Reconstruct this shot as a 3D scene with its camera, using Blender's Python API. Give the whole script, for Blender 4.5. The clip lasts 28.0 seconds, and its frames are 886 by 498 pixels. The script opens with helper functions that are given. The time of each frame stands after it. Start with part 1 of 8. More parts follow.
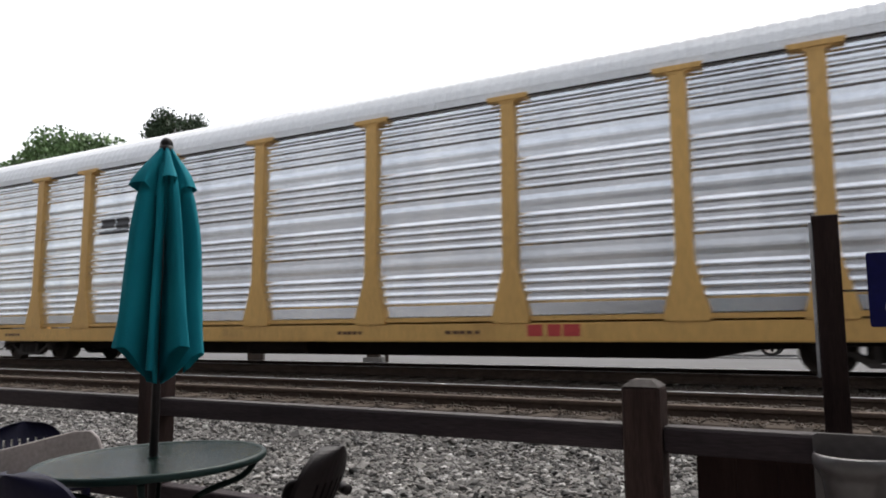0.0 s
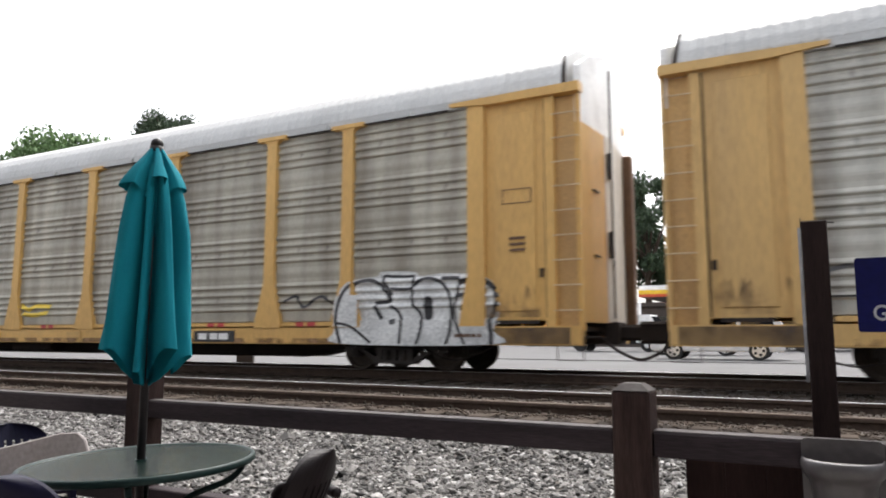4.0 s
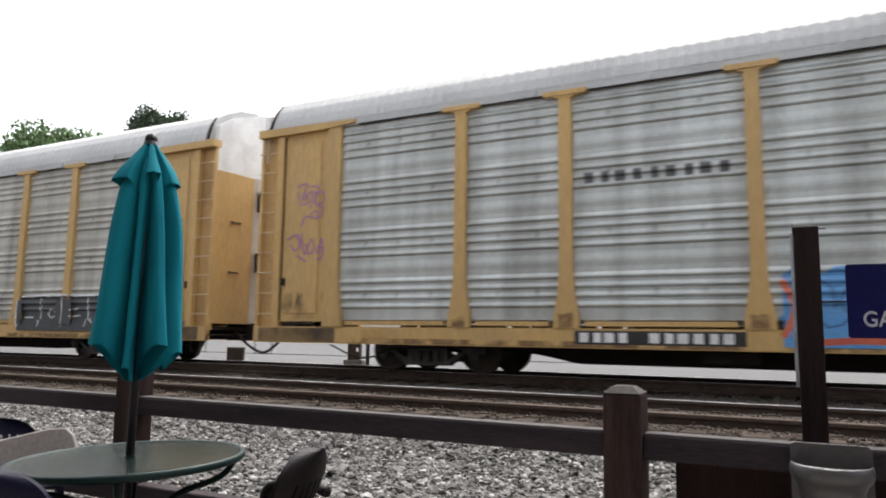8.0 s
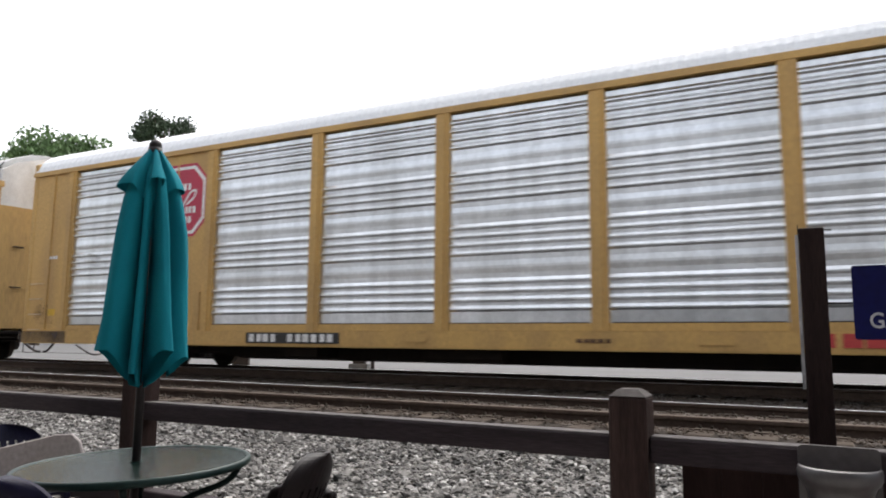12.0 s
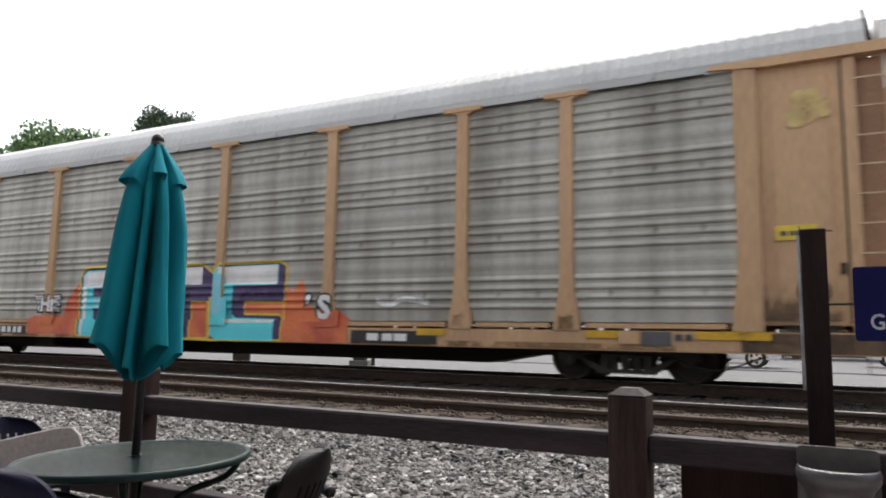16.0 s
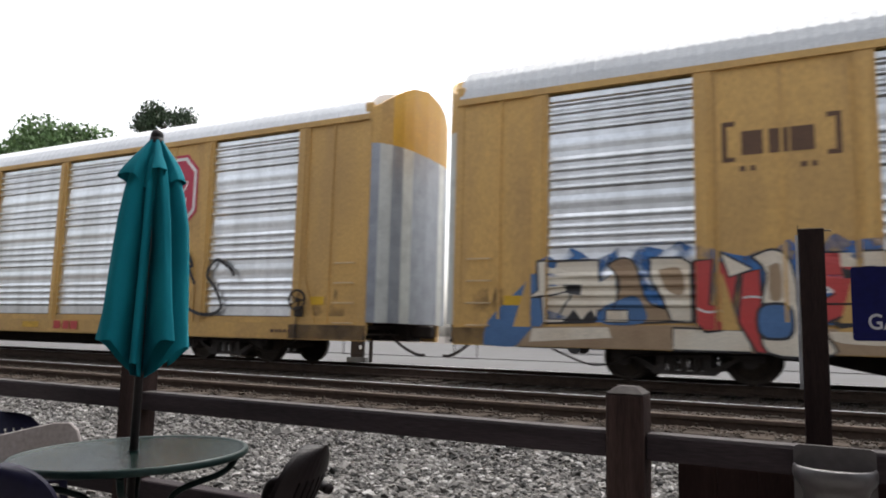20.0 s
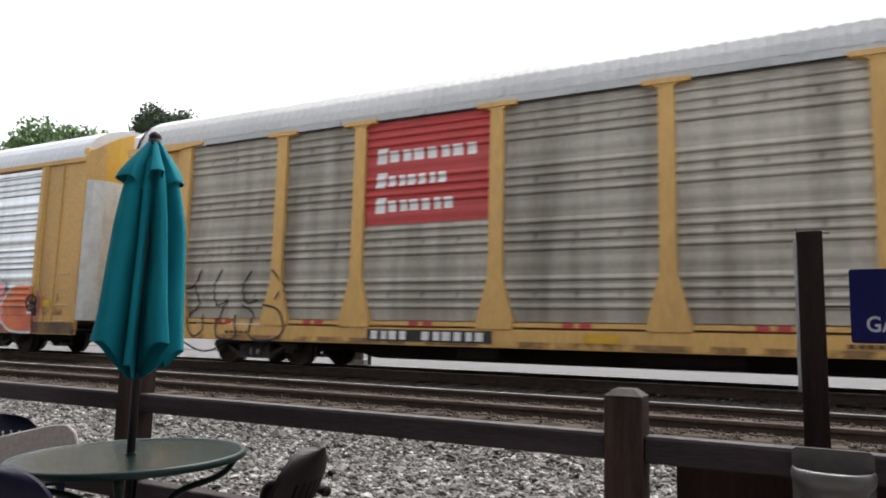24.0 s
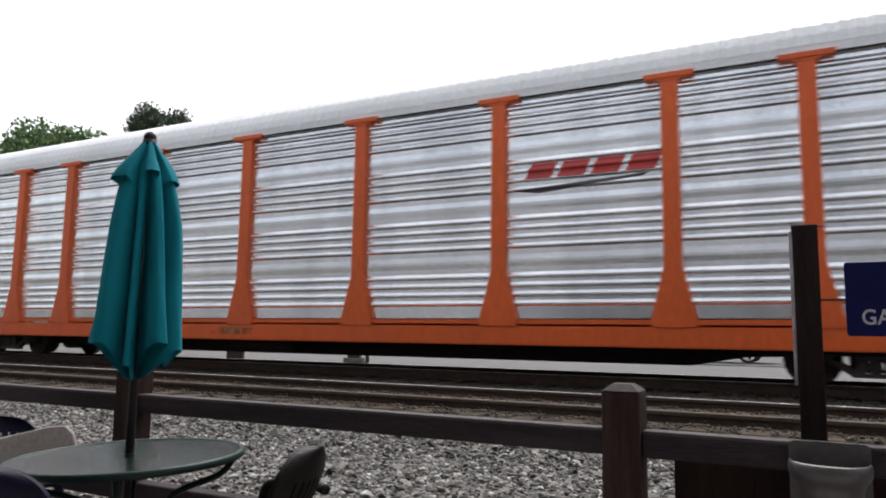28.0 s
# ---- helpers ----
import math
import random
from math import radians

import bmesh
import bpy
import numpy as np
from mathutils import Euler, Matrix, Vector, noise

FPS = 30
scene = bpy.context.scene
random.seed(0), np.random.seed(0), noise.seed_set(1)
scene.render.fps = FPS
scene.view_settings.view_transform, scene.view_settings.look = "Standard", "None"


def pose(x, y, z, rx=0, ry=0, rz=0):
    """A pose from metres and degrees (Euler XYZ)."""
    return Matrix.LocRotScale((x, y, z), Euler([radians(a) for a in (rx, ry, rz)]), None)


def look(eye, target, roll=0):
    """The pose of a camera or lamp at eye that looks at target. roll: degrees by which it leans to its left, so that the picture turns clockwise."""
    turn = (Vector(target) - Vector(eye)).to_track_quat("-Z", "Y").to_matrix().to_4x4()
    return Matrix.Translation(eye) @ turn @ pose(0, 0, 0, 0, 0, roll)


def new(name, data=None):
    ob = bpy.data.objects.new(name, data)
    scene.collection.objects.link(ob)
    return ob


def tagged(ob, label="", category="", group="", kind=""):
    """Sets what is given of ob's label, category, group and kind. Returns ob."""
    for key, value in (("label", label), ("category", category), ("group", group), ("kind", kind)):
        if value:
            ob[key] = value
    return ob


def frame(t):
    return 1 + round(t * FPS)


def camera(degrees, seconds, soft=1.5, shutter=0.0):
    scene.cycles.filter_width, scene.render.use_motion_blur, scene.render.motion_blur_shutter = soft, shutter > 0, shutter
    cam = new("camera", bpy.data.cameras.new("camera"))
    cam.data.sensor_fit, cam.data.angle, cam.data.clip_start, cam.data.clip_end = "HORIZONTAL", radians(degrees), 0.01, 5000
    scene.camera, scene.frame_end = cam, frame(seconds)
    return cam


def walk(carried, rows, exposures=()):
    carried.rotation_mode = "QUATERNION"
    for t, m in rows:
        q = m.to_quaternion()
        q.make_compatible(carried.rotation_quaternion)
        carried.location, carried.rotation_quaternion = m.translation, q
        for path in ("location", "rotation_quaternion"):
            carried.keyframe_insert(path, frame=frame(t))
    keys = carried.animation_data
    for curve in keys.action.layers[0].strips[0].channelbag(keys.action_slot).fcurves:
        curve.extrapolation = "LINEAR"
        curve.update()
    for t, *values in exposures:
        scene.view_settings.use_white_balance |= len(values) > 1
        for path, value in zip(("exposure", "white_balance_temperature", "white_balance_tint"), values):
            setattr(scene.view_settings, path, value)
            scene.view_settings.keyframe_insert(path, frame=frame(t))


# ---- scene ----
cam = camera(63.75, 28.0, soft=1.9, shutter=0.22)


def view(yaw, pitch, roll, x, y, z):
    """Camera pose: yaw to the left of the track's normal, pitch up, roll to the left."""
    a, b = radians(yaw), radians(pitch)
    way = Vector((-math.sin(a) * math.cos(b), math.cos(a) * math.cos(b), math.sin(b)))
    eye = Vector((x, y, z))
    return look(eye, eye + way, roll)


walk(cam, [
    (0.0, view(28.768, 6.805, -0.241, 0.008, 0.001, 1.223)),
    (0.5, view(28.688, 6.905, -0.180, 0.003, 0.002, 1.224)),
    (1.0, view(28.613, 6.874, -0.055, 0.004, -0.000, 1.225)),
    (1.5, view(28.560, 6.885, -0.101, 0.004, 0.003, 1.223)),
    (2.0, view(28.545, 6.817, -0.105, 0.006, 0.000, 1.222)),
    (2.5, view(28.481, 6.804, -0.033, 0.003, 0.002, 1.222)),
    (3.0, view(28.429, 6.860, 0.074, 0.005, 0.000, 1.223)),
    (3.5, view(28.236, 6.920, 0.050, 0.006, 0.003, 1.223)),
    (5.5, view(27.436, 7.413, 0.536, 0.001, 0.002, 1.219)),
    (6.0, view(27.295, 7.367, 0.793, 0.002, 0.003, 1.221)),
    (6.5, view(27.296, 7.376, 0.832, 0.002, 0.002, 1.220)),
    (7.0, view(27.264, 7.304, 1.066, -0.001, 0.003, 1.219)),
    (7.5, view(27.283, 7.217, 1.188, 0.000, -0.002, 1.219)),
    (8.0, view(27.400, 7.120, 0.840, -0.000, 0.000, 1.220)),
    (8.5, view(27.502, 7.047, 0.499, -0.002, 0.002, 1.218)),
    (9.0, view(27.700, 6.946, 0.593, -0.002, 0.002, 1.220)),
    (9.5, view(27.773, 7.036, 0.555, 0.002, 0.002, 1.219)),
    (10.0, view(27.869, 7.105, 0.543, 0.005, 0.001, 1.222)),
    (10.5, view(27.875, 7.248, 0.729, 0.002, 0.002, 1.221)),
    (11.0, view(27.817, 7.328, 0.835, -0.001, 0.005, 1.219)),
    (11.5, view(27.832, 7.332, 0.845, 0.002, 0.002, 1.219)),
    (12.0, view(27.758, 7.384, 0.518, 0.000, 0.001, 1.222)),
    (12.5, view(27.755, 7.386, 0.422, 0.000, 0.002, 1.222)),
    (14.5, view(27.658, 7.200, 1.151, -0.001, 0.001, 1.219)),
    (15.0, view(27.707, 7.232, 1.317, -0.000, 0.001, 1.218)),
    (15.5, view(27.831, 7.199, 1.302, 0.000, 0.002, 1.218)),
    (16.0, view(27.884, 7.198, 1.092, 0.002, 0.002, 1.220)),
    (16.5, view(27.924, 7.256, 1.350, -0.001, 0.001, 1.217)),
    (17.0, view(27.840, 7.298, 1.478, -0.002, -0.000, 1.216)),
    (17.5, view(27.837, 7.154, 1.292, 0.003, 0.001, 1.220)),
    (18.0, view(27.721, 7.192, 1.327, -0.003, 0.001, 1.216)),
    (18.5, view(27.732, 7.062, 1.448, -0.000, -0.000, 1.221)),
    (19.0, view(27.723, 7.072, 1.399, 0.001, -0.001, 1.220)),
    (19.5, view(27.737, 7.043, 1.329, -0.000, 0.000, 1.220)),
    (20.0, view(27.721, 6.988, 1.421, -0.001, -0.001, 1.220)),
    (20.5, view(27.710, 6.894, 1.360, -0.000, -0.000, 1.222)),
    (21.0, view(27.696, 6.969, 1.433, -0.003, -0.001, 1.219)),
    (21.5, view(27.706, 6.988, 1.480, -0.002, -0.001, 1.219)),
    (23.5, view(27.687, 7.116, 1.590, -0.001, -0.002, 1.219)),
    (24.0, view(27.652, 7.172, 1.454, 0.001, 0.003, 1.220)),
    (24.5, view(27.650, 7.278, 1.034, 0.004, 0.003, 1.218)),
    (25.0, view(27.554, 7.265, 0.872, 0.004, 0.001, 1.219)),
    (25.5, view(27.449, 7.359, 1.001, 0.001, -0.000, 1.218)),
    (26.0, view(27.437, 7.308, 1.082, 0.004, 0.002, 1.219)),
    (26.5, view(27.357, 7.240, 1.111, 0.005, 0.000, 1.219)),
    (27.0, view(27.319, 7.150, 1.168, 0.001, 0.001, 1.217)),
    (27.5, view(27.309, 7.014, 0.971, 0.002, 0.001, 1.220)),
    (28.0, view(27.394, 6.964, 0.840, 0.004, 0.001, 1.220)),
], exposures=[(0.0, 0.96), (1.0, 0.90), (2.0, 1.55), (3.0, 1.75), (6.0, 1.52), (7.0, 1.66), (8.0, 1.52), (9.0, 1.52), (10.0, 1.52), (11.0, 1.40), (12.5, 1.35), (15.0, 1.55), (16.0, 1.48), (17.0, 1.52), (18.0, 1.25), (19.0, 1.12), (20.0, 1.20), (21.0, 1.38), (24.0, 1.48), (25.0, 1.62), (26.0, 1.45), (27.0, 1.15), (28.0, 1.01)])

# ---- daylight: bright overcast ----
world = bpy.data.worlds.new("sky")
scene.world = world
world.use_nodes = True
wn, wl = world.node_tree.nodes, world.node_tree.links
wn.clear()
sky = wn.new("ShaderNodeTexSky")
sky.sky_type, sky.sun_disc = "NISHITA", False
sky.sun_elevation, sky.sun_rotation = radians(58), radians(-15)
sky.air_density, sky.dust_density, sky.ozone_density = 1.0, 6.0, 1.0
grey = wn.new("ShaderNodeHueSaturation")
grey.inputs["Saturation"].default_value = 0.3
back = wn.new("ShaderNodeBackground")
back.inputs["Strength"].default_value = 0.15
wout = wn.new("ShaderNodeOutputWorld")
wl.new(sky.outputs[0], grey.inputs["Color"])
wl.new(grey.outputs[0], back.inputs["Color"])
wl.new(back.outputs[0], wout.inputs["Surface"])

sun = new("sun", bpy.data.lights.new("sun", "SUN"))
sun.data.energy, sun.data.angle, sun.data.color = 0.6, radians(30), (1.0, 0.97, 0.93)
sun.matrix_world = look((8, 30, 52), (0, 0, 0))

# ---- plan ----
RAIL_Z = 0.60          # rail top of the far track
TRACK_Y = 12.5         # centre of the far track
NEAR_Y, NEAR_Z = 7.58, 0.575
PITCH = 28.4           # coupled length of a car

# ---- materials ----


def mat(name, base, rough=0.6, metal=0.0, other=None, amount=0.5, size=3.0, grain=40.0, bump=0.1, stretch=(1, 1, 1),
        grain_amount=0.15, rand=0.0, island=0.0, spec=None, bolts=0.0, bands=0.0):
    """Paint, stone or metal: base colour mixed with another in patches, darker and lighter grain, fine relief."""
    m = bpy.data.materials.new(name)
    m.use_nodes = True
    n, l = m.node_tree.nodes, m.node_tree.links
    p = n["Principled BSDF"]
    p.inputs["Roughness"].default_value, p.inputs["Metallic"].default_value = rough, metal
    if spec is not None:
        p.inputs["Specular IOR Level"].default_value = spec
    tc = n.new("ShaderNodeTexCoord")
    mp = n.new("ShaderNodeMapping")
    mp.inputs["Scale"].default_value = stretch
    l.new(tc.outputs["Object"], mp.inputs["Vector"])
    info, far = n.new("ShaderNodeObjectInfo"), n.new("ShaderNodeMath")
    far.operation = "MULTIPLY"
    far.inputs[1].default_value = 37.0
    l.new(info.outputs["Random"], far.inputs[0])
    l.new(far.outputs[0], mp.inputs["Location"])
    big = n.new("ShaderNodeTexNoise")
    big.inputs["Scale"].default_value, big.inputs["Detail"].default_value = size, 6
    l.new(mp.outputs[0], big.inputs["Vector"])
    ramp = n.new("ShaderNodeMapRange")
    ramp.inputs["From Min"].default_value, ramp.inputs["From Max"].default_value = 0.42, 0.68
    ramp.inputs["To Max"].default_value = amount
    l.new(big.outputs["Fac"], ramp.inputs["Value"])
    mix = n.new("ShaderNodeMix")
    mix.data_type = "RGBA"
    mix.inputs[6].default_value = (*base, 1)
    mix.inputs[7].default_value = (*(other or [c * 0.6 for c in base]), 1)
    l.new(ramp.outputs[0], mix.inputs[0])
    fine = n.new("ShaderNodeTexNoise")
    fine.inputs["Scale"].default_value, fine.inputs["Detail"].default_value = grain, 4
    l.new(mp.outputs[0], fine.inputs["Vector"])
    val = n.new("ShaderNodeMapRange")
    val.inputs["To Min"].default_value, val.inputs["To Max"].default_value = 1 - grain_amount, 1 + grain_amount
    val.inputs["From Min"].default_value, val.inputs["From Max"].default_value = 0.3, 0.7
    l.new(fine.outputs["Fac"], val.inputs["Value"])
    hsv = n.new("ShaderNodeHueSaturation")
    colour = mix.outputs[2]
    if bolts:
        mb = n.new("ShaderNodeMapping")
        mb.inputs["Scale"].default_value, mb.inputs["Location"].default_value = (1.43, 0.0, 1.043), (0.0, 0.0, 0.557)
        l.new(tc.outputs["Object"], mb.inputs["Vector"])
        dot = n.new("ShaderNodeTexVoronoi")
        dot.inputs["Scale"].default_value, dot.inputs["Randomness"].default_value = 1.0, 0.0
        l.new(mb.outputs[0], dot.inputs["Vector"])
        spot = n.new("ShaderNodeMapRange")
        spot.inputs["From Min"].default_value, spot.inputs["From Max"].default_value = 0.035, 0.085
        spot.inputs["To Min"].default_value, spot.inputs["To Max"].default_value = bolts, 0.0
        l.new(dot.outputs["Distance"], spot.inputs["Value"])
        patchy = n.new("ShaderNodeMath")
        patchy.operation = "MULTIPLY"
        l.new(spot.outputs[0], patchy.inputs[0])
        l.new(big.outputs["Fac"], patchy.inputs[1])
        stain = n.new("ShaderNodeMix")
        stain.data_type = "RGBA"
        stain.inputs[7].default_value = (0.07, 0.055, 0.045, 1)
        l.new(colour, stain.inputs[6])
        l.new(patchy.outputs[0], stain.inputs[0])
        colour = stain.outputs[2]
    l.new(colour, hsv.inputs["Color"])
    out = val.outputs[0]
    if bands:
        # rain streaks below the roof seams, uneven in width and strength
        wave = n.new("ShaderNodeTexWave")
        wave.inputs["Scale"].default_value, wave.inputs["Distortion"].default_value = 0.61, 7.0
        wave.inputs["Detail"].default_value, wave.inputs["Detail Scale"].default_value = 3.0, 0.7
        ms = n.new("ShaderNodeMapping")
        ms.inputs["Scale"].default_value = (1.0, 0.0, 0.10)
        l.new(tc.outputs["Object"], ms.inputs["Vector"])
        l.new(ms.outputs[0], wave.inputs["Vector"])
        wr = n.new("ShaderNodeMapRange")
        wr.inputs["From Min"].default_value, wr.inputs["From Max"].default_value = 0.45, 1.0
        wr.inputs["To Min"].default_value, wr.inputs["To Max"].default_value = 1.0 + 0.2 * bands, 1.0 - bands
        l.new(wave.outputs["Fac"], wr.inputs["Value"])
        wm = n.new("ShaderNodeMath")
        wm.operation = "MULTIPLY"
        l.new(out, wm.inputs[0])
        l.new(wr.outputs[0], wm.inputs[1])
        out = wm.outputs[0]
    for source, spread in (("rand", rand), ("island", island)):
        if spread:
            src = n.new("ShaderNodeObjectInfo") if source == "rand" else n.new("ShaderNodeNewGeometry")
            rr = n.new("ShaderNodeMapRange")
            rr.inputs["To Min"].default_value, rr.inputs["To Max"].default_value = 1 - spread, 1 + spread
            l.new(src.outputs["Random" if source == "rand" else "Random Per Island"], rr.inputs["Value"])
            mul = n.new("ShaderNodeMath")
            mul.operation = "MULTIPLY"
            l.new(out, mul.inputs[0])
            l.new(rr.outputs[0], mul.inputs[1])
            out = mul.outputs[0]
    l.new(out, hsv.inputs["Value"])
    l.new(hsv.outputs[0], p.inputs["Base Color"])
    if bump:
        bp = n.new("ShaderNodeBump")
        bp.inputs["Strength"].default_value, bp.inputs["Distance"].default_value = bump, 0.01
        l.new(fine.outputs["Fac"], bp.inputs["Height"])
        l.new(bp.outputs[0], p.inputs["Normal"])
    return m


def spray(name, colour, cover=0.5, size=3.0, soft=0.12):
    """Sprayed paint that covers the sheet in patches, with a soft broken edge."""
    m = mat(name, colour, 0.6, size=2.0, amount=0.5, bump=0)
    n, l = m.node_tree.nodes, m.node_tree.links
    out = n["Material Output"]
    tc, noise, edge = n.new("ShaderNodeTexCoord"), n.new("ShaderNodeTexNoise"), n.new("ShaderNodeMapRange")
    noise.inputs["Scale"].default_value, noise.inputs["Detail"].default_value = size, 5
    l.new(tc.outputs["Object"], noise.inputs["Vector"])
    edge.inputs["From Min"].default_value, edge.inputs["From Max"].default_value = 1 - cover - soft, 1 - cover + soft
    l.new(noise.outputs["Fac"], edge.inputs["Value"])
    clear, mix = n.new("ShaderNodeBsdfTransparent"), n.new("ShaderNodeMixShader")
    l.new(edge.outputs[0], mix.inputs[0])
    l.new(clear.outputs[0], mix.inputs[1])
    l.new(n["Principled BSDF"].outputs[0], mix.inputs[2])
    l.new(mix.outputs[0], out.inputs["Surface"])
    return m


STREAK = (1.0, 1.0, 0.12)
YELLOW = mat("yellow_paint", (0.66, 0.395, 0.12), 0.55, other=(0.53, 0.31, 0.10), size=1.2, stretch=STREAK, amount=0.6)
YELLOW_PALE = mat("pale_yellow_paint", (0.60, 0.38, 0.14), 0.6, other=(0.46, 0.30, 0.13), size=1.2, stretch=STREAK, amount=0.6)
TAN = mat("tan_paint", (0.56, 0.35, 0.19), 0.6, other=(0.40, 0.25, 0.14), size=1.2, stretch=STREAK, amount=0.6)
YELLOW_DIRTY = mat("dirty_yellow_paint", (0.60, 0.365, 0.115), 0.6, other=(0.38, 0.235, 0.095), size=1.1, stretch=(1, 1, 0.35), amount=0.6)
ORANGE = mat("orange_paint", (0.74, 0.115, 0.014), 0.5, other=(0.58, 0.095, 0.02), size=1.2, stretch=STREAK, amount=0.6)
SILVER = mat("galvanised_steel", (0.82, 0.84, 0.86), 0.28, 0.9, other=(0.60, 0.61, 0.61), size=0.9, stretch=(1.3, 1, 0.3), amount=0.7, bump=0.05, rand=0.08, bands=0.07)
SILVER_BRIGHT = mat("bright_galvanised_steel", (0.92, 0.94, 0.97), 0.24, 0.94, other=(0.70, 0.72, 0.75), size=0.9, stretch=(1.3, 1, 0.3), amount=0.75, bump=0.05, rand=0.06)
GREY = mat("weathered_steel", (0.42, 0.39, 0.32), 0.5, 0.2, other=(0.205, 0.18, 0.142), size=1.0, stretch=(1.6, 1, 0.25), amount=0.85, bump=0.08, rand=0.12, bolts=0.9, bands=0.10)
GREY_MID = mat("streaked_weathered_steel", (0.475, 0.46, 0.405), 0.5, 0.2, other=(0.27, 0.248, 0.21), size=1.0, stretch=(1.6, 1, 0.25), amount=0.85, bump=0.08, rand=0.10, bolts=0.9, bands=0.10)
GREY_PALE = mat("pale_weathered_steel", (0.53, 0.545, 0.515), 0.4, 0.4, other=(0.32, 0.315, 0.29), size=1.0, stretch=(1.6, 1, 0.25), amount=0.85, bump=0.08, rand=0.10, bolts=0.7, bands=0.08)
PALE_ROOF = mat("pale_grey_roof_paint", (0.56, 0.57, 0.58), 0.5, other=(0.47, 0.48, 0.49), size=0.7, amount=0.6)
WHITE_ROOF = mat("white_roof_paint", (0.80, 0.81, 0.82), 0.45, other=(0.69, 0.70, 0.71), size=0.7, amount=0.5)
GREY_ROOF = mat("grey_roof_steel", (0.50, 0.495, 0.48), 0.55, 0.15, other=(0.40, 0.395, 0.38), size=0.7, amount=0.7)
BLACK = mat("black_underframe", (0.032, 0.026, 0.024), 0.85, other=(0.050, 0.038, 0.030), size=4, spec=0.15)
WHEEL = mat("brown_wheel_steel", (0.058, 0.047, 0.040), 0.75, other=(0.085, 0.064, 0.050), size=6, spec=0.2)
FRAME_STEEL = mat("dusty_cast_steel", (0.085, 0.076, 0.072), 0.75, other=(0.055, 0.046, 0.042), size=5, spec=0.25)
WHITE = mat("white_paint", (0.84, 0.83, 0.81), 0.55, other=(0.6, 0.58, 0.55), size=2, amount=0.6)
RED = mat("red_paint", (0.50, 0.055, 0.05), 0.5, other=(0.40, 0.06, 0.055), size=2)
RED_KCS = mat("crimson_paint", (0.50, 0.03, 0.07), 0.5, other=(0.42, 0.04, 0.07), size=2)
PLATE_BLACK = mat("black_paint", (0.03, 0.027, 0.025), 0.6)
RAIL_TOP = mat("polished_rail_steel", (0.85, 0.84, 0.86), 0.45, 0.3)
RAIL_SIDE = mat("rusty_rail_steel", (0.080, 0.057, 0.045), 0.85, other=(0.050, 0.036, 0.028), size=8, spec=0.1)
TIE = mat("weathered_tie_wood", (0.062, 0.049, 0.039), 0.95, other=(0.048, 0.038, 0.030), size=5, rand=0.2, spec=0.1)
RAIL_WORN = mat("dull_rusty_rail_top", (0.135, 0.105, 0.085), 0.75, other=(0.10, 0.075, 0.06), size=3, spec=0.2)
STONE = mat("crushed_limestone", (0.112, 0.106, 0.100), 0.85, other=(0.07, 0.063, 0.057), size=14, island=0.9, bump=0.3, spec=0.25)
STONE_WHITE = mat("white_limestone", (0.33, 0.32, 0.305), 0.8, other=(0.20, 0.19, 0.18), size=14, island=0.4, bump=0.3, spec=0.25)
STONE_BROWN = mat("rust_stained_ballast", (0.060, 0.047, 0.037), 0.95, other=(0.046, 0.036, 0.028), size=6, island=0.12, bump=0.3, spec=0.1)
STONE_TAN = mat("tan_ballast_dust", (0.070, 0.054, 0.042), 0.95, other=(0.055, 0.042, 0.033), size=6, island=0.12, bump=0.3, spec=0.1)
DIRT = mat("ground_dirt", (0.068, 0.054, 0.043), 0.95, other=(0.05, 0.042, 0.035), size=2, grain=60, bump=0.5)
ROAD = mat("pale_worn_road", (0.098, 0.096, 0.097), 0.9, other=(0.08, 0.078, 0.078), size=0.6, grain=25, amount=0.5, spec=0.15)
PATIO = mat("patio_concrete", (0.33, 0.31, 0.29), 0.85, other=(0.24, 0.22, 0.2), size=1.5)
WOOD = mat("brown_stained_wood", (0.0235, 0.0135, 0.0120), 0.75, other=(0.056, 0.036, 0.031), size=2.4, grain=40, stretch=(7, 7, 0.5), amount=0.8, bump=0.35, grain_amount=0.3, spec=0.12)
SIGN_WOOD = mat("dark_brown_post_wood", (0.0150, 0.0085, 0.0080), 0.75, other=(0.026, 0.016, 0.014), size=2.4, grain=40, stretch=(7, 7, 0.5), amount=0.8, bump=0.3, grain_amount=0.25, spec=0.12)
PANEL_WOOD = mat("dark_panel_boards", (0.0185, 0.0100, 0.0096), 0.75, other=(0.028, 0.016, 0.015), size=2.0, grain=30, stretch=(6, 6, 0.6), bump=0.25, spec=0.08)
WOOD_CAP = mat("weathered_grey_post_top", (0.062, 0.055, 0.052), 0.85, other=(0.04, 0.034, 0.032), size=9, spec=0.15)
# rail wood made paler: daylight on the upper face is in this colour
WOOD_LIT_TOP = mat("pale_weathered_wood", (0.080, 0.072, 0.072), 0.85, other=(0.045, 0.040, 0.04), size=3.0, grain=30, stretch=(0.6, 6, 6), bump=0.3, spec=0.15)
WOOD_RAIL = mat("weathered_dark_wood", (0.0225, 0.0165, 0.0185), 0.75, other=(0.050, 0.039, 0.042), size=2.0, grain=30, stretch=(0.6, 6, 6), bump=0.25, grain_amount=0.25, spec=0.15)
TEAL = mat("teal_canvas", (0.008, 0.165, 0.205), 0.85, other=(0.005, 0.118, 0.155), size=3, grain=300, grain_amount=0.1, bump=0.15, spec=0.08)
DARK_METAL = mat("dark_brown_metal", (0.013, 0.010, 0.010), 0.5, 0.1, spec=0.25)
GREEN_METAL = mat("green_painted_metal", (0.006, 0.018, 0.016), 0.5, 0.0, spec=0.2)
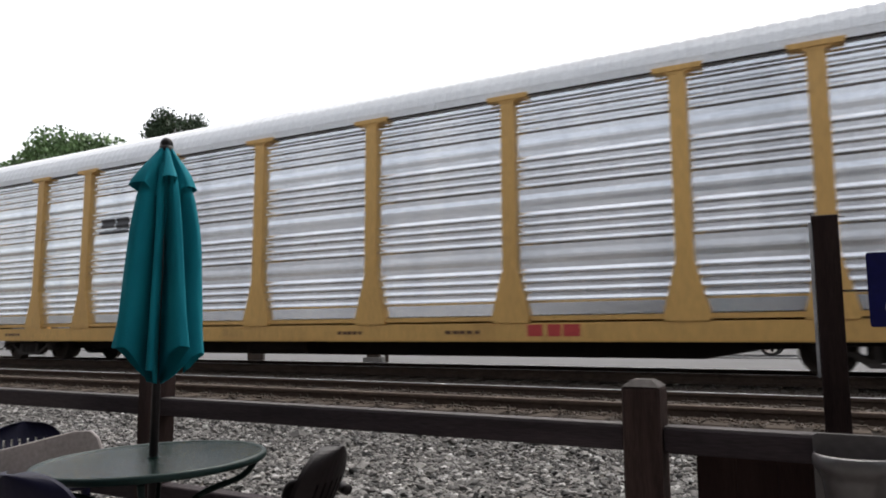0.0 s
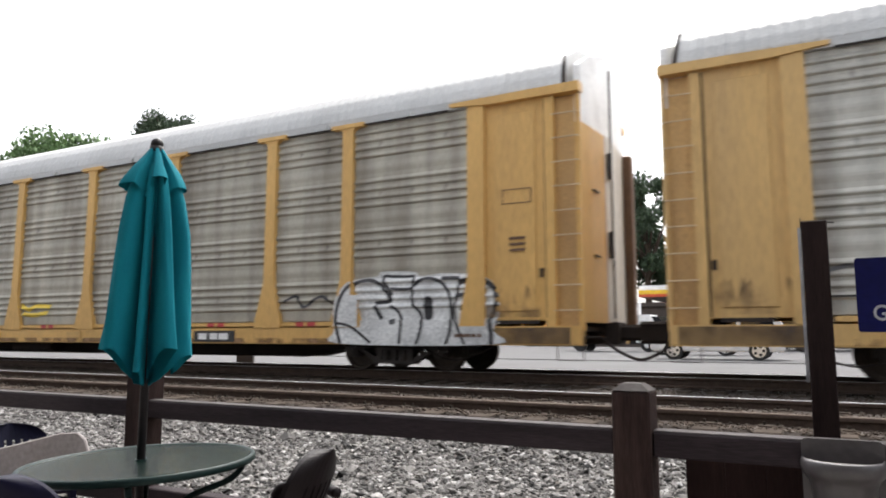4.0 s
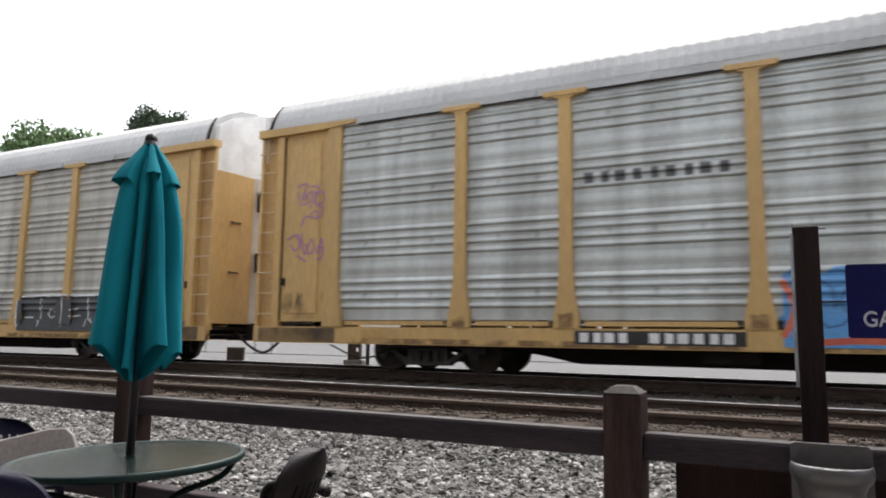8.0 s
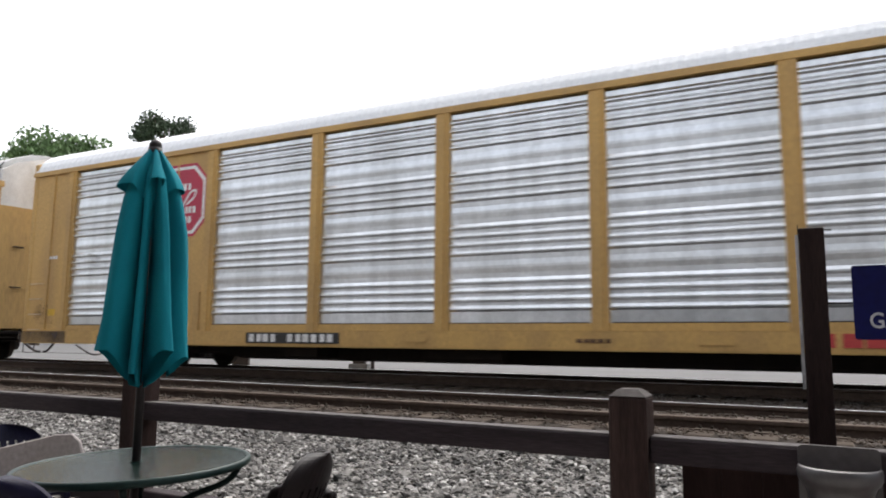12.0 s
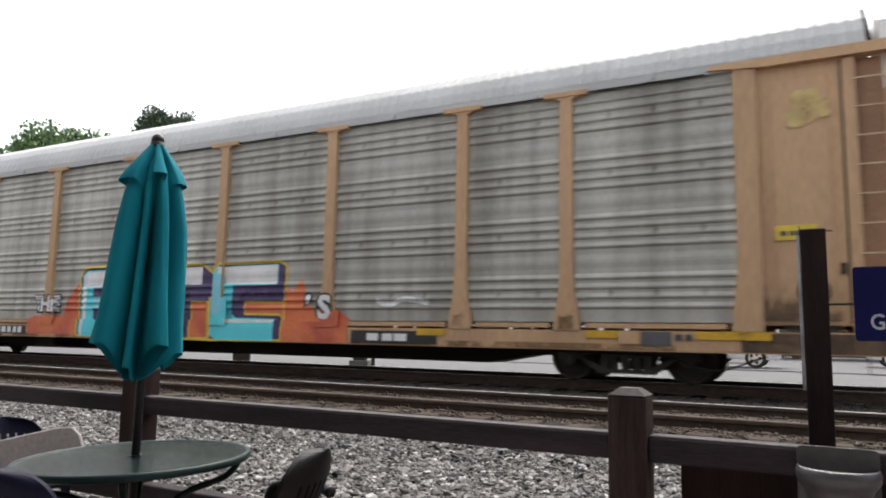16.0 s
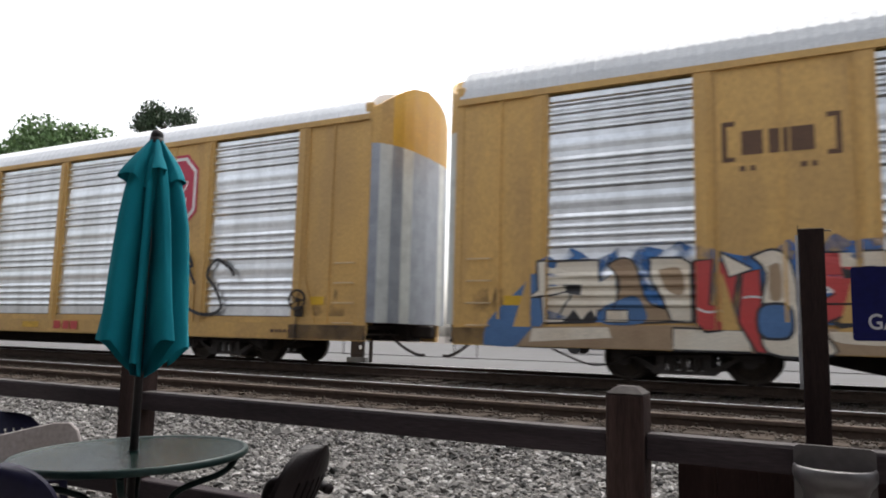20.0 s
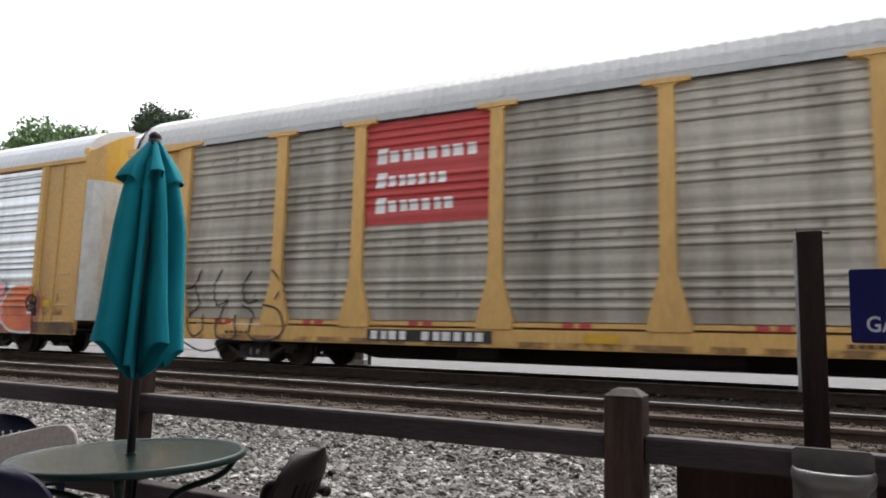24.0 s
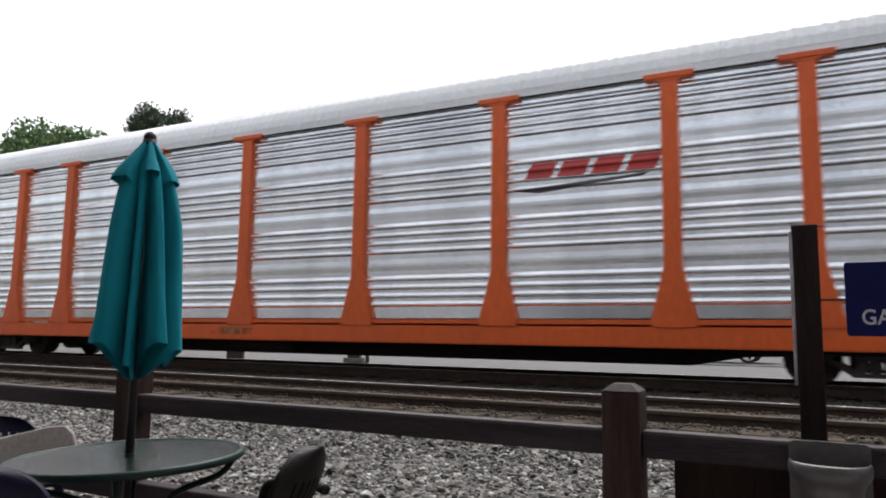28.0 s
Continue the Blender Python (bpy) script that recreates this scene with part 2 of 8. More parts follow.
# the paler mottles and flecks paint reflections into the glass colour
GREEN_GLASS = mat("green_patterned_glass_top", (0.005, 0.012, 0.010), 0.16, other=(0.022, 0.032, 0.027), size=11, grain=70, amount=1.0, grain_amount=0.6, bump=0.25, spec=0.3)
NAVY = mat("navy_resin", (0.0045, 0.004, 0.018), 0.5, spec=0.15)
BROWN_RESIN = mat("dark_brown_resin", (0.009, 0.006, 0.0065), 0.5, spec=0.15)
TAUPE = mat("taupe_resin", (0.29, 0.26, 0.25), 0.6, other=(0.22, 0.195, 0.185), size=3, spec=0.2)
SIGN_BLUE = mat("blue_sign_enamel", (0.003, 0.004, 0.06), 0.5, spec=0.2)
# soil kept pale: the light inside the planter bowl is in its colour
SOIL = mat("dry_potting_soil", (0.13, 0.11, 0.10), 0.9, other=(0.08, 0.066, 0.058), size=20)
PLASTIC = mat("grey_plastic", (0.058, 0.052, 0.053), 0.40, other=(0.040, 0.035, 0.036), size=6, spec=0.5)
GALV = mat("galvanised_edge", (0.50, 0.51, 0.54), 0.5, 0.4, other=(0.25, 0.24, 0.24), size=9, amount=0.9)
BARK = mat("tree_bark", (0.07, 0.05, 0.035), 0.95, size=4)
LEAF = mat("green_leaves", (0.095, 0.165, 0.055), 0.7, other=(0.14, 0.22, 0.08), size=0.22, island=0.3, bump=0)
LEAF_DARK = mat("dark_leaves", (0.034, 0.060, 0.026), 0.7, other=(0.05, 0.082, 0.034), size=0.25, island=0.35, bump=0)

# ---- mesh helpers ----
MESHES = {}


def part(name, bm, material, parent, label="", m=None, smooth=False):
    """One mesh object from a bmesh (or a shared mesh) under a thing or a part."""
    if isinstance(bm, bpy.types.Mesh):
        me = bm
    else:
        me = bpy.data.meshes.new(name)
        bm.to_mesh(me)
        bm.free()
        me.materials.append(material)
        if smooth:
            me.shade_smooth()
    ob = new(name, me)
    ob.parent = parent
    if m is not None:
        ob.matrix_basis = m
    if label:
        ob["label"] = label
    return ob


def shared(key, make, material, smooth=False):
    """A mesh made once for the key and used by all alike pieces."""
    if key not in MESHES:
        bm = make()
        me = bpy.data.meshes.new(str(key[0]))
        bm.to_mesh(me)
        bm.free()
        me.materials.append(material)
        if smooth:
            me.shade_smooth()
        MESHES[key] = me
    return MESHES[key]


def box(bm, x0, x1, y0, y1, z0, z1, bevel=0.0):
    got = bmesh.ops.create_cube(bm, size=1.0)
    vs = got["verts"]
    for v in vs:
        v.co = Vector(((x0 + x1) / 2 + v.co.x * (x1 - x0), (y0 + y1) / 2 + v.co.y * (y1 - y0), (z0 + z1) / 2 + v.co.z * (z1 - z0)))
    if bevel:
        es = list({e for v in vs for e in v.link_edges})
        bmesh.ops.bevel(bm, geom=es, offset=bevel, segments=1, affect="EDGES")
    return bm


def new_box(*a, **k):
    return box(bmesh.new(), *a, **k)


def tube(bm, a, b, r, seg=10, r2=None):
    """A round bar from a to b."""
    a, b = Vector(a), Vector(b)
    got = bmesh.ops.create_cone(bm, cap_ends=True, segments=seg, radius1=r, radius2=r if r2 is None else r2, depth=(b - a).length)
    m = Matrix.Translation((a + b) / 2) @ (b - a).to_track_quat("Z", "Y").to_matrix().to_4x4()
    bmesh.ops.transform(bm, matrix=m, verts=got["verts"])
    return bm


def sweep(bm, pts, r, seg=6):
    """A bent round bar through the points."""
    rings = []
    pts = [Vector(p) for p in pts]
    for i, p in enumerate(pts):
        d = (pts[min(i + 1, len(pts) - 1)] - pts[max(i - 1, 0)]).normalized()
        q = d.to_track_quat("Z", "Y")
        rings.append([bm.verts.new(p + q @ Vector((r * math.cos(t), r * math.sin(t), 0))) for t in (2 * math.pi * k / seg for k in range(seg))])
    for a, b in zip(rings, rings[1:]):
        for k in range(seg):
            bm.faces.new((a[k], a[(k + 1) % seg], b[(k + 1) % seg], b[k]))
    bm.faces.new(rings[0][::-1])
    bm.faces.new(rings[-1])
    return bm


def prism(bm, outline, y0, y1):
    """Extrudes an outline of (x, z) from y0 to y1."""
    a = [bm.verts.new((x, y0, z)) for x, z in outline]
    b = [bm.verts.new((x, y1, z)) for x, z in outline]
    n = len(a)
    bm.faces.new(a)
    bm.faces.new(b[::-1])
    for i in range(n):
        bm.faces.new((a[i], b[i], b[(i + 1) % n], a[(i + 1) % n]))
    bmesh.ops.recalc_face_normals(bm, faces=bm.faces)
    return bm


def extrude_x(bm, profile, x0, x1):
    """Extrudes a closed outline of (y, z) along x."""
    a = [bm.verts.new((x0, y, z)) for y, z in profile]
    b = [bm.verts.new((x1, y, z)) for y, z in profile]
    n = len(a)
    bm.faces.new(a)
    bm.faces.new(b[::-1])
    for i in range(n):
        bm.faces.new((a[i], b[i], b[(i + 1) % n], a[(i + 1) % n]))
    bmesh.ops.recalc_face_normals(bm, faces=bm.faces)
    return bm


def thing(name, m, label, category, group="", kind=""):
    ob = new(name)
    ob.matrix_basis = m
    return tagged(ob, label, category, group, kind)


def lone(name, bm, material, label, category, m=None, kind="", group="", smooth=False):
    """A thing that is one mesh."""
    ob = part(name, bm, material, None, "", m, smooth)
    return tagged(ob, label, category, group, kind)

# ---- decal shapes: flat outlines in (x, z), laid on the car's side ----
POST_HALF = 0.122
LEN1, LEN2 = 27.11, 26.55
P1 = [1.90, 4.58, 6.48, 9.31, 12.14, 14.97, 17.80, 20.63, 22.53, 25.21]
P2 = [1.56, 4.14, 6.26, 9.07, 11.87, 14.68, 17.48, 20.29, 22.41, 24.99]
PANEL_Z0, PANEL_Z1 = 0.93, 4.66
BASE_Y = -1.43


def rib_profile():
    """Depth of the corrugated side by height: four groups of four ribs with a wide shallow rib between the groups."""
    h = PANEL_Z1 - PANEL_Z0
    pts = [(0.0, 0.0)]
    for g in range(4):
        for k in range(4):
            f = 0.043 + g * 0.2570 + k * 0.0410
            pts += [(f - 0.0195, 0.0), (f - 0.005, 0.036), (f + 0.001, 0.036), (f + 0.010, 0.0)]
        if g < 3:
            f = 0.236 + g * 0.2570
            pts += [(f - 0.036, 0.0), (f - 0.012, 0.011), (f + 0.000, 0.011), (f + 0.022, 0.0)]
    pts.append((1.0, 0.0))
    return [(PANEL_Z1 - f * h, d) for f, d in pts]


RIBS = rib_profile()
RIB_Z = np.array([z for z, d in RIBS])[::-1]
RIB_D = np.array([d for z, d in RIBS])[::-1]


def side_y(z, plain):
    """Depth of the near side of a car at a height; plain: painted sheet, "flat": over ribs and sheet alike."""
    if plain == "flat" and z >= PANEL_Z0:
        return -1.481
    if z < 0.8035:
        return -1.505
    if z < PANEL_Z0:
        return -1.487
    return (-1.462 if plain else BASE_Y) - (0.0 if plain else float(np.interp(z, RIB_Z, RIB_D)))


def poly(bm, pts):
    y = -0.00003 * len(bm.faces)
    f = bm.faces.new([bm.verts.new((x, y, z)) for x, z in pts])
    f.normal_update()
    return f


def blob(bm, cx, cz, w, h, n=18, rough=0.08, seed=0):
    rnd = random.Random(seed)
    poly(bm, [(cx + w / 2 * math.copysign(abs(math.cos(a)) ** 0.7, math.cos(a)) * (1 + rnd.uniform(-rough, rough)),
               cz + h / 2 * math.copysign(abs(math.sin(a)) ** 0.7, math.sin(a)) * (1 + rnd.uniform(-rough, rough)))
              for a in (2 * math.pi * i / n for i in range(n))])
    return bm


def ribbon(bm, pts, w):
    """A flat brush stroke through the points of (x, z)."""
    pts = [Vector((x, -0.000008 * i - 0.00003 * len(bm.faces), z)) for i, (x, z) in enumerate(pts)]
    left, right = [], []
    for i, p in enumerate(pts):
        d = pts[min(i + 1, len(pts) - 1)] - pts[max(i - 1, 0)]
        n = Vector((-d.z, 0, d.x)).normalized() * (w / 2)
        left.append(bm.verts.new(p + n))
        right.append(bm.verts.new(p - n))
    for i in range(len(pts) - 1):
        bm.faces.new((left[i], right[i], right[i + 1], left[i + 1]))
    return bm


def curve_pts(pts, steps=6):
    """A smooth line through the points."""
    out = []
    ps = [pts[0]] + list(pts) + [pts[-1]]
    for i in range(1, len(ps) - 2):
        for s in range(steps):
            t = s / steps
            a, b, c, d = (np.array(ps[i + k], float) for k in (-1, 0, 1, 2))
            out.append(tuple(0.5 * (2 * b + (c - a) * t + (2 * a - 5 * b + 4 * c - d) * t * t + (3 * b - a - 3 * c + d) * t ** 3)))
    return out + [tuple(pts[-1])]


def bars(bm, x, z, w, h, counts, gap=0.18):
    """A row of plain bars in place of lettering."""
    unit = w / counts
    for i in range(counts):
        poly(bm, [(x + i * unit, z), (x + (i + 1 - gap) * unit, z), (x + (i + 1 - gap) * unit, z + h), (x + i * unit, z + h)])
    return bm


def bar_row(car, name, x, z, w, h, count, material, layer=1, gap=0.18, plain=True):
    """Plain bars side by side, each a part of its own."""
    unit = w / count
    for i in range(count):
        b = bmesh.new()
        k = (0.0, 0.10, -0.06, 0.05, 0.14)[i % 5] * unit
        poly(b, [(x + i * unit + k, z), (x + (i + 1 - gap) * unit, z), (x + (i + 1 - gap) * unit, z + h), (x + i * unit + k, z + h)])
        decal(car, name, b, material, layer, plain=plain)


def letters(bm, body, x, z, size, bold=0.0, wide=1.0, lean=0.0):
    cu = bpy.data.curves.new("writing", "FONT")
    cu.body, cu.size, cu.offset, cu.shear, cu.resolution_u = body, size, bold, lean, 3
    ob = new("writing", cu)
    bpy.context.view_layer.update()
    me = bpy.data.meshes.new_from_object(ob.evaluated_get(bpy.context.evaluated_depsgraph_get()))
    tmp = bmesh.new()
    tmp.from_mesh(me)
    for f in tmp.faces:
        bm.faces.new([bm.verts.new((x + v.co.x * wide, 0, z + v.co.y)) for v in f.verts])
    tmp.free()
    bpy.data.objects.remove(ob)
    bpy.data.curves.remove(cu)
    bpy.data.meshes.remove(me)
    return bm


def cut(bm, co, no, clear_in=False, clear_out=False):
    bmesh.ops.bisect_plane(bm, geom=bm.verts[:] + bm.edges[:] + bm.faces[:], plane_co=co, plane_no=no, clear_inner=clear_in, clear_outer=clear_out)


LIFTS = {}
# plain painted bays of the second kind of car, by x along the car
BAYS = [u - LEN2 / 2 for u in (P2[0], P2[1], P2[2], P2[7], P2[8], P2[9])]


def sheet_at(x):
    a, b, c, d, e, f = BAYS
    return x < a or b < x < c or d < x < e or x > f


def decal(car, name, bm, material, layer=1, posts=(), plain=False, label=""):
    """Lays a flat shape on the car's near side: over ribs, sill and posts."""
    bmesh.ops.triangulate(bm, faces=bm.faces[:])
    if not bm.verts:
        return None
    LIFTS[car.name] = LIFTS.get(car.name, 0) + 1
    lift = 0.004 + 0.00022 * LIFTS[car.name]
    zs = [v.co.z for v in bm.verts]
    xs = [v.co.x for v in bm.verts]
    over = []
    cap_posts = len(posts) == 8
    for px in posts:
        for half, z0, z1 in ((POST_HALF, 1.40, 9.0), (0.29, 0.81, 1.40)) if cap_posts else ((POST_HALF, 0.81, 9.0),):
            if min(xs) < px + half and max(xs) > px - half:
                b = bm.copy()
                cut(b, (px - half, 0, 0), (1, 0, 0), clear_in=True)
                cut(b, (px + half, 0, 0), (1, 0, 0), clear_out=True)
                cut(b, (0, 0, z0), (0, 0, 1), clear_in=True)
                cut(b, (0, 0, z1), (0, 0, 1), clear_out=True)
                for v in b.verts:
                    v.co.y += -1.525 - lift
                over.append(b)
    if plain == "mixed":
        for x in BAYS:
            if min(xs) < x < max(xs):
                cut(bm, (x, 0, 0), (1, 0, 0))
    levels = [0.803, 0.804, PANEL_Z0 - 0.002, PANEL_Z0] + ([] if plain and plain != "mixed" else list(RIB_Z))
    for z in levels:
        if min(zs) < z < max(zs):
            cut(bm, (0, 0, z), (0, 0, 1))
    for v in bm.verts:
        v.co.y += side_y(v.co.z, sheet_at(v.co.x) if plain == "mixed" else plain) - lift
    for b in over:
        me = bpy.data.meshes.new("tmp")
        b.to_mesh(me)
        b.free()
        bm.from_mesh(me)
        bpy.data.meshes.remove(me)
    bmesh.ops.recalc_face_normals(bm, faces=bm.faces)
    return part(name, bm, material, car, label)


# ---- rail cars ----
MIRROR = Matrix.Rotation(math.pi, 4, "Z")


def panel_bm(w, x0=0.0):
    bm = bmesh.new()
    rows = [(z, BASE_Y - d) for z, d in RIBS]
    a = [bm.verts.new((0, y, z)) for z, y in rows]
    b = [bm.verts.new((w, y, z)) for z, y in rows]
    for i in range(len(rows) - 1):
        bm.faces.new((a[i], a[i + 1], b[i + 1], b[i]))
    c = [bm.verts.new((x, BASE_Y + 0.03, z)) for x, z in ((0, PANEL_Z1), (0, PANEL_Z0), (w, PANEL_Z0), (w, PANEL_Z1))]
    bm.faces.new(c[::-1])
    return bm


def post_bm(flare=0.33):
    bm = bmesh.new()
    h, g = POST_HALF if flare > 0.3 else 0.105, flare * 0.667
    prism(bm, [(-flare, 0.80), (flare, 0.80), (flare, 0.93), (g, 1.35), (h + 0.005, 1.72), (h, 4.60), (-h, 4.60), (-h - 0.005, 1.72), (-g, 1.35), (-flare, 0.93)], -1.525, -1.43)
    prism(bm, [(-0.36, 4.63), (0.36, 4.63), (0.38, 4.71), (-0.38, 4.71)], -1.55, -1.43)
    prism(bm, [(-h, 4.58), (h, 4.58), (0.24, 4.64), (-0.24, 4.64)], -1.53, -1.43)
    return bm


def strip_bm():
    bm = bmesh.new()
    box(bm, -0.135, 0.135, -1.50, -1.43, 0.80, 4.72)
    box(bm, -0.06, 0.06, -1.525, -1.50, 0.80, 4.66)
    return bm


def roof_bm(length, rise=1.0):
    """Curved roof with shallow transverse corrugation."""
    half = [(y, 4.80 + rise * (z - 4.80)) for y, z in ((1.50, 4.80), (1.45, 4.95), (1.36, 5.10), (1.20, 5.25), (0.95, 5.37), (0.50, 5.52), (0.0, 5.58))]
    prof = [(-y, z) for y, z in half] + [(y, z) for y, z in half[-2::-1]]
    n = int(length / 0.05)
    bm = bmesh.new()
    rings = []
    for i in range(n + 1):
        x = -length / 2 + length * i / n
        k = (0.0, 0.0, 0.014, 0.014)[i % 4]
        rings.append([bm.verts.new((x, y * (1 + k * 0.5), z + k)) for y, z in prof])
    for a, b in zip(rings, rings[1:]):
        for i in range(len(prof) - 1):
            bm.faces.new((a[i], a[i + 1], b[i + 1], b[i]))
    for r in (rings[0], rings[-1]):
        bm.faces.new(r)
    bmesh.ops.recalc_face_normals(bm, faces=bm.faces)
    return bm


def wheel_bm():
    bm = bmesh.new()
    prof = [(0.06, 0.10), (0.10, 0.10), (0.11, 0.04), (0.29, 0.035), (0.31, 0.07), (0.365, 0.07), (0.365, -0.05), (0.395, -0.06), (0.395, -0.085), (0.30, -0.085), (0.28, -0.03), (0.10, -0.04), (0.06, -0.06)]
    seg = 28
    rings = [[bm.verts.new((r * math.cos(t), y, r * math.sin(t))) for t in (2 * math.pi * k / seg for k in range(seg))] for r, y in prof]
    for a, b in zip(rings, rings[1:] + rings[:1]):
        for k in range(seg):
            bm.faces.new((a[k], a[(k + 1) % seg], b[(k + 1) % seg], b[k]))
    bmesh.ops.recalc_face_normals(bm, faces=bm.faces)
    return bm


def frame_bm():
    """Cast truck side frame: top and bottom chords, columns, open windows, springs and journal boxes."""
    bm = bmesh.new()
    prism(bm, [(-1.12, 0.34), (-0.80, 0.38), (-0.5, 0.45), (0.5, 0.45), (0.80, 0.38), (1.12, 0.34), (1.12, 0.46), (0.85, 0.52), (0.5, 0.57), (-0.5, 0.57), (-0.85, 0.52), (-1.12, 0.46)], -0.08, 0.07)
    for s in (-1, 1):
        prism(bm, [(s * 0.74, 0.40), (s * 0.84, 0.40), (s * 0.46, 0.15), (s * 0.36, 0.15), (s * 0.36, 0.22)], -0.07, 0.07)
        box(bm, min(s * 0.28, s * 0.40), max(s * 0.28, s * 0.40), -0.09, 0.06, 0.15, 0.46)
        tube(bm, (s * 0.93, -0.11, 0.36), (s * 0.93, 0.10, 0.36), 0.115, 14)
        tube(bm, (s * 0.93, -0.145, 0.36), (s * 0.93, -0.11, 0.36), 0.06, 10)
        box(bm, min(s * 0.80, s * 1.06), max(s * 0.80, s * 1.06), -0.085, 0.06, 0.36, 0.48)
    box(bm, -0.46, 0.46, -0.10, 0.08, 0.13, 0.19)
    for x in (-0.18, 0.0, 0.18):
        for z in (0.20, 0.24, 0.28, 0.32, 0.36):
            tube(bm, (x, -0.08, z), (x, -0.08, z + 0.025), 0.075, 10)
        tube(bm, (x, -0.08, 0.19), (x, -0.08, 0.40), 0.055, 8)
    box(bm, -0.30, 0.30, -0.13, 0.05, 0.39, 0.50)
    return bm


def hand_brake(car, x, z):
    """Brake wheel with its gear housing and chain on the car's end."""
    hb = part("hand_brake", new_box(x - 0.10, x + 0.10, -1.56, -1.46, z - 0.22, z - 0.02, bevel=0.02), WHEEL, car)
    bm = bmesh.new()
    sweep(bm, [(x + 0.19 * math.cos(a), -1.60, z + 0.10 + 0.19 * math.sin(a)) for a in (2 * math.pi * k / 20 for k in range(21))], 0.022, 6)
    for k in range(5):
        a = 2 * math.pi * k / 5
        tube(bm, (x, -1.60, z + 0.10), (x + 0.19 * math.cos(a), -1.60, z + 0.10 + 0.19 * math.sin(a)), 0.014, 6)
    tube(bm, (x, -1.62, z + 0.10), (x, -1.46, z + 0.10), 0.035, 10)
    part("brake_wheel", bm, WHEEL, hb)
    part("chain", sweep(bmesh.new(), [(x - 0.05, -1.52, z - 0.2), (x - 0.06, -1.53, 0.75), (x - 0.06, -1.52, 0.45)], 0.014, 5), WHEEL, hb)


WHEELSETS = []


def truck(car, x):
    tr = part("truck", shared(("bolster",), lambda: new_box(-0.22, 0.22, -1.05, 1.05, 0.36, 0.55, bevel=0.02), BLACK), None, car, "", pose(x, 0, 0))
    for y in (-1.0, 1.0):
        part("side_frame", shared(("side_frame",), frame_bm, FRAME_STEEL), None, tr, "", pose(0, y, 0, 0, 0, 0 if y < 0 else 180))
    for dx in (-0.93, 0.93):
        ax = part("wheelset", shared(("axle",), lambda: tube(bmesh.new(), (0, -0.9, 0), (0, 0.9, 0), 0.075), WHEEL), None, tr, "", pose(dx, 0, 0.365))
        WHEELSETS.append((ax, dx))
        me = shared(("wheel",), wheel_bm, WHEEL)
        bmw = bmesh.new()
        for y, turn in ((-0.76, 180), (0.76, 0)):
            tmp = me.copy()
            tmp.transform(pose(0, y, 0, 0, 0, turn))
            bmw.from_mesh(tmp)
            bpy.data.meshes.remove(tmp)
        tube(bmw, (0, -0.9, 0), (0, 0.9, 0), 0.075)
        if ("wheelset",) not in MESHES:
            shared(("wheelset",), lambda: bmw, WHEEL)
        else:
            bmw.free()
        ax.data = MESHES[("wheelset",)]
    return tr


def ladder(parent, m, n, z0, z1, w, paint):
    """Grab rungs, each a bent bar."""
    for i in range(n):
        me = shared(("rung", w, paint.name), lambda: sweep(bmesh.new(), [(0.0, -1.44, 0), (0.0, -1.53, 0), (w, -1.53, 0), (w, -1.44, 0)], 0.013, 5), paint)
        part("rung", me, None, parent, "", m @ pose(0, 0, z0 + (z1 - z0) * i / (n - 1)))


def coupler(car, sx, length):
    e = length / 2
    bm = bmesh.new()
    box(bm, sx * (e - 0.6), sx * (e + 0.25), -0.28, 0.28, 0.50, 0.88, bevel=0.02)
    box(bm, sx * (e + 0.2), sx * (e + 0.66), -0.14, 0.14, 0.56, 0.84, bevel=0.05)
    part("coupler", bm, BLACK, car)
    bm = bmesh.new()
    sweep(bm, curve_pts([(sx * (e - 0.1), -0.55, 0.72), (sx * (e + 0.25), -0.5, 0.42), (sx * (e + 0.55), -0.45, 0.27), (sx * (e + 0.72), -0.42, 0.26)]), 0.028)
    part("air_hose", bm, BLACK, car)
    bm = bmesh.new()
    sweep(bm, [(sx * (e + 0.02), -0.2, 0.62), (sx * (e - 0.02), -1.42, 0.62), (sx * (e - 0.02), -1.46, 0.50)], 0.02)
    sweep(bm, [(sx * (e - 0.02), -1.44, 0.60), (sx * (e - 0.02), -1.44, 0.26), (sx * (e - 0.45), -1.44, 0.26), (sx * (e - 0.45), -1.44, 0.60)], 0.012)
    part("uncoupling_lever", bm, BLACK, car)


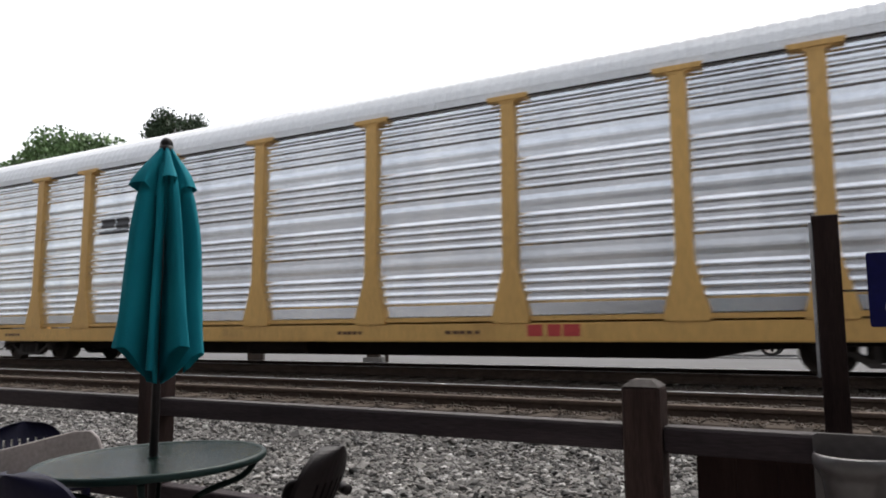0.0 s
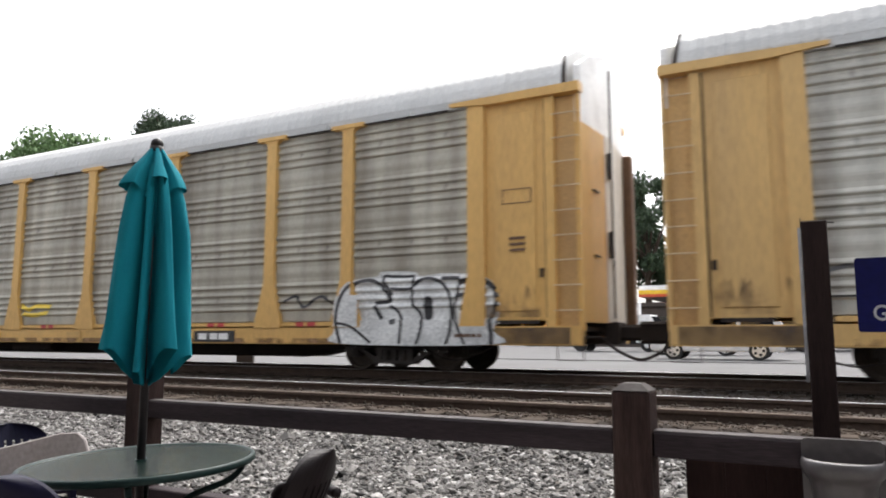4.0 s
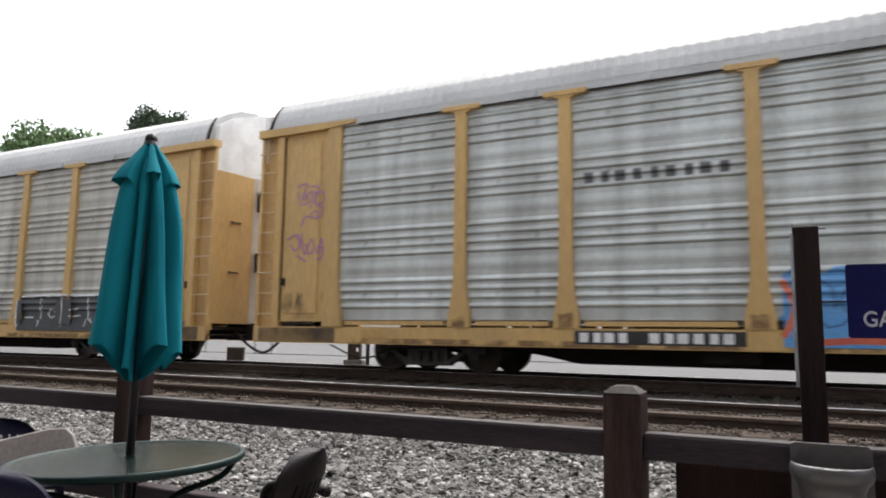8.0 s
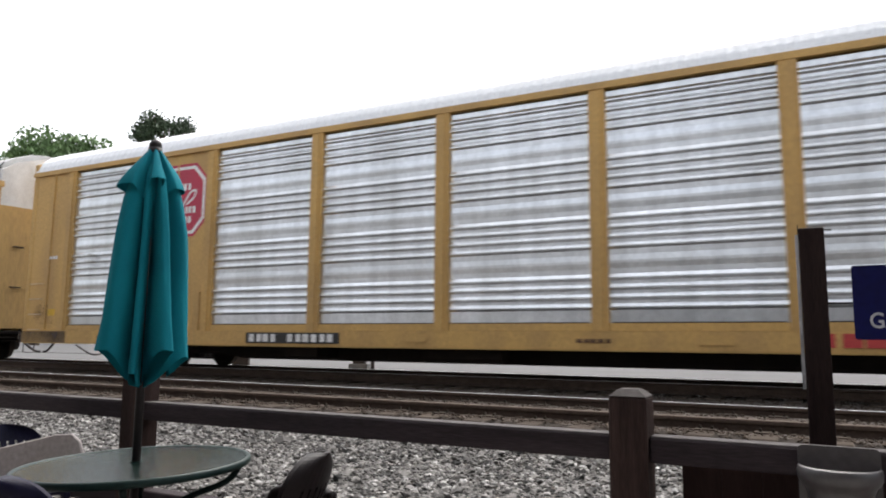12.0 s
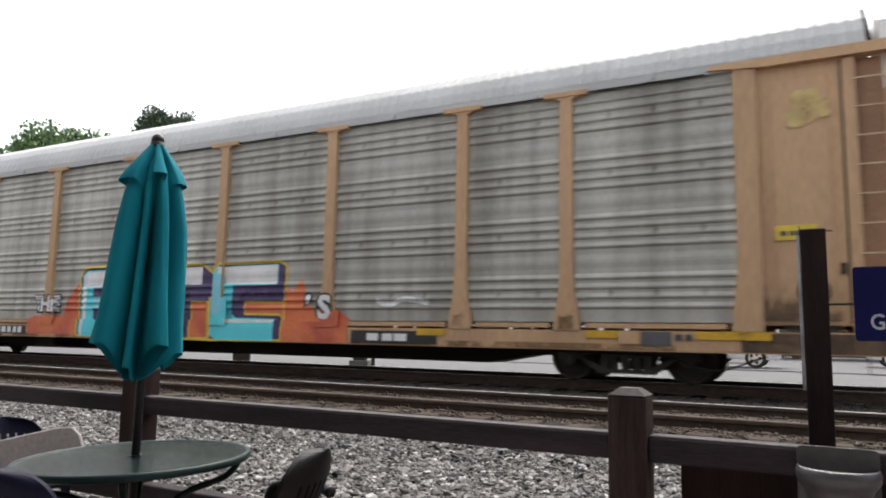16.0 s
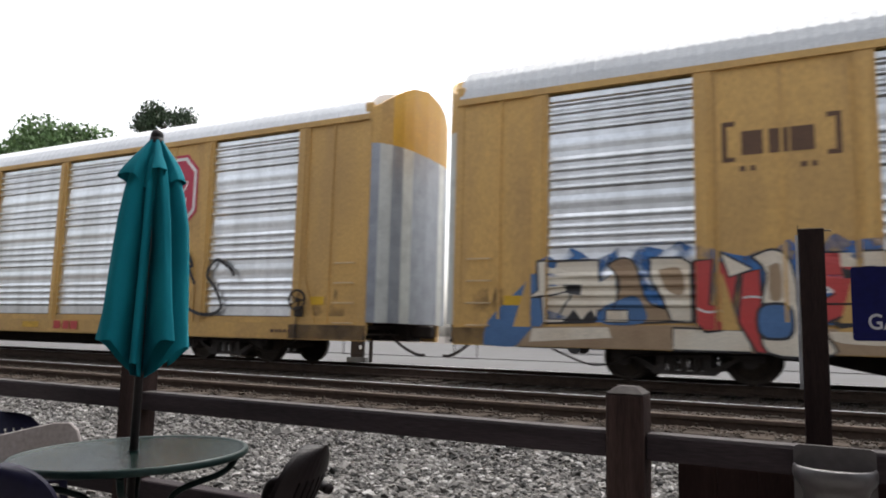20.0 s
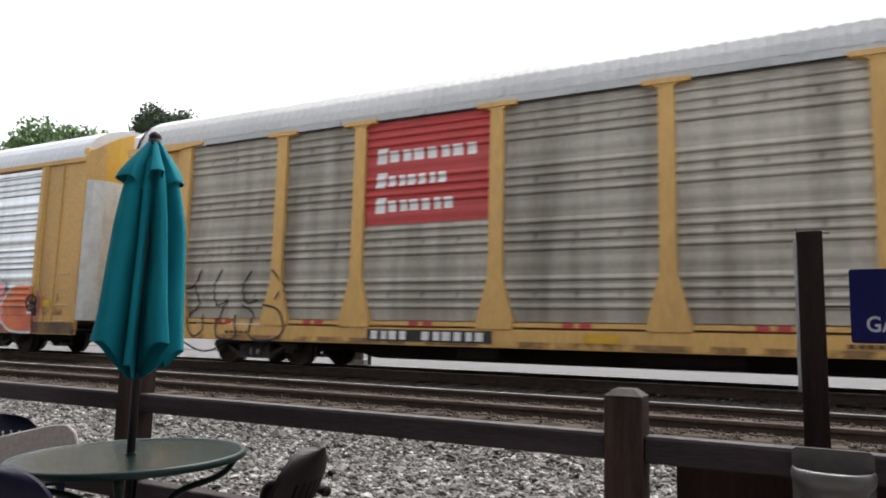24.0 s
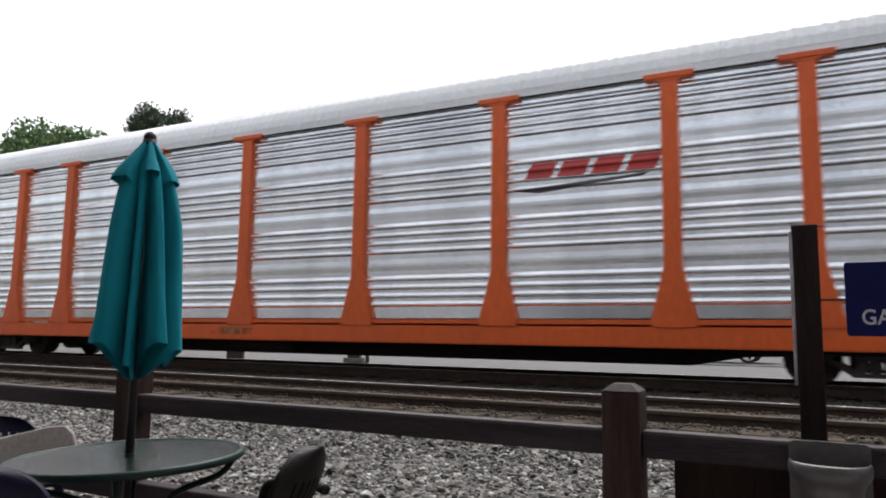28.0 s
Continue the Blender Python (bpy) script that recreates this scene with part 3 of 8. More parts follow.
def underframe(car, length, sill_mat):
    e = length / 2
    for y, name in ((-1.5, "side_sill"), (1.5, "side_sill")):
        s = -1 if y < 0 else 1
        bm = bmesh.new()
        prof = [(s * 1.50, 0.49), (s * 1.505, 0.52), (s * 1.505, 0.80), (s * 1.36, 0.80), (s * 1.36, 0.49)]
        extrude_x(bm, prof, -e + 0.02, e - 0.02)
        part(name, bm, sill_mat, car)
    bm = bmesh.new()
    prism(bm, [(-e + 0.3, 0.80), (-e + 0.3, 0.55), (-e + 2.2, 0.50), (-e + 5.6, 0.36), (-e + 6.4, 0.21), (e - 6.4, 0.21), (e - 5.6, 0.36), (e - 2.2, 0.50), (e - 0.3, 0.55), (e - 0.3, 0.80)], -0.45, 0.45)
    part("centre_sill", bm, BLACK, car)
    part("deck", new_box(-e + 0.02, e - 0.02, -1.355, 1.355, 0.72, 0.795), BLACK, car)
    for x in np.arange(-e + 6.5, e - 6, 1.9):
        part("cross_bearer", shared(("cross_bearer",), lambda: new_box(-0.06, 0.06, -1.35, 1.35, 0.50, 0.72), BLACK), None, car, "", pose(x, 0, 0))
    part("valve_box", box(bmesh.new(), -5.1, -4.3, -1.2, -0.5, 0.28, 0.60, bevel=0.03), BLACK, car)
    part("air_tank", tube(bmesh.new(), (-2.0, -0.95, 0.42), (-0.4, -0.95, 0.42), 0.17, 12), BLACK, car)
    for sx in (-1, 1):
        truck(car, sx * (e - 3.75))
        rod = curve_pts([(sx * (e - 6.4), -1.18, 0.50), (sx * (e - 5.2), -1.2, 0.47), (sx * (e - 3.2), -1.2, 0.42), (sx * (e - 2.7), -1.2, 0.27), (sx * (e - 2.3), -1.2, 0.24), (sx * (e - 1.7), -1.2, 0.46)])
        part("brake_line", sweep(bmesh.new(), rod, 0.016, 6), BLACK, car)
        coupler(car, sx, length)


def reporting_plate(car, u, w, length, z=0.555, h=0.21, plate=True):
    """A black plate with pale bars in place of the reporting marks."""
    x = u - length / 2
    if plate:
        decal(car, "number_plate", poly_bm([(x, z), (x + w, z), (x + w, z + h), (x, z + h)]), PLATE_BLACK, 0, plain=True)
    bar_row(car, "number_bar", x + 0.08, z + 0.03, w * 0.32, h - 0.06, 4, WHITE, gap=0.3)
    bar_row(car, "number_bar", x + w * 0.46, z + 0.03, w * 0.50, h - 0.06, 6, WHITE, gap=0.3)


def poly_bm(pts):
    bm = bmesh.new()
    poly(bm, pts)
    return bm


def end_door_one(car, sx, length, paint, top, inner=None):
    """End doors: two leaves that meet in a blunt ridge, pale above and painted below."""
    e = length / 2
    for sy in (-1, 1):
        for z0, z1, material, name in ((0.86, 4.15, paint if sy < 0 else DOOR_DIRTY, "end_door"), (4.15, 5.30, top, "end_door_top")):
            bm = bmesh.new()
            zt = z1 if z1 < 5 else None
            pts = [(0.0, 1.40), (0.05, 1.05), (0.12, 0.06), (0.09, 0.0), (-0.10, 0.0), (-0.10, 1.40)]
            lo = [bm.verts.new((sx * (e + dx), sy * y, z0)) for dx, y in pts]
            hi = [bm.verts.new((sx * (e + dx), sy * y, z1 if zt else 5.72 - 0.30 * y ** 2)) for dx, y in pts]
            bm.faces.new(lo)
            bm.faces.new(hi)
            for i in range(len(pts)):
                j = (i + 1) % len(pts)
                bm.faces.new((lo[i], lo[j], hi[j], hi[i]))
            bmesh.ops.recalc_face_normals(bm, faces=bm.faces)
            part(name, bm, material, car)
    # bare strip along the meeting edge of the near leaf, and the leaf's pull bars
    bm = bmesh.new()
    reach = 0.62 if inner else 0.36
    out = 0.05 + 0.07 * (1.05 - reach) / 0.99
    lo, hi = ([bm.verts.new((sx * (e + dx), -y, z)) for dx, y in ((out + 0.006, reach), (0.126, 0.062), (0.09, 0.062), (out - 0.03, reach))] for z in (0.87, 4.16))
    bm.faces.new(lo)
    bm.faces.new(hi)
    for i in range(4):
        bm.faces.new((lo[i], lo[(i + 1) % 4], hi[(i + 1) % 4], hi[i]))
    bmesh.ops.recalc_face_normals(bm, faces=bm.faces)
    part("pale_door_plate", bm, inner or DOOR_DIRTY, car)
    for z in (1.95, 3.05):
        a, b = sorted((sx * (e + 0.04), sx * (e + 0.10)))
        part("pull_bar", new_box(a, b, -1.0, -0.72, z, z + 0.03), WHEEL, car)
    bm = bmesh.new()
    box(bm, sx * (e + 0.105), sx * (e + 0.135), -0.035, 0.035, 0.95, 5.45)
    for z in (2.0, 3.4):
        box(bm, sx * (e + 0.10), sx * (e + 0.17), -0.25, -0.12, z, z + 0.45)
    part("door_seam", bm, BLACK, car)
    a, b = sorted((sx * (e + 0.03), sx * (e + 0.20)))
    part("guide_post", new_box(a, b, 1.20, 1.42, 0.80, 4.15, bevel=0.02), RUST_BROWN, car, "rusty brown upright behind the end door")


def car_one(k, label, paint, panel, roof, sill=None, ledge=None, reflect=False, flare=0.33, rise=1.32):
    """A tall rack car with capped posts between corrugated panels, a ladder bay and a plain leaf at each end."""
    L, e = LEN1, LEN1 / 2
    car = thing("autorack_car", pose(PITCH * k, TRACK_Y, RAIL_Z), label, "train car", "cars of the train")
    underframe(car, L, sill or paint)
    for side in (Matrix.Identity(4), MIRROR):
        for a, b in zip(P1, P1[1:]):
            w = b - a
            part("side_panel", shared(("side_panel", round(w, 2), panel.name), lambda: panel_bm(w), panel), None, car, "", side @ pose(a - e, 0, 0))
            part("panel_ledge", shared(("panel_ledge", round(w, 2), (ledge or paint).name), lambda: new_box(0.30, w - 0.30, -1.487, -1.40, 0.835, 0.912), ledge or paint), None, car, "", side @ pose(a - e, 0, 0))
        for u in P1[1:-1]:
            part("post", shared(("post", paint.name, flare), lambda: post_bm(flare), paint), None, car, "", side @ pose(u - e, 0, 0))
        for sx in (-1, 1):
            # end bay: frame post, recessed leaf, ladder bay, header
            ux = (lambda u: u - e) if sx < 0 else (lambda u: e - u)

            def xbox(bm, u0, u1, *r, **kk):
                a, b = sorted((ux(u0), ux(u1)))
                return box(bm, a, b, *r, **kk)
            bm = bmesh.new()
            xbox(bm, 1.70, 2.02, -1.525, -1.40, 0.805, 4.70)
            prism(bm, [(ux(1.70), 0.805), (ux(2.02 + flare * 0.5), 0.805), (ux(2.02 + flare * 0.3), 1.2), (ux(2.02), 1.7)], -1.522, -1.42)
            part("corner_post", bm, paint, car, "", side)
            bm = bmesh.new()
            xbox(bm, 0.60, 1.70, -1.44, -1.38, 0.90, 4.66)
            xbox(bm, 0.78, 1.52, -1.462, -1.44, 1.05, 4.45, bevel=0.008)
            part("end_leaf", bm, paint, car, "", side)
            bay = part("ladder_bay", xbox(bmesh.new(), 0.0, 0.60, -1.38, -1.33, 0.72, 4.62), paint if paint is ORANGE else BAY_RUST if paint is TAN else BAY_DIRT, car, "", side)
            part("stile", xbox(bmesh.new(), 0.44, 0.60, -1.50, -1.385, 0.72, 4.62), paint, bay)
            part("stile", xbox(bmesh.new(), 0.0, 0.07, -1.46, -1.385, 0.72, 4.62), paint, bay)
            ladder(bay, pose(min(ux(0.02), ux(0.46)), 0, 0), 9, 1.05, 4.30, 0.44, RUNG)
            bm = bmesh.new()
            prism(bm, [(ux(-0.02), 4.64), (ux(1.6), 4.64), (ux(2.35), 4.70), (ux(2.35), 4.76), (ux(-0.02), 4.80)], -1.56, -1.34)
            part("end_header", bm, paint, car, "", side)
            if side == Matrix.Identity(4):
                part("slide_rail", xbox(bmesh.new(), 0.75, 1.45, -1.468, -1.44, 0.84, 0.90), BLACK, car, "", side)
                part("latch", xbox(bmesh.new(), 0.66, 0.72, -1.47, -1.44, 1.6, 1.75), BLACK, car, "", side)
                part("door_gap", xbox(bmesh.new(), 0.60, 0.63, -1.448, -1.43, 0.92, 4.62), BLACK, car, "", side)
    for sx in (-1, 1):
        end_door_one(car, sx, L, paint, WHITE, WHITE if k == 0 else None)
    for s in (-1, 1):
        bm = bmesh.new()
        y0, y1 = sorted((s * 1.50, s * 1.34))
        box(bm, -e + 0.02, e - 0.02, y0, y1, 4.665, 4.82)
        for u in P1[1:-1]:
            box(bm, u - e + 1.3, u - e + 1.42, min(s * 1.50, s * 1.56), max(s * 1.50, s * 1.56), 4.67, 4.76)
        part("top_chord", bm, roof, car)
        # black strip in place of the shadow line between roof edge and panels
        y0, y1 = sorted((s * 1.506, s * 1.475))
        part("gutter_gap", new_box(-e + 2.4, e - 2.4, y0, y1, 4.655, 4.68), BLACK, car)
    part("roof", shared(("roof", roof.name, L, rise), lambda: roof_bm(L - 0.5, rise), roof), None, car)
    for sx in (-1, 1):
        bm = bmesh.new()
        half = [(-1.50, 4.82)] + [(-y, 4.80 + rise * z) for y, z in ((1.45, 0.15), (1.36, 0.30), (1.20, 0.45))]
        sweep(bm, [(sx * (e - 0.24 - 0.02 * i), y, z - 0.02) for i, (y, z) in enumerate(half)], 0.04, 6)
        part("roof_edge_bar", bm, BLACK, car)
    if reflect:
        for a, b in zip(P1, P1[1:]):
            m = (a + b) / 2 - e
            for x in (m - 0.24, m + 0.04):
                decal(car, "reflector", poly_bm([(x, 0.825), (x + 0.19, 0.825), (x + 0.19, 0.91), (x, 0.91)]), RED, 0, plain=True)
    return car


def end_door_two(car, sx, length, paint, strips):
    """Rounded end: tall vertical door plates under a painted cap."""
    e = length / 2
    plan = [(0.0, 1.46), (0.16, 1.36), (0.30, 1.14), (0.38, 0.86), (0.42, 0.55), (0.44, 0.0)]
    for sy in (-1, 1):
        for i in range(len(plan) - 1):
            (d0, y0), (d1, y1) = plan[i], plan[i + 1]
            for z0, z1, material, name in ((0.84, 4.25, strips[i % len(strips)], "end_door_plate"), (4.25, 5.40, paint if i < 2 else CAP_YELLOW, "end_cap_plate")):
                bm = bmesh.new()
                top0 = z1 if z1 < 5 else 5.64 - 0.33 * y0 ** 2
                top1 = z1 if z1 < 5 else 5.64 - 0.33 * y1 ** 2
                pts = [(d0, y0, top0), (d1, y1, top1), (d1 - 0.06, y1, top1), (d0 - 0.06, y0 - 0.01, top0)]
                lo = [bm.verts.new((sx * (e + d), sy * y, z0)) for d, y, t in pts]
                hi = [bm.verts.new((sx * (e + d), sy * y, t)) for d, y, t in pts]
                bm.faces.new(lo)
                bm.faces.new(hi)
                for a in range(4):
                    bm.faces.new((lo[a], lo[(a + 1) % 4], hi[(a + 1) % 4], hi[a]))
                bmesh.ops.recalc_face_normals(bm, faces=bm.faces)
                part(name, bm, material, car)


def car_two(k, label, paint, panel, roof, strips, rise=1.0):
    """A rack car with framed corrugated panels, plain painted panels near the ends and rounded end doors."""
    L, e = LEN2, LEN2 / 2
    car = thing("autorack_car", pose(PITCH * k, TRACK_Y, RAIL_Z), label, "train car", "cars of the train")
    underframe(car, L, paint)
    for side in (Matrix.Identity(4), MIRROR):
        for i, (a, b) in enumerate(zip(P2, P2[1:])):
            w = b - a
            if i in (1, 7):
                def plain():
                    return new_box(0.0, w, -1.462, -1.38, 0.80, 4.74)
                sheet_part = part("plain_panel", shared(("plain_panel", round(w, 2), paint.name), plain, paint), None, car, "", side @ pose(a - e, 0, 0))
                for x in (0.17, w / 2, w - 0.17):
                    part("stiffener", shared(("stiffener", paint.name), lambda: new_box(-0.02, 0.02, -1.478, -1.462, 0.82, 4.70), paint), None, sheet_part, "", pose(x, 0, 0))
                for x, s in ((0.20, 1), (w - 0.20, -1)):
                    part("gusset", prism(bmesh.new(), [(x, 0.81), (x + s * 0.25, 0.81), (x + s * 0.03, 1.62), (x, 1.62)], -1.50, -1.46), paint, sheet_part)
            else:
                part("side_panel", shared(("side_panel", round(w, 2), panel.name), lambda: panel_bm(w), panel), None, car, "", side @ pose(a - e, 0, 0))
                part("panel_ledge", shared(("panel_ledge2", round(w, 2), paint.name), lambda: new_box(0.14, w - 0.14, -1.487, -1.40, 0.805, 0.925), paint), None, car, "", side @ pose(a - e, 0, 0))
            if i not in (1, 7):
                part("panel_gap", shared(("panel_gap", round(w, 2)), lambda: new_box(0.18, w - 0.18, -1.490, -1.42, 0.926, 0.940), BLACK), None, car, "", side @ pose(a - e, 0, 0))
        for u in P2:
            part("post", shared(("strip_post", paint.name), strip_bm, paint), None, car, "", side @ pose(u - e, 0, 0))
        for sx in (-1, 1):
            ux = (lambda u: u - e) if sx < 0 else (lambda u: e - u)

            def xbox(bm, u0, u1, *r, **kk):
                a, b = sorted((ux(u0), ux(u1)))
                return box(bm, a, b, *r, **kk)
            bm = bmesh.new()
            xbox(bm, 0.0, 1.43, -1.462, -1.38, 0.72, 4.76)
            xbox(bm, 0.82, 0.86, -1.49, -1.462, 0.82, 4.70)
            xbox(bm, -0.02, 0.14, -1.48, -1.36, 0.60, 5.05, bevel=0.02)
            prism(bm, [(ux(1.43), 0.81), (ux(1.12), 0.81), (ux(1.40), 1.75), (ux(1.43), 1.75)], -1.50, -1.46)
            bay = part("end_panel", bm, paint, car, "", side)
            ladder(bay, pose(min(ux(0.26), ux(0.68)), 0, 0), 4, 0.82, 1.95, 0.42, RUNG)
            bm = bmesh.new()
            xbox(bm, 0.94, 1.32, -1.472, -1.46, 1.16, 1.32)
            part("warning_plate", bm, SIGN_YELLOW, car, "yellow warning plate", side)
    for sx in (-1, 1):
        end_door_two(car, sx, L, paint, strips)
    for s in (-1, 1):
        y0, y1 = sorted((s * 1.52, s * 1.34))
        part("top_rail", new_box(-e, e, y0, y1, 4.70, 4.81), paint, car)
    part("roof", shared(("roof", roof.name, L, rise), lambda: roof_bm(L - 0.1, rise), roof), None, car)
    return car


RUST_BROWN = mat("rusty_brown_steel", (0.16, 0.09, 0.05), 0.8, other=(0.08, 0.045, 0.03), size=3)
BAY_RUST = mat("rust_brown_stained_paint", (0.36, 0.20, 0.11), 0.7, other=(0.20, 0.115, 0.07), size=1.6, stretch=(1, 1, 0.4), amount=0.8)
BAY_DIRT = mat("rust_stained_yellow_paint", (0.54, 0.33, 0.125), 0.65, other=(0.36, 0.21, 0.085), size=1.6, stretch=(1, 1, 0.4), amount=0.8)
DOOR_DIRTY = mat("dirty_white_door_paint", (0.60, 0.55, 0.48), 0.6, other=(0.38, 0.30, 0.21), size=1.4, stretch=(1, 1, 0.2), amount=0.8)
CAP_YELLOW = mat("deep_yellow_paint", (0.60, 0.34, 0.035), 0.5, other=(0.48, 0.28, 0.05), size=2)
RUNG = mat("worn_rung_paint", (0.62, 0.48, 0.30), 0.5, other=(0.4, 0.27, 0.14), size=6)
SIGN_YELLOW = mat("bright_yellow_paint", (0.70, 0.42, 0.02), 0.5)
PURPLE = mat("purple_spray", (0.40, 0.20, 0.38), 0.6, other=(0.30, 0.12, 0.33), size=3)
TAG_BLACK = mat("black_spray", (0.03, 0.028, 0.03), 0.6)
TAG_WHITE = mat("white_spray", (0.72, 0.72, 0.70), 0.6, other=(0.42, 0.42, 0.41), size=1.6, amount=0.8, grain=20, grain_amount=0.25)
TAG_BLUE = mat("light_blue_spray", (0.10, 0.30, 0.58), 0.6, other=(0.2, 0.36, 0.55), size=2)
AQUA = mat("aqua_spray", (0.12, 0.70, 0.77), 0.5, other=(0.06, 0.54, 0.62), size=1.2)
VIOLET = mat("dark_violet_spray", (0.060, 0.038, 0.115), 0.6, other=(0.10, 0.07, 0.16), size=1.4)
CORAL = mat("coral_spray", (0.72, 0.20, 0.075), 0.6, other=(0.50, 0.09, 0.06), size=1.5, amount=0.9)
OUTLINE_YELLOW = mat("yellow_spray", (0.78, 0.57, 0.06), 0.6)
PINK = mat("pink_spray", (0.76, 0.33, 0.35), 0.6, other=(0.66, 0.22, 0.27), size=2)
CREAM = mat("cream_spray", (0.72, 0.65, 0.53), 0.6, other=(0.58, 0.45, 0.31), size=1.5)
LIME = mat("lime_spray", (0.46, 0.56, 0.10), 0.6, other=(0.12, 0.48, 0.40), size=1.7, amount=0.9)
STEEL_BLUE = mat("steel_blue_spray", (0.075, 0.165, 0.33), 0.6, other=(0.05, 0.11, 0.24), size=2)
SHIELD_BLUE = mat("shield_blue_paint", (0.05, 0.08, 0.38), 0.5)
DOOR_GREY = mat("grey_door_steel", (0.34, 0.36, 0.40), 0.45, 0.4)
DOOR_PALE = mat("pale_door_steel", (0.60, 0.61, 0.58), 0.45, 0.3)

carA = car_one(0, "silver corrugated autorack car with yellow posts and a white roof", YELLOW, SILVER_BRIGHT, WHITE_ROOF, rise=1.12)
carB = car_one(1, "weathered grey autorack car, yellow posts, red panel, white graffiti", YELLOW, GREY, GREY_ROOF, reflect=True)
carC = car_one(2, "weathered grey autorack car, yellow posts, black and white graffiti", YELLOW_PALE, GREY_MID, GREY_ROOF, flare=0.21)
carD = car_one(3, "pale grey autorack car with yellow posts and blue graffiti", YELLOW_PALE, GREY_PALE, GREY_ROOF, flare=0.21)
carE = car_two(4, "yellow autorack car with bright corrugated panels and two red octagons", YELLOW_DIRTY, SILVER, WHITE_ROOF, [DOOR_GREY, DOOR_PALE])
carF = car_one(5, "grimy grey autorack car, tan posts, large aqua graffiti mural", TAN, GREY_MID, GREY_ROOF, flare=0.21)
carG = car_two(6, "yellow autorack car with red octagons and black spray tags", YELLOW_DIRTY, SILVER, WHITE_ROOF, [DOOR_GREY, DOOR_PALE])
carH = car_two(7, "yellow autorack car with a many-coloured graffiti mural below", YELLOW_DIRTY, SILVER, PALE_ROOF, [DOOR_PALE, DOOR_PALE], 1.30)
carI = car_one(8, "weathered grey autorack car, yellow posts, red panel, thin black tags", YELLOW, GREY, GREY_ROOF, reflect=True)
carJ = car_one(9, "silver corrugated autorack car with orange posts, sill and ends", ORANGE, SILVER_BRIGHT, WHITE_ROOF, rise=1.14)
CARS = [carA, carB, carC, carD, carE, carF, carG, carH, carI, carJ]

# ---- paint on the cars: emblems as plain shapes, reporting marks as bars, graffiti ----
HALF = LEN1 / 2
X1 = [u - HALF for u in P1[1:-1]]
X2 = [u - LEN2 / 2 for u in P2]
BROWN_INK = mat("faded_brown_paint", (0.12, 0.06, 0.03), 0.6)
DARK_INK = mat("faded_dark_paint", (0.07, 0.07, 0.075), 0.6)
CAR_YELLOW = mat("emblem_yellow_paint", (0.62, 0.36, 0.02), 0.5)
RUST = spray("rust_streak", (0.30, 0.17, 0.075), 0.46, 3.0, 0.14)
GRIME = spray("brown_grime", (0.17, 0.11, 0.06), 0.40, 2.2, 0.18)
FADED = spray("faded_yellow_patch", (0.66, 0.50, 0.20), 0.55, 2.5, 0.15)
DARK_GRIME = spray("dark_brown_grime", (0.085, 0.055, 0.036), 0.56, 1.3, 0.30)
THIN_MIST = spray("thin_white_overspray", (0.62, 0.61, 0.58), 0.60, 2.6, 0.22)
SOFT_WHITE = mat("worn_white_spray", (0.60, 0.60, 0.575), 0.6, other=(0.42, 0.41, 0.385), size=1.8, amount=0.9, grain=20, grain_amount=0.25)
FOOT_GRIME = spray("rust_brown_grime", (0.10, 0.060, 0.040), 0.30, 2.0, 0.25)
PATCH = mat("yellow_patch_paint", (0.66, 0.38, 0.03), 0.5)


WHITE_MIST = spray("thin_white_spray", (0.70, 0.70, 0.68), 0.58, 3.2, 0.08)
AQUA_MIST = spray("thin_aqua_spray", (0.03, 0.36, 0.50), 0.56, 2.2, 0.10)
BLUE_MIST = spray("thin_blue_spray", (0.04, 0.16, 0.42), 0.50, 2.0, 0.10)
CORAL_MIST = spray("thin_coral_spray", (0.52, 0.11, 0.06), 0.58, 2.0, 0.10)
PINK_MIST = spray("thin_pink_spray", (0.62, 0.22, 0.22), 0.52, 1.8, 0.10)
GREEN_MIST = spray("thin_green_spray", (0.08, 0.34, 0.20), 0.42, 2.4, 0.10)
PLUM = mat("dark_plum_spray", (0.022, 0.010, 0.018), 0.45, other=(0.05, 0.02, 0.035), size=2.5)
GREY_INK = mat("grey_spray", (0.11, 0.11, 0.112), 0.6, other=(0.06, 0.06, 0.06), size=3)
SKY_SPRAY = mat("pale_aqua_spray", (0.13, 0.54, 0.57), 0.5, other=(0.36, 0.52, 0.16), size=1.7, amount=0.9)
PALE_AQUA = mat("light_aqua_spray", (0.28, 0.62, 0.72), 0.5, other=(0.16, 0.54, 0.64), size=2)
VIOLET_PALE = spray("worn_violet_spray", (0.11, 0.075, 0.17), 0.5, 1.6, 0.2)
TAN_SPRAY = mat("tan_spray", (0.36, 0.25, 0.15), 0.6, other=(0.24, 0.15, 0.09), size=2)


def rect(x0, x1, z0, z1):
    return [(x0, z0), (x1, z0), (x1, z1), (x0, z1)]


def rects(*rs):
    bm = bmesh.new()
    for r in rs:
        poly(bm, rect(*r))
    return bm


def octagon(cx, cz, r):
    c = r * 0.58
    return [(cx - c, cz - r), (cx + c, cz - r), (cx + r, cz - c), (cx + r, cz + c), (cx + c, cz + r), (cx - c, cz + r), (cx - r, cz + c), (cx - r, cz - c)]


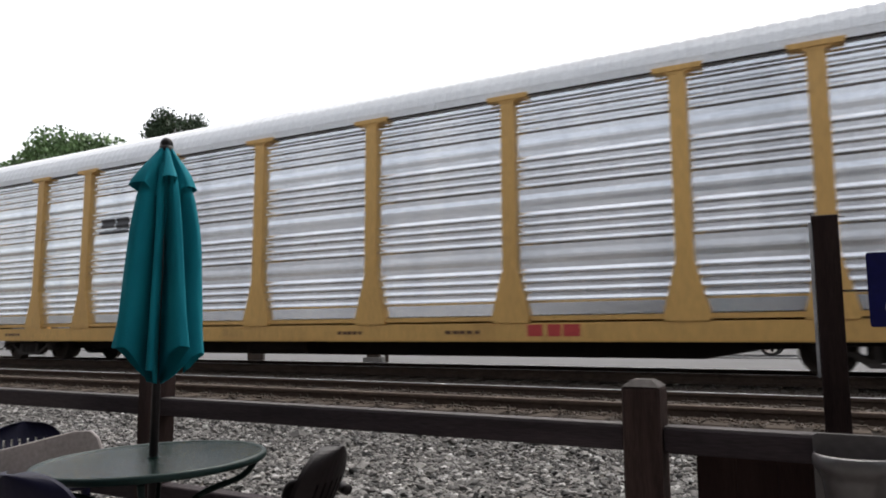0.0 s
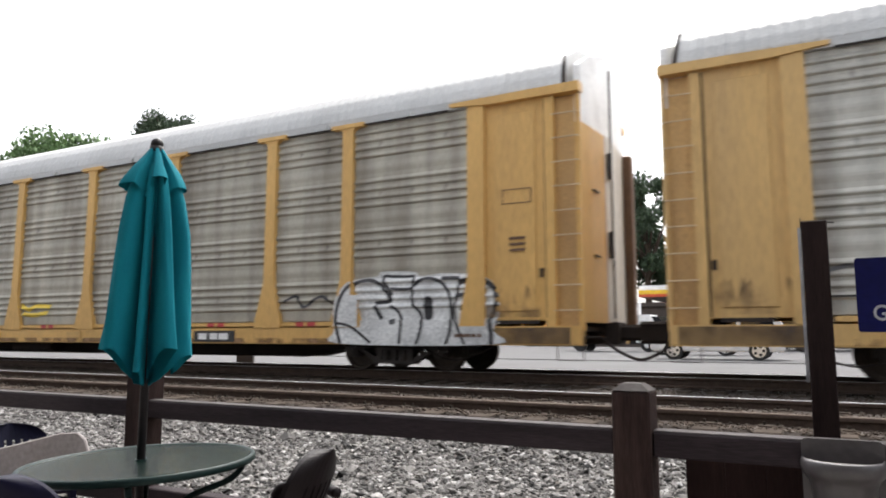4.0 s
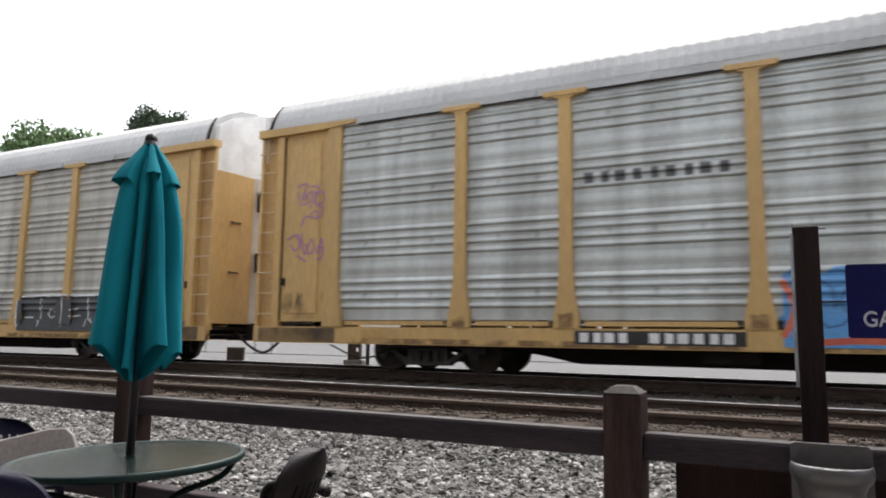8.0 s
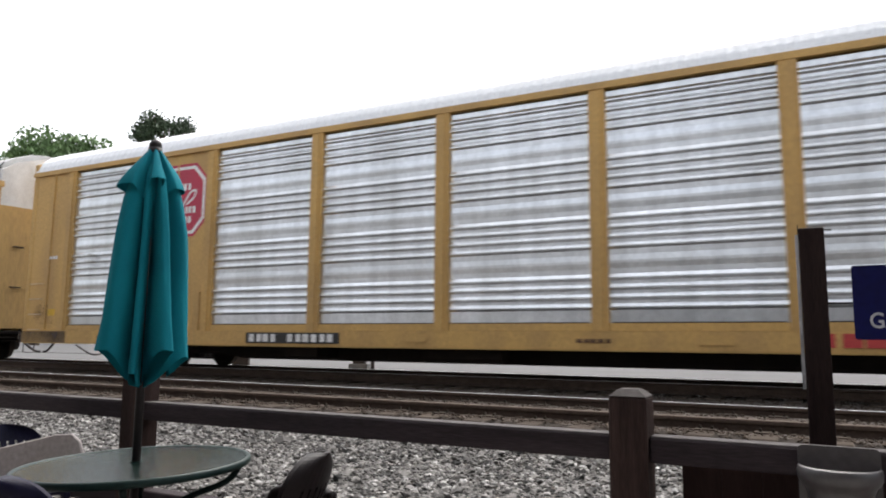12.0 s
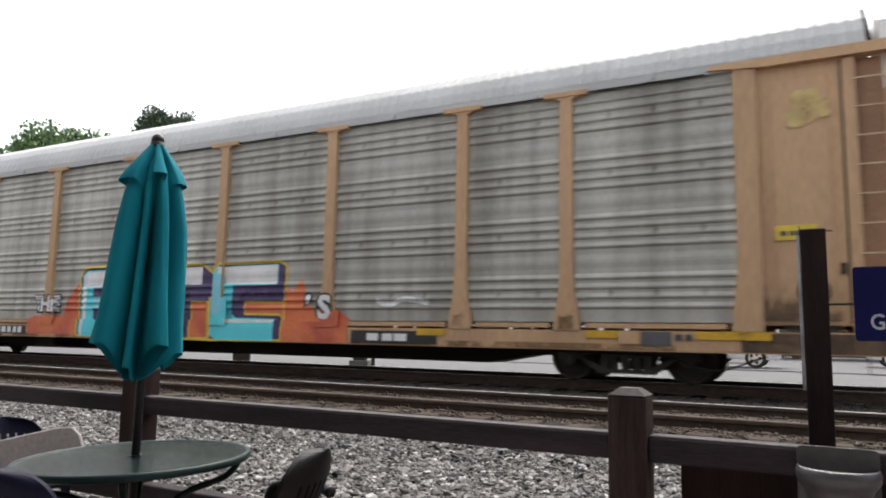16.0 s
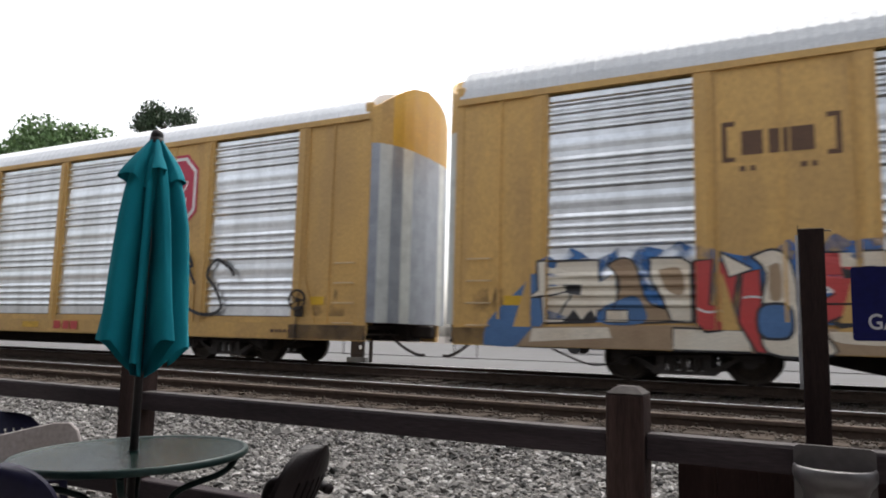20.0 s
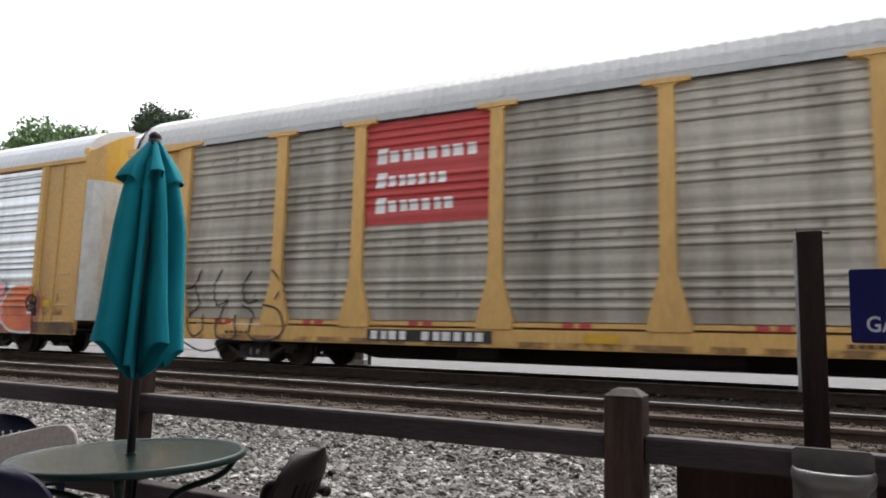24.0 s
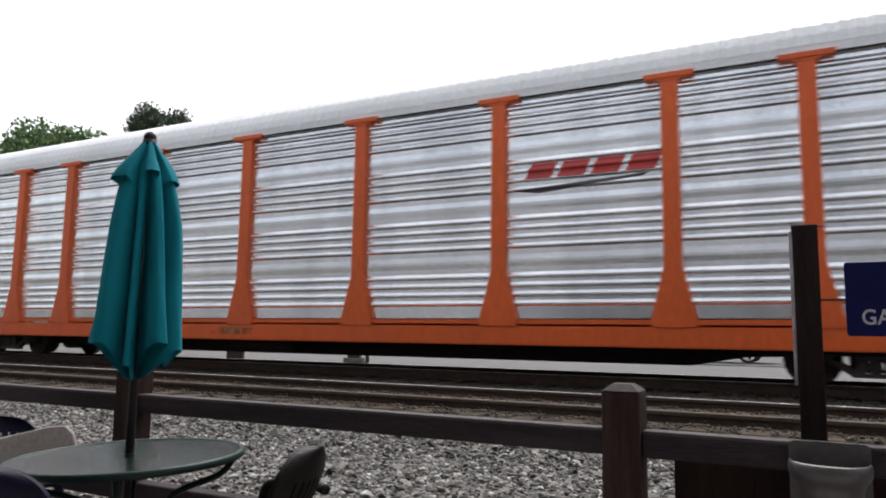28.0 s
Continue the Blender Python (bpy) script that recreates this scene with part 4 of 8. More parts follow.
def sill_marks(car, ledgy=True):
    """Small stencil bars and yellow patches along the sill."""
    rnd = random.Random(car.name)
    for u in (3.0, 11.2, 14.2, 16.4, 24.6):
        x = u + rnd.uniform(-0.4, 0.4) - HALF
        w = rnd.uniform(0.4, 0.7)
        if rnd.random() < 0.5:
            decal(car, "sill_patch", poly_bm(rect(x, x + w, 0.60, 0.74)), PATCH if rnd.random() < 0.6 else YELLOW_DIRTY, 0, plain=True)
        else:
            bar_row(car, "stencil_bar", x, 0.62, w, 0.06, 5, BROWN_INK, 0, plain=True)


def leaf_marks(car, u, white=False):
    """Stencilled notes on the end leaf: plain small bars."""
    x = u - HALF
    bm = bmesh.new()
    for z in (2.05, 2.15, 2.25):
        decal(car, "stencil_bar", poly_bm(rect(x - 0.14, x + 0.14, z, z + 0.045)), BROWN_INK, 1, plain=True)
    for r in ((x - 0.26, x + 0.26, 2.86, 2.875), (x - 0.26, x + 0.26, 3.10, 3.115), (x - 0.26, x - 0.245, 2.86, 3.115), (x + 0.245, x + 0.26, 2.86, 3.115)):
        poly(bm, rect(*r))
    decal(car, "stencil_frame", bm, BROWN_INK, 1, plain=True)
    if white:
        decal(car, "white_label", poly_bm(rect(x - 0.11, x + 0.11, 2.66, 2.76)), WHITE, 1, plain=True)


def red_emblem(car):
    x0, x1 = 6.62 - HALF, 9.17 - HALF
    decal(car, "red_emblem_panel", poly_bm(rect(x0, x1, 2.68, 4.655)), RED, 0, label="faded red emblem panel")
    for z, w, n in ((3.84, 2.15, 8), (3.37, 1.55, 7), (2.90, 1.7, 7)):
        decal(car, "emblem_bar", poly_bm([(x0 + 0.22, z), (x0 + 0.43, z), (x0 + 0.45, z + 0.30), (x0 + 0.24, z + 0.30)]), WHITE, 1)
        bar_row(car, "emblem_bar", x0 + 0.50, z + 0.02, w - 0.30, 0.205, n - 1, WHITE, gap=0.26, plain=False)


def octagon_emblem(car, cx, seed):
    cz = 3.66
    for k, (r, material) in enumerate(((0.82, RED_KCS), (0.76, WHITE), (0.69, RED_KCS))):
        decal(car, "octagon_emblem", poly_bm(octagon(cx, cz, r)), material, k, plain=True, label="red octagon emblem with a white border" if k == 0 else "")
    for z, x, w, n in ((0.22, -0.50, 0.86, 6), (-0.04, -0.42, 0.50, 4), (-0.30, -0.48, 1.00, 8), (-0.52, -0.26, 0.66, 5)):
        decal(car, "emblem_bar", poly_bm(rect(cx + x, cx + x + 0.15, cz + z - 0.02, cz + z + 0.24)), WHITE, 3, plain=True)
        bar_row(car, "emblem_bar", cx + x + 0.19, cz + z, w - 0.19, 0.15, n - 1, WHITE, 3, gap=0.24)
    decal(car, "emblem_sweep", ribbon(bmesh.new(), curve_pts([(cx + 0.12, cz - 0.12), (cx + 0.30, cz + 0.14), (cx + 0.48, cz + 0.20), (cx + 0.44, cz + 0.05), (cx + 0.22, cz - 0.10)]), 0.045), WHITE, 3, plain=True)


def tag(car, lines, w, material, posts=(), plain=False, layer=3):
    for pts in lines:
        decal(car, "spray_tag", ribbon(bmesh.new(), curve_pts([(u - HALF, z) for u, z in pts]), w), material, layer, posts=posts, plain=plain)


def ragged(u0, u1, z0, z1, seed, n=40, top=0.14, bottom=0.0):
    rnd = random.Random(seed)
    up = [(u0 + (u1 - u0) * i / n - HALF, z1 + rnd.uniform(-top, top)) for i in range(n + 1)]
    dn = [(u1 - (u1 - u0) * i / 8 - HALF, z0 + rnd.uniform(-bottom, bottom)) for i in range(9)]
    return poly_bm([*dn[::-1], *up[::-1]])


FORMS = [
    [(0.0, 0.2), (0.3, 0.95), (0.5, 0.3), (0.8, 1.0), (1.0, 0.1)],
    [(0.0, 0.6), (0.4, 1.0), (0.9, 0.7), (0.3, 0.4), (0.7, 0.0), (1.1, 0.2)],
    [(0.1, 0.0), (0.0, 0.7), (0.5, 1.0), (1.0, 0.6), (0.6, 0.25), (0.3, 0.6), (0.7, 0.75)],
    [(0.2, 1.0), (0.1, 0.2), (0.5, 0.5), (0.9, 0.0), (1.0, 0.8)],
    [(0.0, 1.0), (0.6, 0.8), (0.2, 0.5), (0.8, 0.3), (0.1, 0.0)],
    [(0.0, 0.1), (0.5, 0.05), (1.0, 0.3), (0.7, 0.7), (0.2, 0.6), (0.4, 1.0), (0.9, 0.95)],
    [(-0.1, 0.4), (0.3, 0.1), (0.5, 0.9), (0.65, 0.2), (1.1, 0.7)],
]


def piece(car, u0, u1, z0, z1, n, fills, outline, shine, seed, stroke=0.30, edge=0.09, posts=(), layer=2, plain=False):
    """A row of fat looping graffiti forms: outline, fill and a thin shine; abstract, no words."""
    rnd = random.Random(seed)
    w = (u1 - u0) / n
    for i in range(n):
        form = FORMS[(i * 3 + seed) % len(FORMS)]
        if rnd.random() < 0.55:
            form = [(1 - x, z) for x, z in form]
        if rnd.random() < 0.45:
            form = [(x, 1 - z) for x, z in form]
        lean = rnd.uniform(-0.15, 0.15)
        pts = [(u0 + w * (i + 0.08 + 0.98 * x + lean * z) - HALF, z0 + stroke * 0.5 + (z1 - z0 - stroke) * (z + rnd.uniform(-0.05, 0.05))) for x, z in form]
        line = curve_pts(pts, 5)
        decal(car, "graffiti_outline", ribbon(bmesh.new(), line, stroke + 2 * edge), outline, layer, posts=posts, plain=plain)
        decal(car, "graffiti_fill", ribbon(bmesh.new(), line, stroke), fills[i % len(fills)], layer + 1, posts=posts, plain=plain)
        if shine:
            cut_line = [(x - stroke * 0.2, z + stroke * 0.15) for x, z in line[2:len(line) // 2]]
            decal(car, "graffiti_shine", ribbon(bmesh.new(), cut_line, stroke * 0.16), shine, layer + 2, posts=posts, plain=plain)




GLYPHS = {
    "D": [[(0.05, 0.0), (0.12, 1.0)], [(0.0, 0.95), (0.6, 1.0), (1.0, 0.55), (0.7, 0.08), (0.0, 0.0)]],
    "S": [[(1.0, 0.85), (0.5, 1.0), (0.05, 0.75), (0.5, 0.5), (0.95, 0.25), (0.5, 0.0), (-0.05, 0.12)]],
    "E": [[(1.0, 0.95), (0.3, 0.95), (0.0, 0.5), (0.3, 0.05), (1.05, 0.0)], [(0.1, 0.5), (0.85, 0.55)]],
    "C": [[(1.0, 0.8), (0.5, 1.0), (0.0, 0.55), (0.4, 0.02), (1.05, 0.15)]],
}


def wild(car, cells, fills, outline, stroke=0.4, edge=0.06, posts=(), layer=2, plain=False, vein=None, lean=0.0):
    """Fat interlocked graffiti forms: all outlines first, then fills, then thin inner veins."""
    lines = []
    for i, (key, u0, u1, z0, z1) in enumerate(cells):
        for st in GLYPHS[key]:
            pts = [(u0 + stroke * 0.5 + (u1 - u0 - stroke) * x + lean * (z - 0.5) - HALF, z0 + stroke * 0.5 + (z1 - z0 - stroke) * z) for x, z in st]
            lines.append((i, curve_pts(pts, 5)))
    for i, line in lines:
        decal(car, "graffiti_outline", ribbon(bmesh.new(), line, stroke + 2 * edge), outline, layer, posts=posts, plain=plain)
    for i, line in lines:
        decal(car, "graffiti_fill", ribbon(bmesh.new(), line, stroke), fills[i % len(fills)], layer + 1, posts=posts, plain=plain)
    if vein:
        for i, line in lines:
            k = len(line)
            decal(car, "graffiti_vein", ribbon(bmesh.new(), [(x - stroke * 0.22, z + stroke * 0.1) for x, z in line[k // 5:k * 3 // 4]], stroke * 0.12), vein, layer + 2, posts=posts, plain=plain)


def paint(car, pts, fill, edge, w, soft=True, posts=(), plain=False):
    """A sprayed field with its own outline; soft: the corners are rounded."""
    loop = [(u - HALF, z) for u, z in pts]
    loop = curve_pts(loop + loop[:1], 4)[:-1] if soft else loop
    decal(car, "graffiti_fill", poly_bm(loop), fill, 2, posts=posts, plain=plain)
    if edge:
        decal(car, "graffiti_outline", ribbon(bmesh.new(), loop + loop[:1], w), edge, 3, posts=posts, plain=plain)


def stroke(car, pts, material, w, posts=(), plain=False):
    decal(car, "graffiti_line", ribbon(bmesh.new(), curve_pts([(u - HALF, z) for u, z in pts], 4), w), material, 3, posts=posts, plain=plain)


def spot(car, u, z, w, h, fill, edge, ew, posts=(), plain=False):
    if edge:
        decal(car, "graffiti_spot", blob(bmesh.new(), u - HALF, z, w + 2 * ew, h + 2 * ew, 16, 0.02, 3), edge, 3, posts=posts, plain=plain)
    decal(car, "graffiti_spot", blob(bmesh.new(), u - HALF, z, w, h, 16, 0.02, 3), fill, 3, posts=posts, plain=plain)


def spikes(car, u0, u1, z, n, tall, material, seed, posts=(), plain=False, wide=0.12):
    """Pointed spray flares standing on the upper edge of a piece."""
    rnd = random.Random(seed)
    for i in range(n):
        u, h, w = rnd.uniform(u0, u1), tall * rnd.uniform(0.5, 1.2), wide * rnd.uniform(0.6, 1.5)
        k = rnd.uniform(-0.12, 0.12)
        decal(car, "spray_flare", poly_bm([(u - w - HALF, z - 0.15), (u + w - HALF, z - 0.15), (u + 0.5 * w + k - HALF, z + h * 0.5), (u + k - HALF, z + h), (u - 0.6 * w + k - HALF, z + h * 0.4)]), material, 2, posts=posts, plain=plain)


def rust(car, flare_rust=True):
    """Rust and grime with ragged outlines on post feet, sill ends and end leaves."""
    rnd = random.Random(car.name + "rust")
    if flare_rust:
        for u in P1[1:-1]:
            x, h = u - HALF, rnd.uniform(0.10, 0.24)
            decal(car, "rust_stain", poly_bm([(x - 0.20, 0.815), (x + 0.20, 0.815), (x + 0.17, 0.9 + h * 0.4), (x + 0.08, 0.9 + h), (x - 0.05, 0.9 + h * 0.7), (x - 0.16, 0.9 + h)]), RUST, 0, posts=[x], plain="flat")
    for u0, u1 in ((0.15, 2.0), (25.1, 26.9)):
        decal(car, "grime", poly_bm(rect(u0 - HALF, u1 - HALF, 0.51, 0.78)), DARK_GRIME, 0, plain=True)
        decal(car, "grime", ragged(u0 + 0.5 if u0 < 1 else u0 + 0.1, u1 - 0.1 if u0 < 1 else u1 - 0.5, 0.95, 1.3, 5, 24, 0.22), GRIME, 0, plain=True)
    for u0 in (2.4, 8.0, 13.4, 19.0) if car in (carB, carC, carD, carF, carI) else ():
        decal(car, "rust_stain", poly_bm(rect(u0 - HALF, u0 + 5.2 - HALF, 0.505, 0.60)), RUST, 0, plain=True)


for car in CARS[:9]:
    rust(car, car in (carC, carD, carF))
for car in (carC, carD, carF):
    hand_brake(car, 26.05 - HALF, 1.25)
    if car is not carF:
        decal(car, "warning_label", poly_bm(rect(25.85 - HALF, 26.25 - HALF, 1.78, 1.92)), SIGN_YELLOW, 1, plain=True, label="yellow warning label")
for car in (carE, carG, carH):
    hand_brake(car, 25.35 - HALF, 1.15)

# first car: dark emblem, red sill mark
decal(carA, "dark_emblem", rects((6.95 - HALF, 8.0 - HALF, 3.05, 3.12), (7.0 - HALF, 7.5 - HALF, 3.2, 3.42), (7.55 - HALF, 8.0 - HALF, 3.16, 3.42)), DARK_INK, 1)
bar_row(carA, "sill_emblem", 18.1 - HALF, 0.58, 0.95, 0.19, 3, RED, 0, plain=True)
leaf_marks(carA, 26.0, True)
sill_marks(carA)

# second car
red_emblem(carB)
reporting_plate(carB, 6.80, 2.48, LEN1)
decal(carB, "sill_plate", poly_bm(rect(18.62 - HALF, 19.78 - HALF, 0.52, 0.75)), PLATE_BLACK, 0, plain=True)
bar_row(carB, "sill_emblem", 18.75 - HALF, 0.57, 0.9, 0.13, 3, WHITE, 1, plain=True)
paint(carB, [(22.27, 1.1), (22.33, 1.37), (22.54, 1.61), (22.84, 1.71), (23.2, 1.74), (23.31, 1.82), (23.98, 1.79), (24.12, 1.71), (24.53, 1.74), (24.96, 1.72), (25.3, 1.69), (25.54, 1.54), (25.65, 1.33), (25.65, 1.03), (25.57, 0.73), (25.58, 0.5), (22.41, 0.5), (22.3, 0.75)], TAG_WHITE, None, 0.05, True, X1)
stroke(carB, [(22.43, 0.5), (22.34, 0.82), (22.35, 1.13), (22.48, 1.44), (22.72, 1.62), (23.03, 1.67), (23.25, 1.6), (23.4, 1.45), (23.5, 1.28), (23.24, 1.25), (23.17, 1.23)], TAG_BLACK, 0.07, X1)
stroke(carB, [(23.35, 1.75), (23.36, 1.6), (23.49, 1.46), (23.52, 1.28)], TAG_BLACK, 0.06, X1)
stroke(carB, [(23.37, 1.74), (23.7, 1.71), (24, 1.71)], TAG_BLACK, 0.055, X1)
stroke(carB, [(23.51, 1.5), (23.76, 1.48), (23.97, 1.49)], TAG_BLACK, 0.055, X1)
stroke(carB, [(24, 1.7), (23.96, 1.48), (23.96, 1.21)], TAG_BLACK, 0.055, X1)
stroke(carB, [(23.5, 1.19), (23.67, 1.07), (23.75, 0.85), (23.72, 0.5)], TAG_BLACK, 0.06, X1)
stroke(carB, [(23.96, 1.21), (24.13, 1.03), (24.17, 0.78), (24.07, 0.5)], TAG_BLACK, 0.06, X1)
stroke(carB, [(23.97, 1.52), (24.12, 1.63), (24.32, 1.66), (24.56, 1.57), (24.71, 1.36), (24.74, 1.15), (24.75, 0.74), (24.66, 0.5)], TAG_BLACK, 0.06, X1)
stroke(carB, [(24.56, 1.65), (24.76, 1.65), (24.92, 1.64)], TAG_BLACK, 0.07, X1)
stroke(carB, [(24.92, 1.64), (24.88, 1.43), (24.8, 1.08), (24.88, 0.81), (25.03, 0.5)], TAG_BLACK, 0.05, X1)
stroke(carB, [(24.88, 1.55), (25.17, 1.63), (25.42, 1.56), (25.57, 1.44), (25.61, 1.27), (25.58, 1.1), (25.49, 0.9), (25.53, 0.7), (25.52, 0.5)], TAG_BLACK, 0.085, X1)
stroke(carB, [(24.87, 1.34), (25.07, 1.34), (24.93, 1.08)], TAG_BLACK, 0.07, X1)
stroke(carB, [(22.36, 0.88), (22.66, 0.82), (23.11, 0.52)], TAG_BLACK, 0.05, X1)
stroke(carB, [(23.16, 1.19), (23.22, 1.08), (23.31, 0.95)], TAG_BLACK, 0.09, X1)
spot(carB, 24.29, 1.13, 0.19, 0.43, TAG_BLACK, None, 0.04, X1)
spot(carB, 25.33, 0.99, 0.13, 0.14, GREY_INK, None, 0.04, X1)
spot(carB, 23.56, 0.9, 0.13, 0.11, GREY_INK, None, 0.04, X1)
tag(carB, [[(12.4, 1.42), (12.7, 1.30), (13.0, 1.38), (13.6, 1.36)], [(12.5, 1.2), (12.9, 1.16), (13.5, 1.22)]], 0.10, OUTLINE_YELLOW, X1)
tag(carB, [[(21.0, 1.3), (21.3, 1.42), (21.5, 1.2), (21.9, 1.4), (22.2, 1.25)]], 0.05, TAG_BLACK, X1)
decal(carB, "faded_patch", ragged(0.75, 1.6, 1.15, 2.0, 77, 12, 0.05), FADED, 0, plain=True)
leaf_marks(carB, 1.1)
leaf_marks(carB, 26.0)
sill_marks(carB)

# third car: yellow emblem, pale and black throw-ups
bar_row(carC, "yellow_emblem", 7.05 - HALF, 3.22, 1.6, 0.42, 3, CAR_YELLOW, 1, plain=False, gap=0.12)
decal(carC, "yellow_emblem_line", rects((7.0 - HALF, 8.7 - HALF, 2.98, 3.07)), CAR_YELLOW, 1)
reporting_plate(carC, 6.2, 2.1, LEN1)
decal(carC, "graffiti_ground", ragged(8.1, 12.0, 0.80, 1.72, 8, 20, 0.10), THIN_MIST, 1, posts=X1)
stroke(carC, [(2.15, 1.05), (2.1, 1.5), (2.6, 1.55), (2.5, 1.0)], GREY_INK, 0.06, X1)
stroke(carC, [(2.8, 1.5), (3.2, 1.55), (3.1, 1.2), (2.85, 1.0), (3.3, 0.92)], GREY_INK, 0.06, X1)
stroke(carC, [(3.5, 0.95), (3.55, 1.5), (3.95, 1.45), (3.75, 1.2), (4.15, 0.98)], GREY_INK, 0.06, X1)
stroke(carC, [(4.15, 1.24), (4.53, 1.46), (4.73, 0.98), (4.3, 1.0)], GREY_INK, 0.07, X1)
stroke(carC, [(5.1, 1.0), (5.3, 1.5), (5.8, 1.45), (6.0, 0.95)], GREY_INK, 0.07, X1)
stroke(carC, [(6.6, 1.5), (7.1, 1.6), (7.0, 1.2), (7.4, 0.95)], GREY_INK, 0.08, X1)
paint(carC, [(8.26, 1.56), (8.9, 1.55), (9.32, 1.39), (9.02, 1.28), (8.38, 1.40)], GREY_PALE, None, 0.05, True, X1)
paint(carC, [(8.19, 1.68), (8.34, 1.83), (8.66, 1.84), (9.09, 1.70), (9.0, 1.63), (8.47, 1.64)], DARK_INK, TAG_WHITE, 0.03, True, X1)
paint(carC, [(8.22, 1.33), (8.92, 1.24), (9.24, 1.13), (9.21, 0.92), (8.32, 0.92)], DARK_INK, TAG_WHITE, 0.03, True, X1)
stroke(carC, [(9.51, 1.65), (9.7, 1.8), (9.91, 1.61), (9.73, 1.35), (9.9, 0.97)], DARK_INK, 0.08, X1)
stroke(carC, [(9.35, 1.2), (9.55, 1.35), (9.6, 1.0)], TAG_WHITE, 0.06, X1)
stroke(carC, [(10.1, 1.0), (10.1, 1.64), (10.85, 1.70), (11.76, 1.60), (11.94, 1.25), (11.78, 0.97)], GREY_INK, 0.06, X1)
stroke(carC, [(10.3, 1.52), (10.6, 1.26), (10.33, 1.08)], GREY_INK, 0.09, X1)
stroke(carC, [(11.04, 1.55), (10.96, 1.33), (11.42, 1.29), (11.52, 1.08), (11.07, 1.04)], GREY_INK, 0.09, X1)
stroke(carC, [(11.67, 1.57), (11.55, 1.32), (11.85, 1.32), (11.7, 1.01)], DARK_INK, 0.08, X1)
paint(carC, [(10.62, 0.92), (10.72, 0.78), (10.9, 0.74), (11.1, 0.78), (11.26, 0.92)], TAG_WHITE, None, 0.05, True, X1)
paint(carC, [(12.38, 0.97), (12.4, 1.59), (12.34, 1.83), (12.51, 1.97), (12.71, 1.92), (12.84, 1.78), (12.92, 1.95), (13.16, 1.91), (13.28, 1.77), (13.35, 1.95), (13.59, 1.86), (13.94, 1.62), (14.16, 1.55), (14.38, 1.32), (14.46, 0.91), (14.75, 0.72), (14.75, 0.52), (13.96, 0.52), (12.96, 0.54), (12.39, 0.70)], CREAM, TAG_BLACK, 0.035, True, X1)
stroke(carC, [(12.6, 1.59), (13.01, 1.51), (13.18, 1.3), (12.7, 1.18)], DARK_INK, 0.035, X1)
stroke(carC, [(13.26, 1.27), (13.42, 1.1), (13.8, 1.1), (13.87, 1.23)], DARK_INK, 0.06, X1)
stroke(carC, [(12.55, 1.02), (12.8, 1.1), (13.05, 1.0), (13.3, 1.06)], DARK_INK, 0.045, X1)
stroke(carC, [(13.2, 1.75), (13.25, 1.5), (13.5, 1.42)], DARK_INK, 0.03, X1)
paint(carC, [(13.6, 1.46), (13.86, 1.48), (13.71, 1.37)], DARK_INK, None, 0.05, False, X1)
for u0, u1 in ((12.87, 13.28), (13.88, 14.40), (14.20, 14.55)):
    stroke(carC, [(u0, 0.91), ((u0 + u1) / 2 - 0.04, 0.71), (u1, 0.53)], DARK_INK, 0.11, X1)
paint(carC, [(13.2, 0.66), (13.5, 0.70), (13.52, 0.62), (13.25, 0.58)], RUST, None, 0.05, True, X1)
decal(carC, "graffiti_ground", ragged(14.2, 20.0, 0.86, 1.75, 9, 30, 0.2), THIN_MIST, 1, posts=X1)
spikes(carC, 14.3, 19.4, 1.75, 22, 0.42, WHITE_MIST, 3, X1)
paint(carC, [(14.68, 1.73), (15.14, 1.8), (15.32, 1.55), (15.1, 1.22), (14.69, 1.18)], DARK_INK, TAG_WHITE, 0.05, True, X1)
paint(carC, [(15.41, 1.79), (15.89, 1.74), (15.98, 1.33), (15.76, 0.94), (15.41, 1.22)], GREY_INK, TAG_WHITE, 0.05, True, X1)
stroke(carC, [(14.68, 1.52), (14.96, 1.64), (15.14, 1.39), (15.01, 1.14)], TAG_WHITE, 0.05, X1)
stroke(carC, [(15.5, 1.54), (15.72, 1.58), (15.81, 1.3), (15.59, 1.22), (15.76, 0.98)], TAG_WHITE, 0.05, X1)
paint(carC, [(16.06, 1.67), (16.54, 1.66), (16.56, 1.32), (16.39, 0.94), (16.06, 0.98)], DARK_INK, TAG_WHITE, 0.04, False, X1)
paint(carC, [(16.58, 1.66), (17.31, 1.64), (17.3, 0.89), (16.58, 0.9)], GREY_INK, TAG_WHITE, 0.035, False, X1)
paint(carC, [(16.4, 1.37), (16.55, 1.6), (16.57, 0.94), (16.46, 0.94)], TAG_WHITE, None, 0.05, True, X1)
paint(carC, [(16.96, 1.61), (17.03, 1.61), (17.01, 1.16), (16.96, 0.9)], TAG_WHITE, None, 0.05, False, X1)
paint(carC, [(17.31, 1.88), (17.48, 1.92), (17.46, 1.5), (17.52, 1.31), (17.31, 1.31)], TAG_WHITE, None, 0.05, True, X1)
paint(carC, [(17.71, 1.74), (17.82, 1.72), (17.84, 1.45), (17.69, 1.2), (17.57, 1.35), (17.48, 1.65)], TAG_WHITE, None, 0.05, True, X1)
paint(carC, [(17.88, 1.68), (18.09, 1.71), (18.31, 1.79), (18.52, 1.8), (18.72, 1.7), (18.79, 1.45), (18.75, 1.29), (18.84, 1.19), (19.24, 1.18), (19.07, 1.11), (18.29, 1.11), (18.14, 1.16), (18.05, 1.3), (17.87, 1.31)], DARK_INK, None, 0.05, True, X1)
